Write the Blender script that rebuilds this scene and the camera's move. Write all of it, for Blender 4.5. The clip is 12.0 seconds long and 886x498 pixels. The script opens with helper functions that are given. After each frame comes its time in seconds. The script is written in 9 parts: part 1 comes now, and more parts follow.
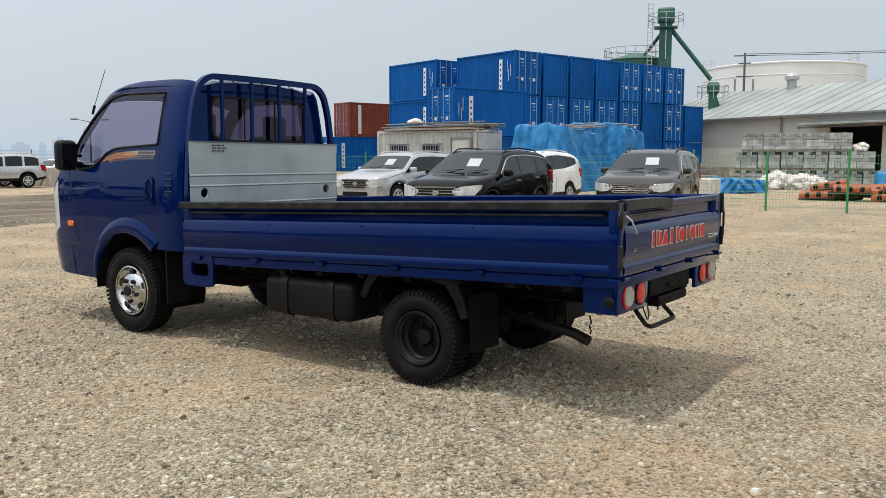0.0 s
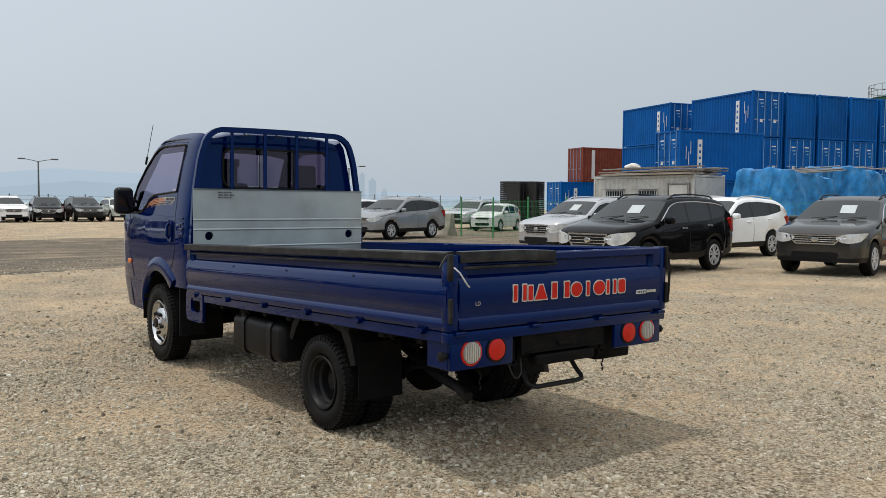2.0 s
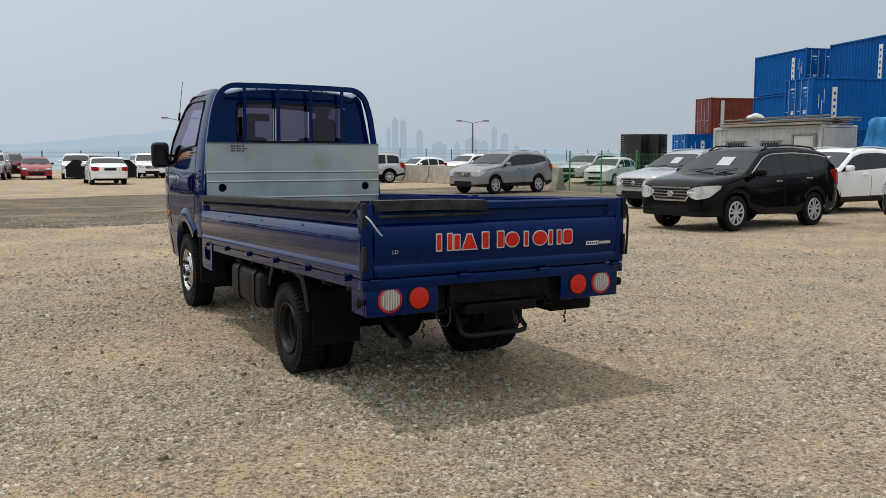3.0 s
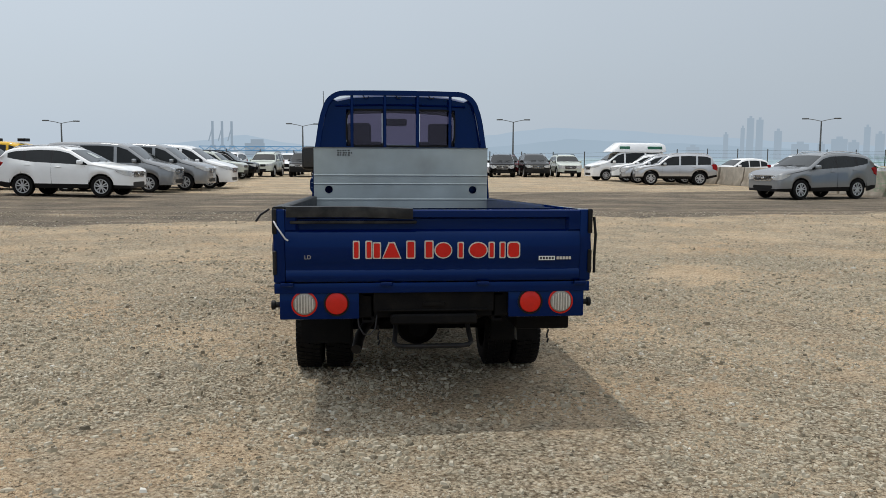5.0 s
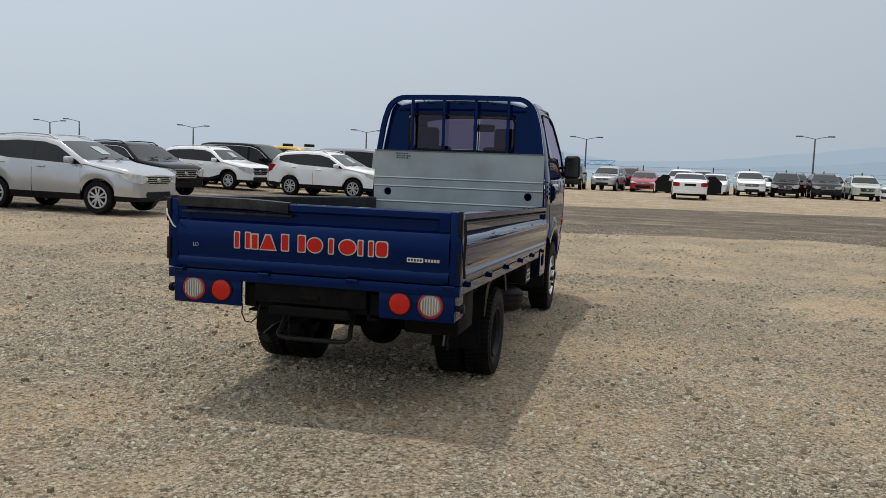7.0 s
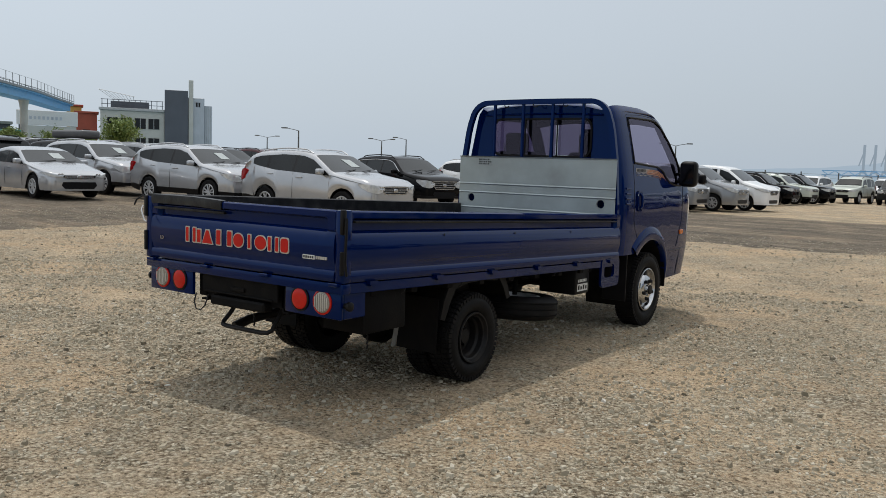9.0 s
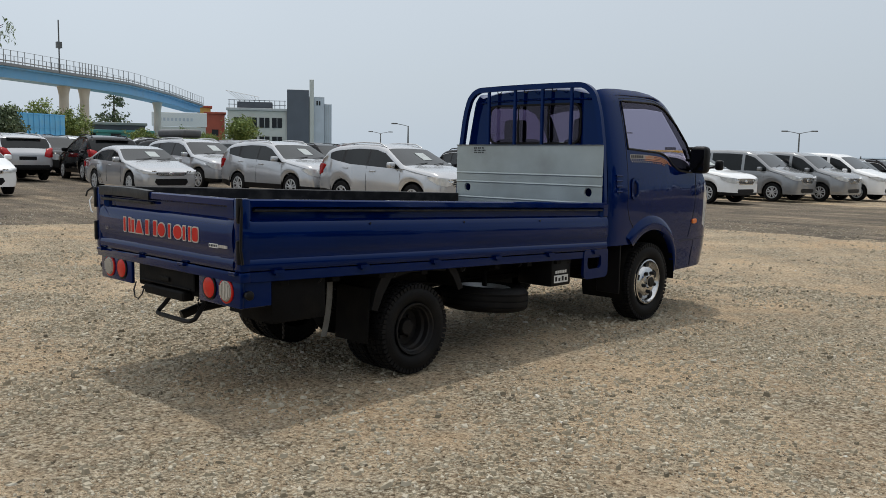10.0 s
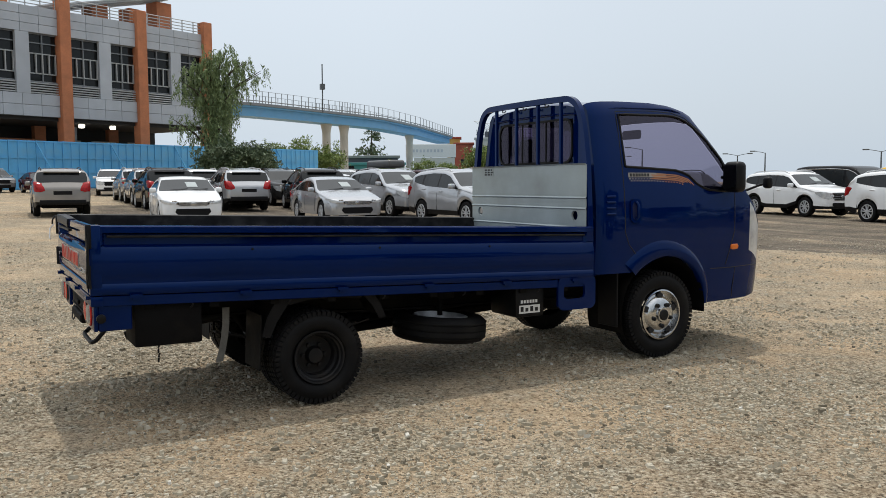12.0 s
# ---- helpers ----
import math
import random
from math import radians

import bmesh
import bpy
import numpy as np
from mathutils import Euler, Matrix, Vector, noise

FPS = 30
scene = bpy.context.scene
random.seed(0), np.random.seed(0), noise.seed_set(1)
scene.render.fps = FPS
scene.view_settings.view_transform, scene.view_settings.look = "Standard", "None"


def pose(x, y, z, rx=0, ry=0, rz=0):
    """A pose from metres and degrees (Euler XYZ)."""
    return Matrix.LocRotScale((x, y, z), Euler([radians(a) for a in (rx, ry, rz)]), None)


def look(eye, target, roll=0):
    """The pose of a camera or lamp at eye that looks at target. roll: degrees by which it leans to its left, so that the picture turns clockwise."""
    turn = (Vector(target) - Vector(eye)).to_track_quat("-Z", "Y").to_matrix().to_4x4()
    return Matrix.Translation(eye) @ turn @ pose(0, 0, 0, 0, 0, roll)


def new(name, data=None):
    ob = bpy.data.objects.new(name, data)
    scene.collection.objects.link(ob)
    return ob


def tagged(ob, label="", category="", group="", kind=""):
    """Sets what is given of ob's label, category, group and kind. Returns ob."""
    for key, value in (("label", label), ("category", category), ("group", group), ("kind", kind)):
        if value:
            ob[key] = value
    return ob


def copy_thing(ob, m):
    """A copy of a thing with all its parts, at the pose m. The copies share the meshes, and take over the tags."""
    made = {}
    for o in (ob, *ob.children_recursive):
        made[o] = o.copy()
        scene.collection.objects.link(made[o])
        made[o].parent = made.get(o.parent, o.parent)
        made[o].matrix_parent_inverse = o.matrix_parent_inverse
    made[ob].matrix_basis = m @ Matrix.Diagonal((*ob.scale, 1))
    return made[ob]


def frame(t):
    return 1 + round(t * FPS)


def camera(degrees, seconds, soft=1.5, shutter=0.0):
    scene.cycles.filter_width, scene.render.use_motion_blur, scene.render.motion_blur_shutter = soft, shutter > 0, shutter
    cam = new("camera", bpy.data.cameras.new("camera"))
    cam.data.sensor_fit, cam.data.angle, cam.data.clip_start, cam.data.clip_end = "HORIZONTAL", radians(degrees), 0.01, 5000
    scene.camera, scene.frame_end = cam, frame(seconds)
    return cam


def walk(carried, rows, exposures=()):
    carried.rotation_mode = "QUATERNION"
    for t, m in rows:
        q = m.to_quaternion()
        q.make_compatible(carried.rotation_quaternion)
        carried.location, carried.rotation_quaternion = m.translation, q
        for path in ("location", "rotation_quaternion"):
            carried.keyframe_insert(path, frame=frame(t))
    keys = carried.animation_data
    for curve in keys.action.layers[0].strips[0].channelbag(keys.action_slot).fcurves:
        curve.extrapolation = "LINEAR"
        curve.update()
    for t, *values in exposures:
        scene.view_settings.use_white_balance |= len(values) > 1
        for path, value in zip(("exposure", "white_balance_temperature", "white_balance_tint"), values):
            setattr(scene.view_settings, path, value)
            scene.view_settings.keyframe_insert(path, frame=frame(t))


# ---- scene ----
cam = camera(55.2, 12.0, soft=0.7)
PATH = [
    (0, (-5.022, -1.796, 1.415), (-3.392, -0.656, 1.207), 0.1),
    (0.5, (-4.705, -2.256, 1.416), (-3.196, -0.965, 1.179), -0.1),
    (1, (-4.302, -2.625, 1.446), (-2.896, -1.22, 1.217), -0.4),
    (1.5, (-3.946, -3.025, 1.464), (-2.63, -1.526, 1.314), -0.0),
    (2, (-3.506, -3.37, 1.451), (-2.283, -1.792, 1.344), 0.5),
    (2.5, (-3.082, -3.766, 1.452), (-1.992, -2.095, 1.31), -0.4),
    (3, (-2.6, -4.026, 1.428), (-1.641, -2.284, 1.214), 0.1),
    (3.5, (-2.087, -4.319, 1.435), (-1.351, -2.465, 1.288), 0.3),
    (3.7, (-1.874, -4.406, 1.465), (-1.212, -2.525, 1.308), 0.3),
    (5.3, (-0.081, -4.629, 1.477), (-0.015, -2.642, 1.258), 0.5),
    (5.5, (0.146, -4.65, 1.446), (0.116, -2.661, 1.237), 0.7),
    (6, (0.717, -4.607, 1.461), (0.53, -2.625, 1.268), 1.6),
    (6.5, (1.272, -4.457, 1.476), (0.96, -2.491, 1.285), 1.6),
    (6.7, (1.507, -4.428, 1.454), (1.129, -2.473, 1.261), 1.8),
    (8.3, (3.253, -3.78, 1.427), (2.375, -1.998, 1.199), 1.4),
    (8.5, (3.445, -3.658, 1.462), (2.518, -1.9, 1.239), 1.1),
    (9, (3.926, -3.37, 1.436), (2.765, -1.753, 1.245), 1.9),
    (9.5, (4.348, -2.922, 1.422), (3.081, -1.388, 1.225), 1.7),
    (10, (4.755, -2.52, 1.423), (3.381, -1.083, 1.211), 1.0),
    (10.5, (4.996, -2.027, 1.416), (3.534, -0.68, 1.196), 0.5),
    (11, (5.318, -1.574, 1.413), (3.766, -0.331, 1.2), -0.1),
    (11.5, (5.599, -1.1, 1.413), (3.947, 0.015, 1.249), -0.3),
    (12, (5.888, -0.604, 1.411), (4.151, 0.374, 1.257), -0.3),
]
walk(cam, [(t, look(eye, target, roll)) for t, eye, target, roll in PATH],
     exposures=[(0, 0.33, 6500, 10), (2, 0.1, 6480, 10), (3.7, 0.0, 6430, 10), (5.5, -0.1, 6350, 10), (6.5, -0.18, 6350, 10), (8.5, -0.17, 6400, 10), (10.5, -0.1, 6430, 10), (12, 0.03, 6430, 10)])

# ---- world, sun, exposure ----
import collections

SUN_DIR = Vector((-0.30, 0.17, 1.19)).normalized()
world = bpy.data.worlds.new("hazy_sky")
scene.world = world
world.use_nodes = True
wn, wl = world.node_tree.nodes, world.node_tree.links
wn.clear()
w_out = wn.new("ShaderNodeOutputWorld")
w_bg = wn.new("ShaderNodeBackground")
w_sky = wn.new("ShaderNodeTexSky")
w_sky.sky_type = "NISHITA"
w_sky.sun_disc = False
w_sky.sun_elevation = math.asin(SUN_DIR.z)
w_sky.sun_rotation = math.atan2(SUN_DIR.x, SUN_DIR.y)
w_sky.air_density, w_sky.dust_density, w_sky.ozone_density = 1.0, 5.0, 2.0
# the thin overcast: a pale veil, a little bluer towards the horizon
w_tc = wn.new("ShaderNodeTexCoord")
w_sep = wn.new("ShaderNodeSeparateXYZ")
w_ramp = wn.new("ShaderNodeValToRGB")
w_noise = wn.new("ShaderNodeTexNoise")
w_noise.inputs["Scale"].default_value = 1.6
w_noise.inputs["Detail"].default_value = 3.0
w_ramp.color_ramp.elements[0].position = 0.0
w_ramp.color_ramp.elements[0].color = (5.0, 5.75, 6.5, 1)
w_ramp.color_ramp.elements[1].position = 0.28
w_ramp.color_ramp.elements[1].color = (5.9, 6.45, 6.95, 1)
e = w_ramp.color_ramp.elements.new(0.08)
e.color = (5.2, 5.85, 6.45, 1)
e = w_ramp.color_ramp.elements.new(1.0)
e.color = (12.2, 12.4, 12.6, 1)
w_mix = wn.new("ShaderNodeMixRGB")
w_mix.inputs["Fac"].default_value = 0.86
w_var = wn.new("ShaderNodeMixRGB")
w_var.blend_type = "MULTIPLY"
w_var.inputs["Fac"].default_value = 0.10
wl.new(w_tc.outputs["Generated"], w_sep.inputs[0])
wl.new(w_sep.outputs["Z"], w_ramp.inputs["Fac"])
wl.new(w_sky.outputs["Color"], w_mix.inputs["Color1"])
wl.new(w_ramp.outputs["Color"], w_mix.inputs["Color2"])
wl.new(w_tc.outputs["Generated"], w_noise.inputs["Vector"])
wl.new(w_mix.outputs["Color"], w_var.inputs["Color1"])
wl.new(w_noise.outputs["Fac"], w_var.inputs["Color2"])
# the haze is brighter on the sun's side
w_side = wn.new("ShaderNodeMapRange")
w_side.inputs["From Min"].default_value, w_side.inputs["From Max"].default_value = -1.0, 1.0
w_side.inputs["To Min"].default_value, w_side.inputs["To Max"].default_value = 1.08, 0.72
w_lit = wn.new("ShaderNodeMixRGB")
w_lit.blend_type = "MULTIPLY"
w_lit.inputs["Fac"].default_value = 1.0
wl.new(w_sep.outputs["X"], w_side.inputs["Value"])
wl.new(w_var.outputs["Color"], w_lit.inputs["Color1"])
wl.new(w_side.outputs["Result"], w_lit.inputs["Color2"])
wl.new(w_lit.outputs["Color"], w_bg.inputs["Color"])
w_bg.inputs["Strength"].default_value = 0.13
wl.new(w_bg.outputs["Background"], w_out.inputs["Surface"])

sun = new("sun", bpy.data.lights.new("sun", "SUN"))
sun.data.energy = 1.8
sun.data.angle = radians(1.2)
sun.data.color = (1.0, 0.95, 0.87)
sun.matrix_world = look(SUN_DIR * 50, (0, 0, 0))
scene.view_settings.exposure = 0.0


# ---- materials ----
def nodes_of(name):
    m = bpy.data.materials.new(name)
    m.use_nodes = True
    return m, m.node_tree.nodes, m.node_tree.links, m.node_tree.nodes["Principled BSDF"]


def surf(name, color, rough=0.5, metal=0.0, var=0.18, scale=6.0, bump=0.08, fine=90.0, coat=0.0, dirt=None, dirt_amount=0.35, dirt_scale=2.5, per_object=0.0, spec=0.5):
    """A plain surface with grain at two scales, an uneven sheen and, where given, dirt of its own colour in patches."""
    m, n, l, b = nodes_of(name)
    tc = n.new("ShaderNodeTexCoord")
    big = n.new("ShaderNodeTexNoise")
    big.inputs["Scale"].default_value, big.inputs["Detail"].default_value = scale, 4.0
    small = n.new("ShaderNodeTexNoise")
    small.inputs["Scale"].default_value, small.inputs["Detail"].default_value = fine, 2.0
    l.new(tc.outputs["Object"], big.inputs["Vector"])
    l.new(tc.outputs["Object"], small.inputs["Vector"])
    ramp = n.new("ShaderNodeValToRGB")
    ramp.color_ramp.elements[0].position, ramp.color_ramp.elements[1].position = 0.3, 0.72
    ramp.color_ramp.elements[0].color = (*[c * (1 - var) for c in color], 1)
    ramp.color_ramp.elements[1].color = (*[min(1, c * (1 + var * 0.6)) for c in color], 1)
    l.new(big.outputs["Fac"], ramp.inputs["Fac"])
    col = ramp.outputs["Color"]
    grain = n.new("ShaderNodeMixRGB")
    grain.blend_type = "OVERLAY"
    grain.inputs["Fac"].default_value = min(0.5, var * 0.8)
    l.new(col, grain.inputs["Color1"])
    l.new(small.outputs["Fac"], grain.inputs["Color2"])
    col = grain.outputs["Color"]
    if dirt:
        dn = n.new("ShaderNodeTexNoise")
        dn.inputs["Scale"].default_value, dn.inputs["Detail"].default_value = dirt_scale, 7.0
        l.new(tc.outputs["Object"], dn.inputs["Vector"])
        dr = n.new("ShaderNodeValToRGB")
        dr.color_ramp.elements[0].position, dr.color_ramp.elements[1].position = 0.48, 0.75
        dr.color_ramp.elements[1].color = (dirt_amount, dirt_amount, dirt_amount, 1)
        dr.color_ramp.elements[0].color = (0, 0, 0, 1)
        l.new(dn.outputs["Fac"], dr.inputs["Fac"])
        dm = n.new("ShaderNodeMixRGB")
        dm.inputs["Color2"].default_value = (*dirt, 1)
        l.new(dr.outputs["Color"], dm.inputs["Fac"])
        l.new(col, dm.inputs["Color1"])
        col = dm.outputs["Color"]
    if per_object:
        oi = n.new("ShaderNodeObjectInfo")
        mr = n.new("ShaderNodeMapRange")
        mr.inputs["To Min"].default_value, mr.inputs["To Max"].default_value = 1 - per_object, 1 + per_object
        l.new(oi.outputs["Random"], mr.inputs["Value"])
        hsv = n.new("ShaderNodeHueSaturation")
        l.new(mr.outputs["Result"], hsv.inputs["Value"])
        l.new(col, hsv.inputs["Color"])
        col = hsv.outputs["Color"]
    l.new(col, b.inputs["Base Color"])
    rr = n.new("ShaderNodeMapRange")
    rr.inputs["To Min"].default_value, rr.inputs["To Max"].default_value = max(0.02, rough * 0.8), min(1, rough * 1.2)
    l.new(big.outputs["Fac"], rr.inputs["Value"])
    l.new(rr.outputs["Result"], b.inputs["Roughness"])
    b.inputs["Metallic"].default_value = metal
    b.inputs["Specular IOR Level"].default_value = spec
    b.inputs["Coat Weight"].default_value = coat
    b.inputs["Coat Roughness"].default_value = 0.04
    if bump:
        bp = n.new("ShaderNodeBump")
        bp.inputs["Strength"].default_value, bp.inputs["Distance"].default_value = bump, 0.01
        l.new(small.outputs["Fac"], bp.inputs["Height"])
        l.new(bp.outputs["Normal"], b.inputs["Normal"])
    return m


def glass(name, tint, ior=1.5, sheen=(0.8, 0.8, 0.8)):
    """Clear or tinted pane: it lets light through, and mirrors more at a slant."""
    m, n, l, b = nodes_of(name)
    n.remove(b)
    out = n["Material Output"]
    tr, gl, mx = n.new("ShaderNodeBsdfTransparent"), n.new("ShaderNodeBsdfGlossy"), n.new("ShaderNodeMixShader")
    tr.inputs["Color"].default_value = (*tint, 1)
    gl.inputs["Roughness"].default_value = 0.03
    lw, pw, sh = n.new("ShaderNodeLayerWeight"), n.new("ShaderNodeMath"), n.new("ShaderNodeMapRange")
    lw.inputs["Blend"].default_value = 0.5
    pw.operation = "POWER"
    pw.inputs[1].default_value = 5.0
    l.new(lw.outputs["Facing"], pw.inputs[0])
    sh.inputs["To Min"].default_value = ((ior - 1) / (ior + 1)) ** 2
    l.new(pw.outputs[0], sh.inputs["Value"])
    gl.inputs["Color"].default_value = (*sheen, 1)
    l.new(sh.outputs["Result"], mx.inputs["Fac"])
    l.new(tr.outputs[0], mx.inputs[1])
    l.new(gl.outputs[0], mx.inputs[2])
    l.new(mx.outputs[0], out.inputs["Surface"])
    return m


def paint(name, color, metal=0.0, rough=0.16, dust=0.12, spec=0.3, coat=0.25):
    return surf(name, color, rough=rough, metal=metal, var=0.06, scale=1.5, bump=0.012, fine=300, coat=coat, spec=spec, dirt=(0.30, 0.27, 0.22), dirt_amount=dust, dirt_scale=1.3)


M_BLUE = surf("truck_blue_paint", (0.0001, 0.0068, 0.062), rough=0.035, var=0.12, scale=2.0, bump=0.0, fine=240, coat=0.0, dirt=(0.002, 0.010, 0.06), dirt_amount=0.3, dirt_scale=3.0, spec=0.36)
# the flakes in the lacquer tint its shine blue
for nd in M_BLUE.node_tree.nodes:
    if nd.type == "BSDF_PRINCIPLED":
        nd.inputs["Specular Tint"].default_value = (0.28, 0.52, 1.0, 1)
M_BLUE_IN = surf("bed_inner_paint", (0.006, 0.012, 0.07), rough=0.6, var=0.25, scale=5, bump=0.08, fine=60, dirt=(0.05, 0.045, 0.04), dirt_amount=0.6, dirt_scale=4, spec=0.2)
M_BLACK = surf("chassis_black", (0.0035, 0.0035, 0.004), rough=0.7, var=0.4, scale=9, bump=0.15, fine=80, dirt=(0.03, 0.025, 0.018), dirt_amount=0.3, dirt_scale=5, spec=0.12)
M_TANK = surf("tank_black_satin", (0.008, 0.008, 0.009), rough=0.45, var=0.3, scale=6, bump=0.06, fine=100, dirt=(0.02, 0.018, 0.014), dirt_amount=0.3, spec=0.11)
M_PLASTIC = surf("black_plastic", (0.006, 0.006, 0.007), rough=0.45, var=0.2, scale=14, bump=0.05, fine=180, spec=0.18)
M_STRIP = surf("worn_rubber_strip", (0.010, 0.010, 0.011), rough=0.42, var=0.5, scale=12, bump=0.12, fine=70, dirt=(0.07, 0.07, 0.065), dirt_amount=0.5, dirt_scale=9, spec=0.22)
M_RUBBER = surf("tyre_rubber", (0.006, 0.006, 0.0065), rough=0.62, var=0.35, scale=14, bump=0.2, fine=120, dirt=(0.03, 0.026, 0.021), dirt_amount=0.25, dirt_scale=6, spec=0.14)
M_GALV = surf("galvanised_sheet", (0.36, 0.415, 0.42), rough=0.42, metal=0.25, var=0.12, scale=5, bump=0.03, fine=120, dirt=(0.20, 0.21, 0.20), dirt_amount=0.5, dirt_scale=3)
M_CHROME = surf("chrome", (0.62, 0.63, 0.64), rough=0.16, metal=1.0, var=0.15, scale=20, bump=0.02, fine=150, dirt=(0.2, 0.17, 0.13), dirt_amount=0.4, dirt_scale=10)
M_ALLOY = surf("alloy_rim", (0.52, 0.53, 0.54), rough=0.3, metal=0.3, var=0.15, scale=12, bump=0.03)
M_STEEL_DARK = surf("dark_steel_rim", (0.010, 0.010, 0.011), rough=0.5, metal=0.0, var=0.35, scale=12, bump=0.1, dirt=(0.04, 0.03, 0.02), dirt_amount=0.3, dirt_scale=8, spec=0.2)
M_RED_LENS = surf("red_lens", (0.50, 0.014, 0.008), rough=0.16, var=0.12, scale=30, bump=0.06, fine=160, coat=0.1, spec=0.25)
M_CLEAR_LENS = surf("clear_lens", (0.30, 0.285, 0.25), rough=0.16, var=0.25, scale=30, bump=0.06, fine=200, coat=0.6)
M_AMBER = surf("amber_lens", (0.75, 0.16, 0.01), rough=0.2, var=0.1, scale=20, bump=0.05, coat=0.5)
M_LETTER_RED = surf("letter_red", (0.50, 0.018, 0.012), rough=0.35, var=0.15, scale=10, bump=0.02, spec=0.15)
M_LETTER_EDGE = surf("letter_pale_edge", (0.50, 0.47, 0.42), rough=0.4, var=0.15, scale=10, bump=0.02)
M_WHITE_STICKER = surf("white_sticker", (0.66, 0.66, 0.64), rough=0.5, var=0.1, scale=12, bump=0.02)
M_INK = surf("black_ink", (0.02, 0.02, 0.022), rough=0.5, var=0.1, bump=0.0, spec=0.2)
M_DECAL = surf("orange_decal", (0.42, 0.17, 0.07), rough=0.4, var=0.2, scale=18, bump=0.0)
M_DECAL_PALE = surf("pale_decal", (0.34, 0.31, 0.28), rough=0.4, var=0.15, scale=18, bump=0.0)
M_PIPE_GREY = surf("dull_grey_strap", (0.16, 0.16, 0.15), rough=0.6, var=0.3, scale=12, bump=0.1)
M_SEAT = surf("seat_cloth", (0.035, 0.035, 0.040), rough=0.9, var=0.3, scale=20, bump=0.15, spec=0.1)
M_CAB_GLASS = glass("tinted_cab_glass", (0.46, 0.42, 0.55), 1.8, (0.72, 0.66, 0.84))
M_MIRROR = surf("dark_mirror_glass", (0.05, 0.052, 0.055), rough=0.12, metal=1.0, var=0.1, bump=0.0)
M_CAB_GLASS_LIGHT = glass("cab_rear_glass", (0.40, 0.365, 0.46), 1.6, (0.70, 0.64, 0.76))
M_WINDSCREEN = glass("windscreen_glass", (0.68, 0.70, 0.71))


def dark_glass(name, color, spec):
    m, n, l, b = nodes_of(name)
    tc = n.new("ShaderNodeTexCoord")
    ns = n.new("ShaderNodeTexNoise")
    ns.inputs["Scale"].default_value = 2.2
    rp = n.new("ShaderNodeValToRGB")
    rp.color_ramp.elements[0].color = (*[c * 0.6 for c in color], 1)
    rp.color_ramp.elements[1].color = (*[c * 1.5 for c in color], 1)
    l.new(tc.outputs["Object"], ns.inputs["Vector"])
    l.new(ns.outputs["Fac"], rp.inputs["Fac"])
    l.new(rp.outputs["Color"], b.inputs["Base Color"])
    b.inputs["Roughness"].default_value = 0.06
    b.inputs["Specular IOR Level"].default_value = spec
    return m


M_CAR_GLASS = dark_glass("car_side_glass", (0.010, 0.012, 0.013), 0.30)
M_CAR_SCREEN = dark_glass("car_windscreen_glass", (0.012, 0.015, 0.015), 0.42)
M_HEADLIGHT = surf("headlight_lens", (0.62, 0.64, 0.65), rough=0.10, metal=0.2, var=0.25, scale=9, bump=0.02, coat=0.6)
M_TAIL = surf("tail_lens", (0.34, 0.006, 0.008), rough=0.15, var=0.3, scale=14, bump=0.02, coat=0.15, spec=0.25)
M_PAPER = surf("paper", (0.42, 0.46, 0.46), rough=0.8, var=0.06, bump=0.02)
PAINT = {
    "white": paint("white_car_paint", (0.82, 0.83, 0.83), dust=0.05),
    "silver": paint("silver_car_paint", (0.50, 0.51, 0.525), metal=0.55, dust=0.04),
    "grey": paint("grey_car_paint", (0.27, 0.28, 0.29), metal=0.4, dust=0.05),
    "dark_grey": paint("dark_grey_car_paint", (0.030, 0.030, 0.030), metal=0.3, dust=0.02, spec=0.15, rough=0.08, coat=0.0),
    "warm_grey": paint("warm_grey_car_paint", (0.040, 0.039, 0.037), metal=0.4, dust=0.03, spec=0.3, rough=0.12, coat=0.3),
    "black": paint("black_car_paint", (0.003, 0.0033, 0.0042), dust=0.008, spec=0.13, rough=0.05, coat=0.0),
    "red": paint("red_car_paint", (0.30, 0.010, 0.020), dust=0.10),
    "yellow": paint("yellow_car_paint", (0.70, 0.42, 0.02), dust=0.08),
    "brown": paint("taupe_car_paint", (0.30, 0.285, 0.265), metal=0.3, dust=0.15),
    "wine": paint("dark_red_car_paint", (0.05, 0.006, 0.010), dust=0.03, spec=0.15),
    "cream": paint("pale_green_car_paint", (0.52, 0.56, 0.50), dust=0.1),
}


# ---- mesh helpers ----
def part(name, bm, material, parent=None, label="", angle=35.0):
    """Links a bmesh as one mesh object, under a thing or a part."""
    me = bpy.data.meshes.new(name)
    bm.normal_update()
    bm.to_mesh(me)
    bm.free()
    return mesh_part(name, me, material, parent, label, angle)


def mesh_part(name, me, material, parent=None, label="", angle=35.0):
    for p in me.polygons:
        p.use_smooth = True
    me.set_sharp_from_angle(angle=radians(angle))
    if material:
        me.materials.append(material)
    ob = new(name, me)
    if parent:
        ob.parent = parent
    if label:
        ob["label"] = label
    return ob


def shared(name, me, parent, m=None):
    """One more object on a mesh that stands already."""
    ob = new(name, me)
    ob.parent = parent
    if m is not None:
        ob.matrix_basis = m
    return ob


def thing(name, label, category, m=None, group="", kind=""):
    ob = new(name)
    ob.empty_display_size = 0.2
    if m is not None:
        ob.matrix_basis = m
    return tagged(ob, label, category, group, kind)


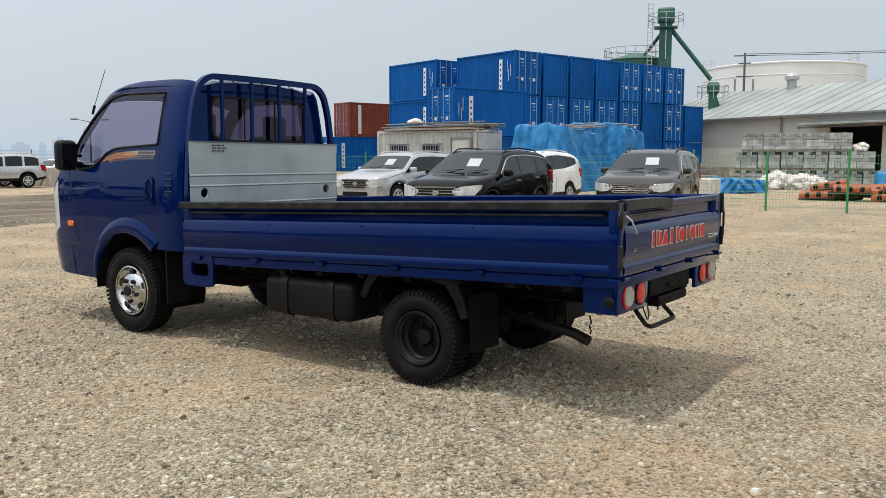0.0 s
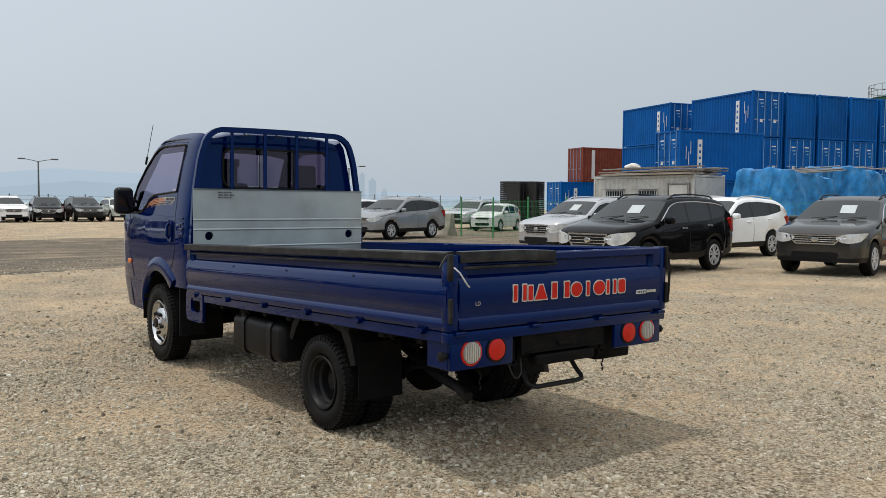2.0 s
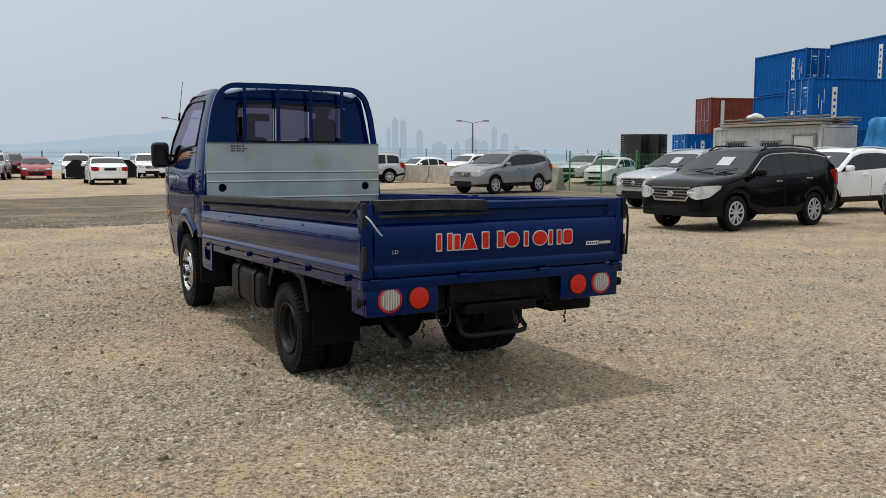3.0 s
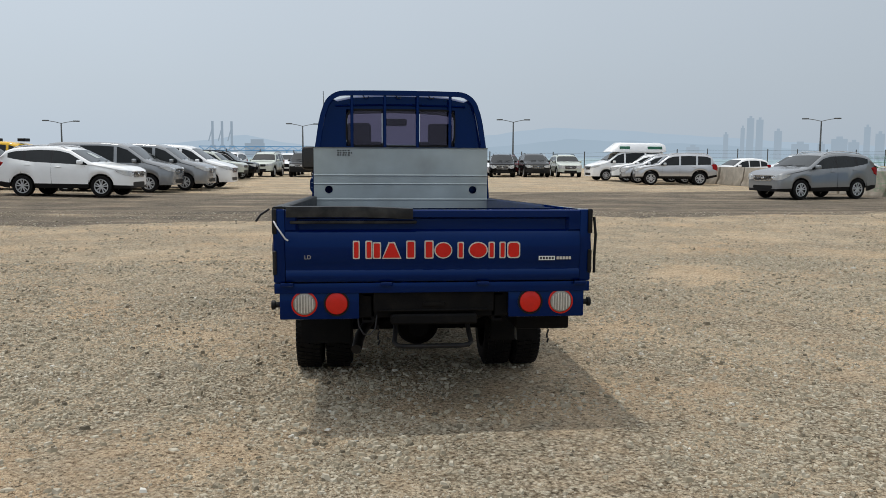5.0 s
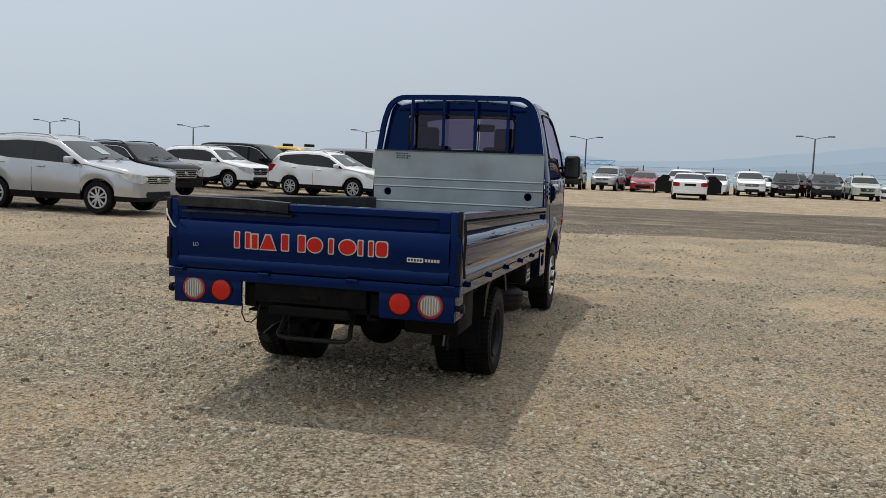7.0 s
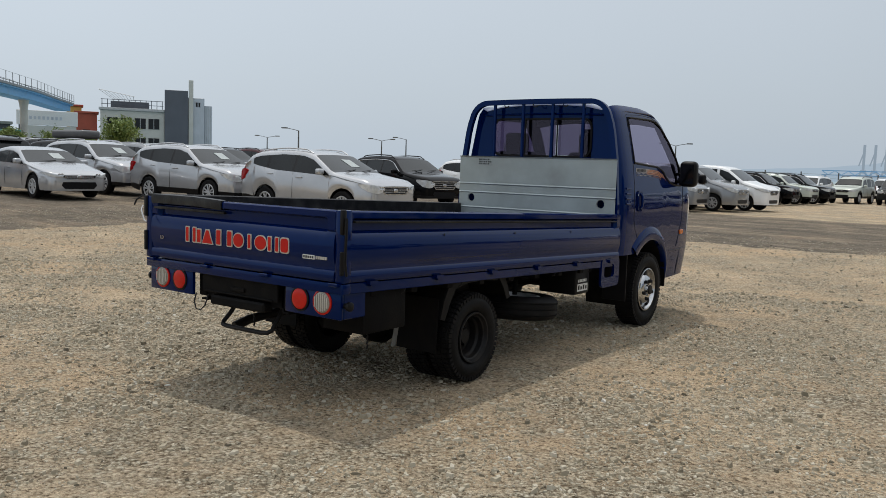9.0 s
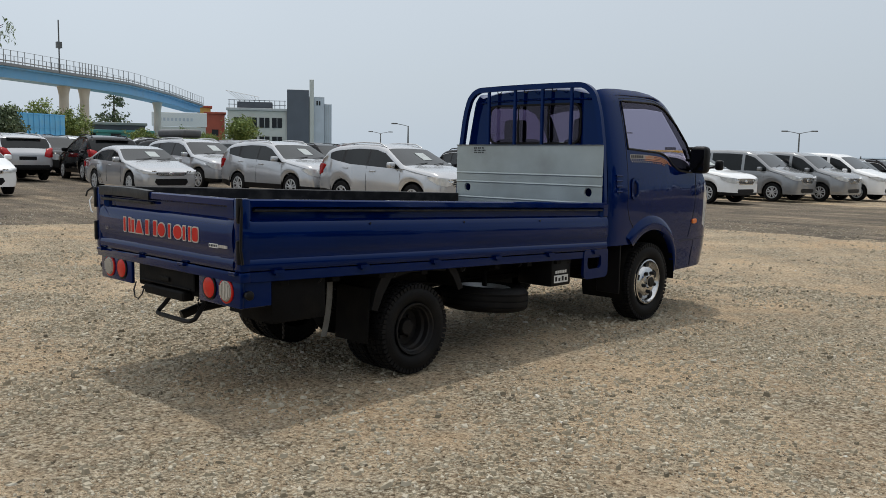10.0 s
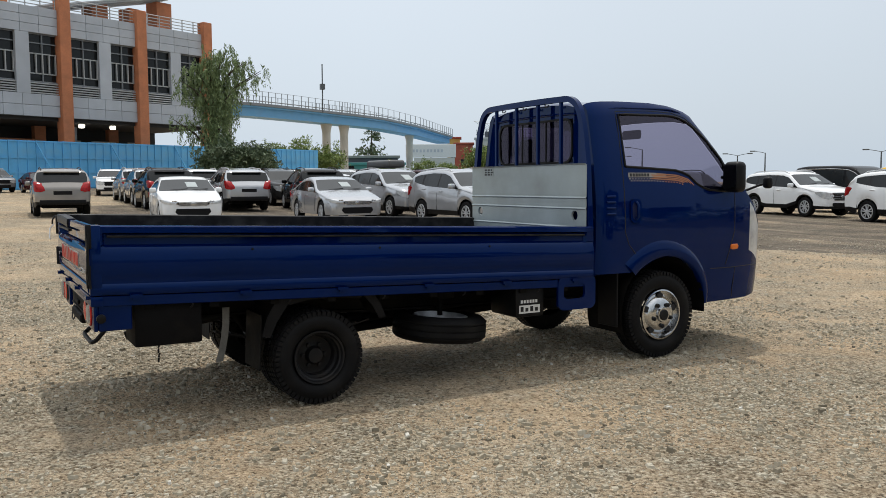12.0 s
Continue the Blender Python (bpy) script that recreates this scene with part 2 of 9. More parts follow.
def box(bm, x0, x1, y0, y1, z0, z1, bevel=0.0, seg=1, m=None):
    r = bmesh.ops.create_cube(bm, size=1.0)
    vs = r["verts"]
    for v in vs:
        v.co = Vector(((x0 + x1) / 2 + v.co.x * (x1 - x0), (y0 + y1) / 2 + v.co.y * (y1 - y0), (z0 + z1) / 2 + v.co.z * (z1 - z0)))
    if m is not None:
        bmesh.ops.transform(bm, matrix=m, verts=vs)
    if bevel:
        es = list({ed for v in vs for ed in v.link_edges})
        bmesh.ops.bevel(bm, geom=es, offset=bevel, segments=seg, affect="EDGES", profile=0.5)
    return vs


def boxed(*a, **k):
    bm = bmesh.new()
    box(bm, *a, **k)
    return bm


def ring(c, u, v, r, seg, phase=0.0):
    return [c + (u * math.cos(2 * math.pi * i / seg + phase) + v * math.sin(2 * math.pi * i / seg + phase)) * r for i in range(seg)]


def tube(bm, pts, r, seg=8, caps=True, radii=None, flat=None):
    """A rod along a line of points. flat: (across, along) half widths for a four-sided bar."""
    pts = [Vector(p) for p in pts]
    rows, side = [], None
    for i, p in enumerate(pts):
        d = (pts[min(i + 1, len(pts) - 1)] - pts[max(i - 1, 0)]).normalized()
        if side is None:
            up = Vector((0, 0, 1)) if abs(d.z) < 0.9 else Vector((0, 1, 0))
            side = d.cross(up).normalized()
        side = (side - d * side.dot(d)).normalized()
        other = d.cross(side)
        rr = radii[i] if radii else r
        if flat:
            rows.append([bm.verts.new(p + side * (a * flat[0]) + other * (b * flat[1])) for a, b in ((1, 1), (-1, 1), (-1, -1), (1, -1))])
        else:
            rows.append([bm.verts.new(q) for q in ring(p, side, other, rr, seg)])
    n = len(rows[0])
    for a, b in zip(rows, rows[1:]):
        for i in range(n):
            bm.faces.new((a[i], a[(i + 1) % n], b[(i + 1) % n], b[i]))
    if caps:
        bm.faces.new(rows[0][::-1])
        bm.faces.new(rows[-1])
    return rows


def lathe(bm, profile, centre, axis, seg=32, closed=False):
    """Turns a profile of (radius, place along the axis) round an axis."""
    c, ax = Vector(centre), Vector(axis).normalized()
    u = ax.orthogonal().normalized()
    v = ax.cross(u)
    rows = []
    for r, a in profile:
        if r < 1e-6:
            rows.append([bm.verts.new(c + ax * a)])
        else:
            rows.append([bm.verts.new(q + ax * a) for q in ring(c, u, v, r, seg)])
    pairs = list(zip(rows, rows[1:])) + ([(rows[-1], rows[0])] if closed else [])
    for a, b in pairs:
        for i in range(seg):
            j = (i + 1) % seg
            if len(a) == 1 and len(b) == 1:
                continue
            if len(a) == 1:
                bm.faces.new((a[0], b[j], b[i]))
            elif len(b) == 1:
                bm.faces.new((a[i], a[j], b[0]))
            else:
                bm.faces.new((a[i], a[j], b[j], b[i]))
    bmesh.ops.recalc_face_normals(bm, faces=bm.faces[:])
    return rows


def prism(bm, poly, place, depth, bevel=0.0):
    """Extrudes a flat outline. place maps (a, b, d) to a point; d runs from 0 to depth."""
    lo = [bm.verts.new(place(a, b, 0.0)) for a, b in poly]
    hi = [bm.verts.new(place(a, b, depth)) for a, b in poly]
    n = len(poly)
    fs = [bm.faces.new(lo[::-1]), bm.faces.new(hi)]
    for i in range(n):
        fs.append(bm.faces.new((lo[i], lo[(i + 1) % n], hi[(i + 1) % n], hi[i])))
    bmesh.ops.recalc_face_normals(bm, faces=fs)
    if bevel:
        es = [ed for ed in fs[1].edges]
        bmesh.ops.bevel(bm, geom=es, offset=bevel, segments=1, affect="EDGES", profile=0.5)
    return fs


def sweep(bm, section, path_fn, stations, closed=False):
    """Carries a section of (a, b) along stations; path_fn(s, a, b) gives the point."""
    rows = [[bm.verts.new(path_fn(s, a, b)) for a, b in section] for s in stations]
    n = len(section)
    for r0, r1 in zip(rows, rows[1:]):
        for i in range(n if closed else n - 1):
            j = (i + 1) % n
            bm.faces.new((r0[i], r0[j], r1[j], r1[i]))
    if closed:
        bm.faces.new(rows[0][::-1])
        bm.faces.new(rows[-1])
    bmesh.ops.recalc_face_normals(bm, faces=bm.faces[:])
    return rows


def curve_line(keys, x):
    """A smooth line through keys of (x, value)."""
    xs, ys = [k[0] for k in keys], [k[1] for k in keys]
    return float(np.interp(x, xs, ys))


def ground_z(x, y):
    """The yard: level round the truck, rising gently to the west and behind the containers."""
    a = max(0.0, -x - 6.0)
    z = 0.018 * a * a / (a + 3.0)
    b, c = max(0.0, x - 26.0), max(0.0, y - 30.0)
    z += 0.03 * min(b, 18.0) * min(c, 18.0) / 18.0
    return z

# ---- ground ----
def ground_material():
    m, n, l, b = nodes_of("sandy_gravel")
    tc = n.new("ShaderNodeNewGeometry")
    pos = tc.outputs["Position"]

    def noise_node(scale, detail=4.0, rough=0.55):
        q = n.new("ShaderNodeTexNoise")
        q.inputs["Scale"].default_value, q.inputs["Detail"].default_value, q.inputs["Roughness"].default_value = scale, detail, rough
        l.new(pos, q.inputs["Vector"])
        return q.outputs["Fac"]

    def ramp(src, stops):
        q = n.new("ShaderNodeValToRGB")
        q.color_ramp.elements[0].position, q.color_ramp.elements[0].color = stops[0][0], (*stops[0][1], 1)
        q.color_ramp.elements[1].position, q.color_ramp.elements[1].color = stops[-1][0], (*stops[-1][1], 1)
        for p, c in stops[1:-1]:
            el = q.color_ramp.elements.new(p)
            el.color = (*c, 1)
        l.new(src, q.inputs["Fac"])
        return q.outputs["Color"]

    def mix(fac, a, c, kind="MIX"):
        q = n.new("ShaderNodeMixRGB")
        q.blend_type = kind
        for sock, val in (("Fac", fac), ("Color1", a), ("Color2", c)):
            if isinstance(val, float):
                q.inputs[sock].default_value = val
            elif isinstance(val, tuple):
                q.inputs[sock].default_value = (*val, 1)
            else:
                l.new(val, q.inputs[sock])
        return q.outputs["Color"]

    def math_node(op, a, c):
        q = n.new("ShaderNodeMath")
        q.operation = op
        for sock, val in zip((0, 1), (a, c)):
            if isinstance(val, (float, int)):
                q.inputs[sock].default_value = val
            else:
                l.new(val, q.inputs[sock])
        return q.outputs[0]

    sand = ramp(noise_node(0.42, 6, 0.62), [(0.32, (0.280, 0.184, 0.098)), (0.50, (0.325, 0.240, 0.148)), (0.70, (0.350, 0.290, 0.205))])
    # crushed stone: close in colour, told apart by shade painted between the chips
    flat = n.new("ShaderNodeVectorMath")
    flat.operation = "MULTIPLY_ADD"
    flat.inputs[1].default_value = (1.0, 1.0, 1.0)
    jig = n.new("ShaderNodeTexNoise")
    jig.inputs["Scale"].default_value, jig.inputs["Detail"].default_value = 30.0, 3.0
    l.new(pos, jig.inputs["Vector"])
    jsc = n.new("ShaderNodeVectorMath")
    jsc.operation = "MULTIPLY"
    jsc.inputs[1].default_value = (0.030, 0.030, 0.0)
    l.new(jig.outputs["Color"], jsc.inputs[0])
    l.new(pos, flat.inputs[0])
    l.new(jsc.outputs[0], flat.inputs[2])
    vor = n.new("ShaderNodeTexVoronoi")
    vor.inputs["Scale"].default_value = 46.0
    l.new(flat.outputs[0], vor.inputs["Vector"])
    bw = n.new("ShaderNodeRGBToBW")
    l.new(vor.outputs["Color"], bw.inputs[0])
    stone = ramp(bw.outputs[0], [(0.12, (0.135, 0.120, 0.088)), (0.35, (0.250, 0.226, 0.172)), (0.70, (0.322, 0.298, 0.234)), (0.95, (0.43, 0.405, 0.335))])
    vor2 = n.new("ShaderNodeTexVoronoi")
    vor2.inputs["Scale"].default_value = 110.0
    l.new(flat.outputs[0], vor2.inputs["Vector"])
    bw2 = n.new("ShaderNodeRGBToBW")
    l.new(vor2.outputs["Color"], bw2.inputs[0])
    grit = ramp(bw2.outputs[0], [(0.15, (0.145, 0.108, 0.068)), (0.45, (0.300, 0.232, 0.152)), (0.90, (0.45, 0.37, 0.26))])
    where = ramp(noise_node(0.62, 8, 0.70), [(0.40, (0.04, 0.04, 0.04)), (0.58, (0.95, 0.95, 0.95))])
    fine = ramp(noise_node(5.0, 6, 0.72), [(0.36, (0, 0, 0)), (0.64, (1, 1, 1))])
    base = mix(0.45, sand, grit)
    col = mix(mix(fine, mix(0.55, where, (0.0, 0.0, 0.0)), where), base, stone)
    # the darker, beaten track round the light patch
    sx = n.new("ShaderNodeSeparateXYZ")
    l.new(pos, sx.inputs[0])
    wob = math_node("MULTIPLY", math_node("SUBTRACT", noise_node(0.16, 6, 0.65), 0.5), 7.0)
    edge_n = math_node("ADD", math_node("SUBTRACT", sx.outputs["Y"], math_node("MULTIPLY", sx.outputs["X"], 0.16)), wob)
    north = math_node("MULTIPLY", math_node("GREATER_THAN", edge_n, 15.0), math_node("LESS_THAN", edge_n, 29.5))
    edge_w = math_node("ADD", sx.outputs["X"], wob)
    west = math_node("MULTIPLY", math_node("LESS_THAN", edge_w, -11.5), math_node("GREATER_THAN", edge_w, -36.0))
    west = math_node("MULTIPLY", west, math_node("LESS_THAN", edge_n, 28.5))
    west = math_node("MULTIPLY", west, math_node("GREATER_THAN", math_node("ADD", sx.outputs["Y"], wob), 3.2))
    dark = math_node("MAXIMUM", north, west)
    dark = math_node("MULTIPLY", dark, ramp(noise_node(0.45, 6, 0.7), [(0.25, (0.6, 0.6, 0.6)), (0.50, (1, 1, 1))]))
    track = ramp(noise_node(3.0, 6, 0.75), [(0.30, (0.060, 0.052, 0.043)), (0.55, (0.095, 0.083, 0.068)), (0.78, (0.165, 0.145, 0.118))])
    stretch = n.new("ShaderNodeVectorMath")
    stretch.operation = "MULTIPLY"
    stretch.inputs[1].default_value = (0.16, 1.0, 1.0)
    l.new(pos, stretch.inputs[0])
    lines = n.new("ShaderNodeTexNoise")
    lines.inputs["Scale"].default_value, lines.inputs["Detail"].default_value, lines.inputs["Roughness"].default_value = 1.1, 8.0, 0.72
    l.new(stretch.outputs[0], lines.inputs["Vector"])
    streaks = ramp(lines.outputs["Fac"], [(0.36, (0.98, 0.98, 0.98)), (0.52, (0.86, 0.86, 0.86)), (0.66, (0.28, 0.28, 0.28))])
    col = mix(math_node("MULTIPLY", dark, streaks), col, track)
    # wheel ruts and damp stains
    damp = ramp(noise_node(0.9, 7, 0.7), [(0.60, (0, 0, 0)), (0.78, (0.35, 0.35, 0.35))])
    col = mix(damp, col, (0.15, 0.115, 0.075))
    # broken ground: shade of small hollows and crumbs painted in, sparse on the sand, crowded on the gravel
    hollows = ramp(noise_node(34.0, 6, 0.72), [(0.37, (0.22, 0.19, 0.16)), (0.455, (0.80, 0.78, 0.75)), (0.54, (1.0, 1.0, 1.0))])
    col = mix(1.0, col, hollows, "MULTIPLY")
    clods = ramp(noise_node(9.0, 8, 0.80), [(0.36, (0.62, 0.58, 0.53)), (0.48, (0.92, 0.91, 0.89)), (0.64, (1.0, 1.0, 1.0))])
    col = mix(1.0, col, clods, "MULTIPLY")
    # shade in the gaps between chips, multiplied into the colour
    gap_shade = ramp(vor.outputs["Distance"], [(0.36, (1.0, 1.0, 1.0)), (0.56, (0.70, 0.67, 0.62)), (0.80, (0.34, 0.30, 0.26))])
    col = mix(math_node("MULTIPLY", where, 0.95), col, mix(1.0, col, gap_shade, "MULTIPLY"))
    gain = n.new("ShaderNodeHueSaturation")
    gain.inputs["Value"].default_value = 2.02
    gain.inputs["Saturation"].default_value = 0.94
    l.new(col, gain.inputs["Color"])
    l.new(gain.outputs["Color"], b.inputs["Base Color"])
    b.inputs["Roughness"].default_value = 0.95
    b.inputs["Specular IOR Level"].default_value = 0.2
    h1 = n.new("ShaderNodeBump")
    h1.inputs["Strength"].default_value, h1.inputs["Distance"].default_value = 0.9, 0.022
    l.new(vor.outputs["Distance"], h1.inputs["Height"])
    h1.invert = True
    h2 = n.new("ShaderNodeBump")
    h2.inputs["Strength"].default_value, h2.inputs["Distance"].default_value = 0.9, 0.03
    l.new(noise_node(34.0, 6, 0.72), h2.inputs["Height"])
    l.new(h1.outputs["Normal"], h2.inputs["Normal"])
    l.new(h2.outputs["Normal"], b.inputs["Normal"])
    return m


M_GROUND = ground_material()
gx = sorted({round(v, 2) for v in list(np.linspace(-14, 14, 113)) + list(np.linspace(-90, 70, 81)) + [-1800, -900, -400, -200, -130, 100, 150, 250, 500, 1000, 1800]})
gy = sorted({round(v, 2) for v in list(np.linspace(-9, 12, 85)) + list(np.linspace(-40, 100, 71)) + [-1500, -600, -200, -80, 101, 103]})


def ground_relief(x, y):
    """The yard with its low swells and hollows round the truck."""
    z = ground_z(x, y)
    if abs(x) < 14 and -9 < y < 12:
        near = max(0.0, 1 - max(abs(x) - 6, abs(y - 2) - 6, 0) / 6)
        z += 0.022 * near * (noise.noise(Vector((x * 0.9, y * 0.9, 0))) * 0.6 + noise.noise(Vector((x * 2.6, y * 2.6, 3))) * 0.35)
        if abs(x) < 1.1 and -0.3 < y < 5.6:
            z = min(z, 0.0) - 0.004
    return z


gv = [(x, y, ground_relief(x, y)) for y in gy for x in gx]
nx = len(gx)
gf = [(j * nx + i, j * nx + i + 1, (j + 1) * nx + i + 1, (j + 1) * nx + i) for j in range(len(gy) - 1) for i in range(nx - 1)]
gm = bpy.data.meshes.new("ground")
gm.from_pydata(gv, [], gf)
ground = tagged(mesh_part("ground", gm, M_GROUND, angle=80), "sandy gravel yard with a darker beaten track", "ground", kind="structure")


# loose stones lying on the yard, thickest where the gravel is coarse
def stone_material():
    m, n, l, b = nodes_of("loose_stone")
    ge = n.new("ShaderNodeNewGeometry")
    rp = n.new("ShaderNodeValToRGB")
    stops = [(0.0, (0.120, 0.102, 0.072)), (0.15, (0.300, 0.258, 0.182)), (0.55, (0.400, 0.352, 0.260)), (0.985, (0.470, 0.425, 0.335)), (1.0, (0.62, 0.60, 0.54))]
    rp.color_ramp.elements[0].color, rp.color_ramp.elements[1].color = (*stops[0][1], 1), (*stops[-1][1], 1)
    for p, c in stops[1:-1]:
        el = rp.color_ramp.elements.new(p)
        el.color = (*c, 1)
    l.new(ge.outputs["Random Per Island"], rp.inputs["Fac"])
    l.new(rp.outputs["Color"], b.inputs["Base Color"])
    b.inputs["Roughness"].default_value = 0.9
    return m


def loose_stones(count, x0, x1, y0, y1, smin, smax, seed, chip):
    """Crushed stone in drifts. chip: flat-topped splinters with steep sides; otherwise mere crumbs."""
    rng = np.random.default_rng(seed)
    px, py = rng.uniform(x0, x1, count * 2), rng.uniform(y0, y1, count * 2)
    keep = [noise.noise(Vector((a * 0.62, b * 0.62, 7.0))) + 0.7 * noise.noise(Vector((a * 1.9, b * 1.9, 2.0))) + 0.3 * noise.noise(Vector((a * 6, b * 6, 4.0))) > c for a, b, c in zip(px, py, rng.uniform(-0.60, 0.62, count * 2))]
    px, py = px[keep][:count], py[keep][:count]
    n = len(px)
    size = smin + (smax - smin) * rng.power(0.42, n) ** 1.7
    if chip:
        foot = np.array([(1.10, 0.15, 0), (0.1, 0.72, 0), (-1.1, 0.05, 0), (-0.1, -0.70, 0)], float)
        head = foot * (0.74, 0.70, 1.0) + (0, 0, 0.62)
        shape = np.concatenate([foot, head])
        v = shape[None] * size[:, None, None] * np.concatenate([rng.uniform(0.65, 1.3, (n, 4, 1))] * 2, axis=1)
        v[:, 4:, 2] = size[:, None] * rng.uniform(0.35, 0.95, (n, 1)) * rng.uniform(0.6, 1.3, (n, 4))
        tri = np.array([(0, 1, 5), (0, 5, 4), (1, 2, 6), (1, 6, 5), (2, 3, 7), (2, 7, 6), (3, 0, 4), (3, 4, 7), (4, 5, 6), (4, 6, 7)])
    else:
        shape = np.array([(1.15, 0, 0), (0.1, 0.75, 0), (-1.1, 0.1, 0), (0, -0.7, 0), (0.2, 0.1, 0.75)], float)
        v = shape[None] * size[:, None, None] * rng.uniform(0.6, 1.3, (n, 5, 1))
        v[:, 4, :2] += rng.normal(size=(n, 2)) * size[:, None] * 0.35
        tri = np.array([(0, 1, 4), (1, 2, 4), (2, 3, 4), (3, 0, 4)])
    a = rng.uniform(0, 6.283, n)
    ca, sa = np.cos(a)[:, None], np.sin(a)[:, None]
    z = np.array([ground_relief(p, q) for p, q in zip(px, py)])
    w = np.stack([v[:, :, 0] * ca - v[:, :, 1] * sa + px[:, None], v[:, :, 0] * sa + v[:, :, 1] * ca + py[:, None], v[:, :, 2] + z[:, None] - 0.12 * size[:, None]], axis=2)
    f = (tri[None] + v.shape[1] * np.arange(n)[:, None, None]).reshape(-1, 3)
    me = bpy.data.meshes.new("gravel")
    me.from_pydata(w.reshape(-1, 3).tolist(), [], f.tolist())
    return me


M_STONE = stone_material()
for args in ((90000, -7.5, 8.5, -2.2, 7.5, 0.008, 0.026, 4, True), (150000, -7.5, 8.5, -2.2, 7.0, 0.004, 0.011, 6, False), (45000, -16, 20, -3, 18, 0.010, 0.030, 5, True)):
    gme = loose_stones(*args)
    gme.materials.append(M_STONE)
    tagged(new("gravel", gme), "scattered grey and pale crushed stones on the yard", "gravel", kind="stuff")

# ---- the blue flatbed truck ----
SHEAR = 0.031  # the load bed dips towards the cab
truck = thing("flatbed_truck", "dark blue light flatbed truck with dropside bed on gravel", "truck")


def dip(bm):
    for v in bm.verts:
        v.co.z -= SHEAR * v.co.y
    return bm


def ring_plate(bm, outer, inner, place, depth):
    n = len(outer)
    rows = [[bm.verts.new(place(a, b, d)) for a, b in loop] for loop, d in ((outer, 0), (outer, depth), (inner, depth), (inner, 0))]
    for r0, r1 in zip(rows, rows[1:] + rows[:1]):
        for i in range(n):
            bm.faces.new((r0[i], r0[(i + 1) % n], r1[(i + 1) % n], r1[i]))
    bmesh.ops.recalc_face_normals(bm, faces=bm.faces[:])


def round_rect(a0, a1, b0, b1, r, k=4):
    out = []
    for ca, cb, q in ((a1 - r, b1 - r, 0), (a0 + r, b1 - r, 1), (a0 + r, b0 + r, 2), (a1 - r, b0 + r, 3)):
        for i in range(k + 1):
            t = (q + i / k) * math.pi / 2
            out.append((ca + r * math.cos(t), cb + r * math.sin(t)))
    return out


def gate_section(groove):
    g = 0.836 if groove else 0.8640
    out = [(0.822, 0.795), (0.822, 1.178), (0.830, 1.190), (0.856, 1.190), (0.866, 1.182), (0.867, 1.150), (g, 1.138), (g, 1.082)]
    # the wide rounded swelling, then the narrow one along the foot
    for k in range(9):
        t = radians(72 - 134 * k / 8)
        out.append((0.836 + 0.0425 * math.cos(t) if groove else 0.846 + 0.030 * math.cos(t), 0.974 + 0.098 * math.sin(t) / math.sin(radians(72))))
    for k in range(7):
        t = radians(70 - 125 * k / 6)
        out.append((0.851 + 0.021 * math.cos(t), 0.829 + 0.036 * math.sin(t)))
    return out


def dropside(length0, length1, place):
    bm = bmesh.new()
    rows = []
    for s, g in ((length0, 0), (length0 + 0.055, 0), (length0 + 0.07, 1), (length1 - 0.075, 1), (length1 - 0.06, 0), (length1, 0)):
        rows.append([bm.verts.new(place(s, a, b)) for a, b in gate_section(g)])
    n = len(rows[0])
    for r0, r1 in zip(rows, rows[1:]):
        for i in range(n):
            bm.faces.new((r0[i], r0[(i + 1) % n], r1[(i + 1) % n], r1[i]))
    bm.faces.new(rows[0][::-1])
    bm.faces.new(rows[-1])
    bmesh.ops.recalc_face_normals(bm, faces=bm.faces[:])
    return dip(bm)


def hinge_mesh(name, place, parent, ss):
    for s in ss:
        bm = bmesh.new()
        for d0, d1, a1, h0, h1 in ((-0.035, 0.035, 0.885, 0.782, 0.800), (-0.02, 0.02, 0.880, 0.770, 0.786)):
            vs = box(bm, 0, 1, 0, 1, 0, 1)
            for v in vs:
                s2, a, h = s + (d0 + (d1 - d0) * v.co.x), 0.85 + (a1 - 0.85) * v.co.y, h0 + (h1 - h0) * v.co.z
                v.co = place(s2, a, h)
        bmesh.ops.recalc_face_normals(bm, faces=bm.faces[:])
        part(name, dip(bm), M_BLUE, parent)


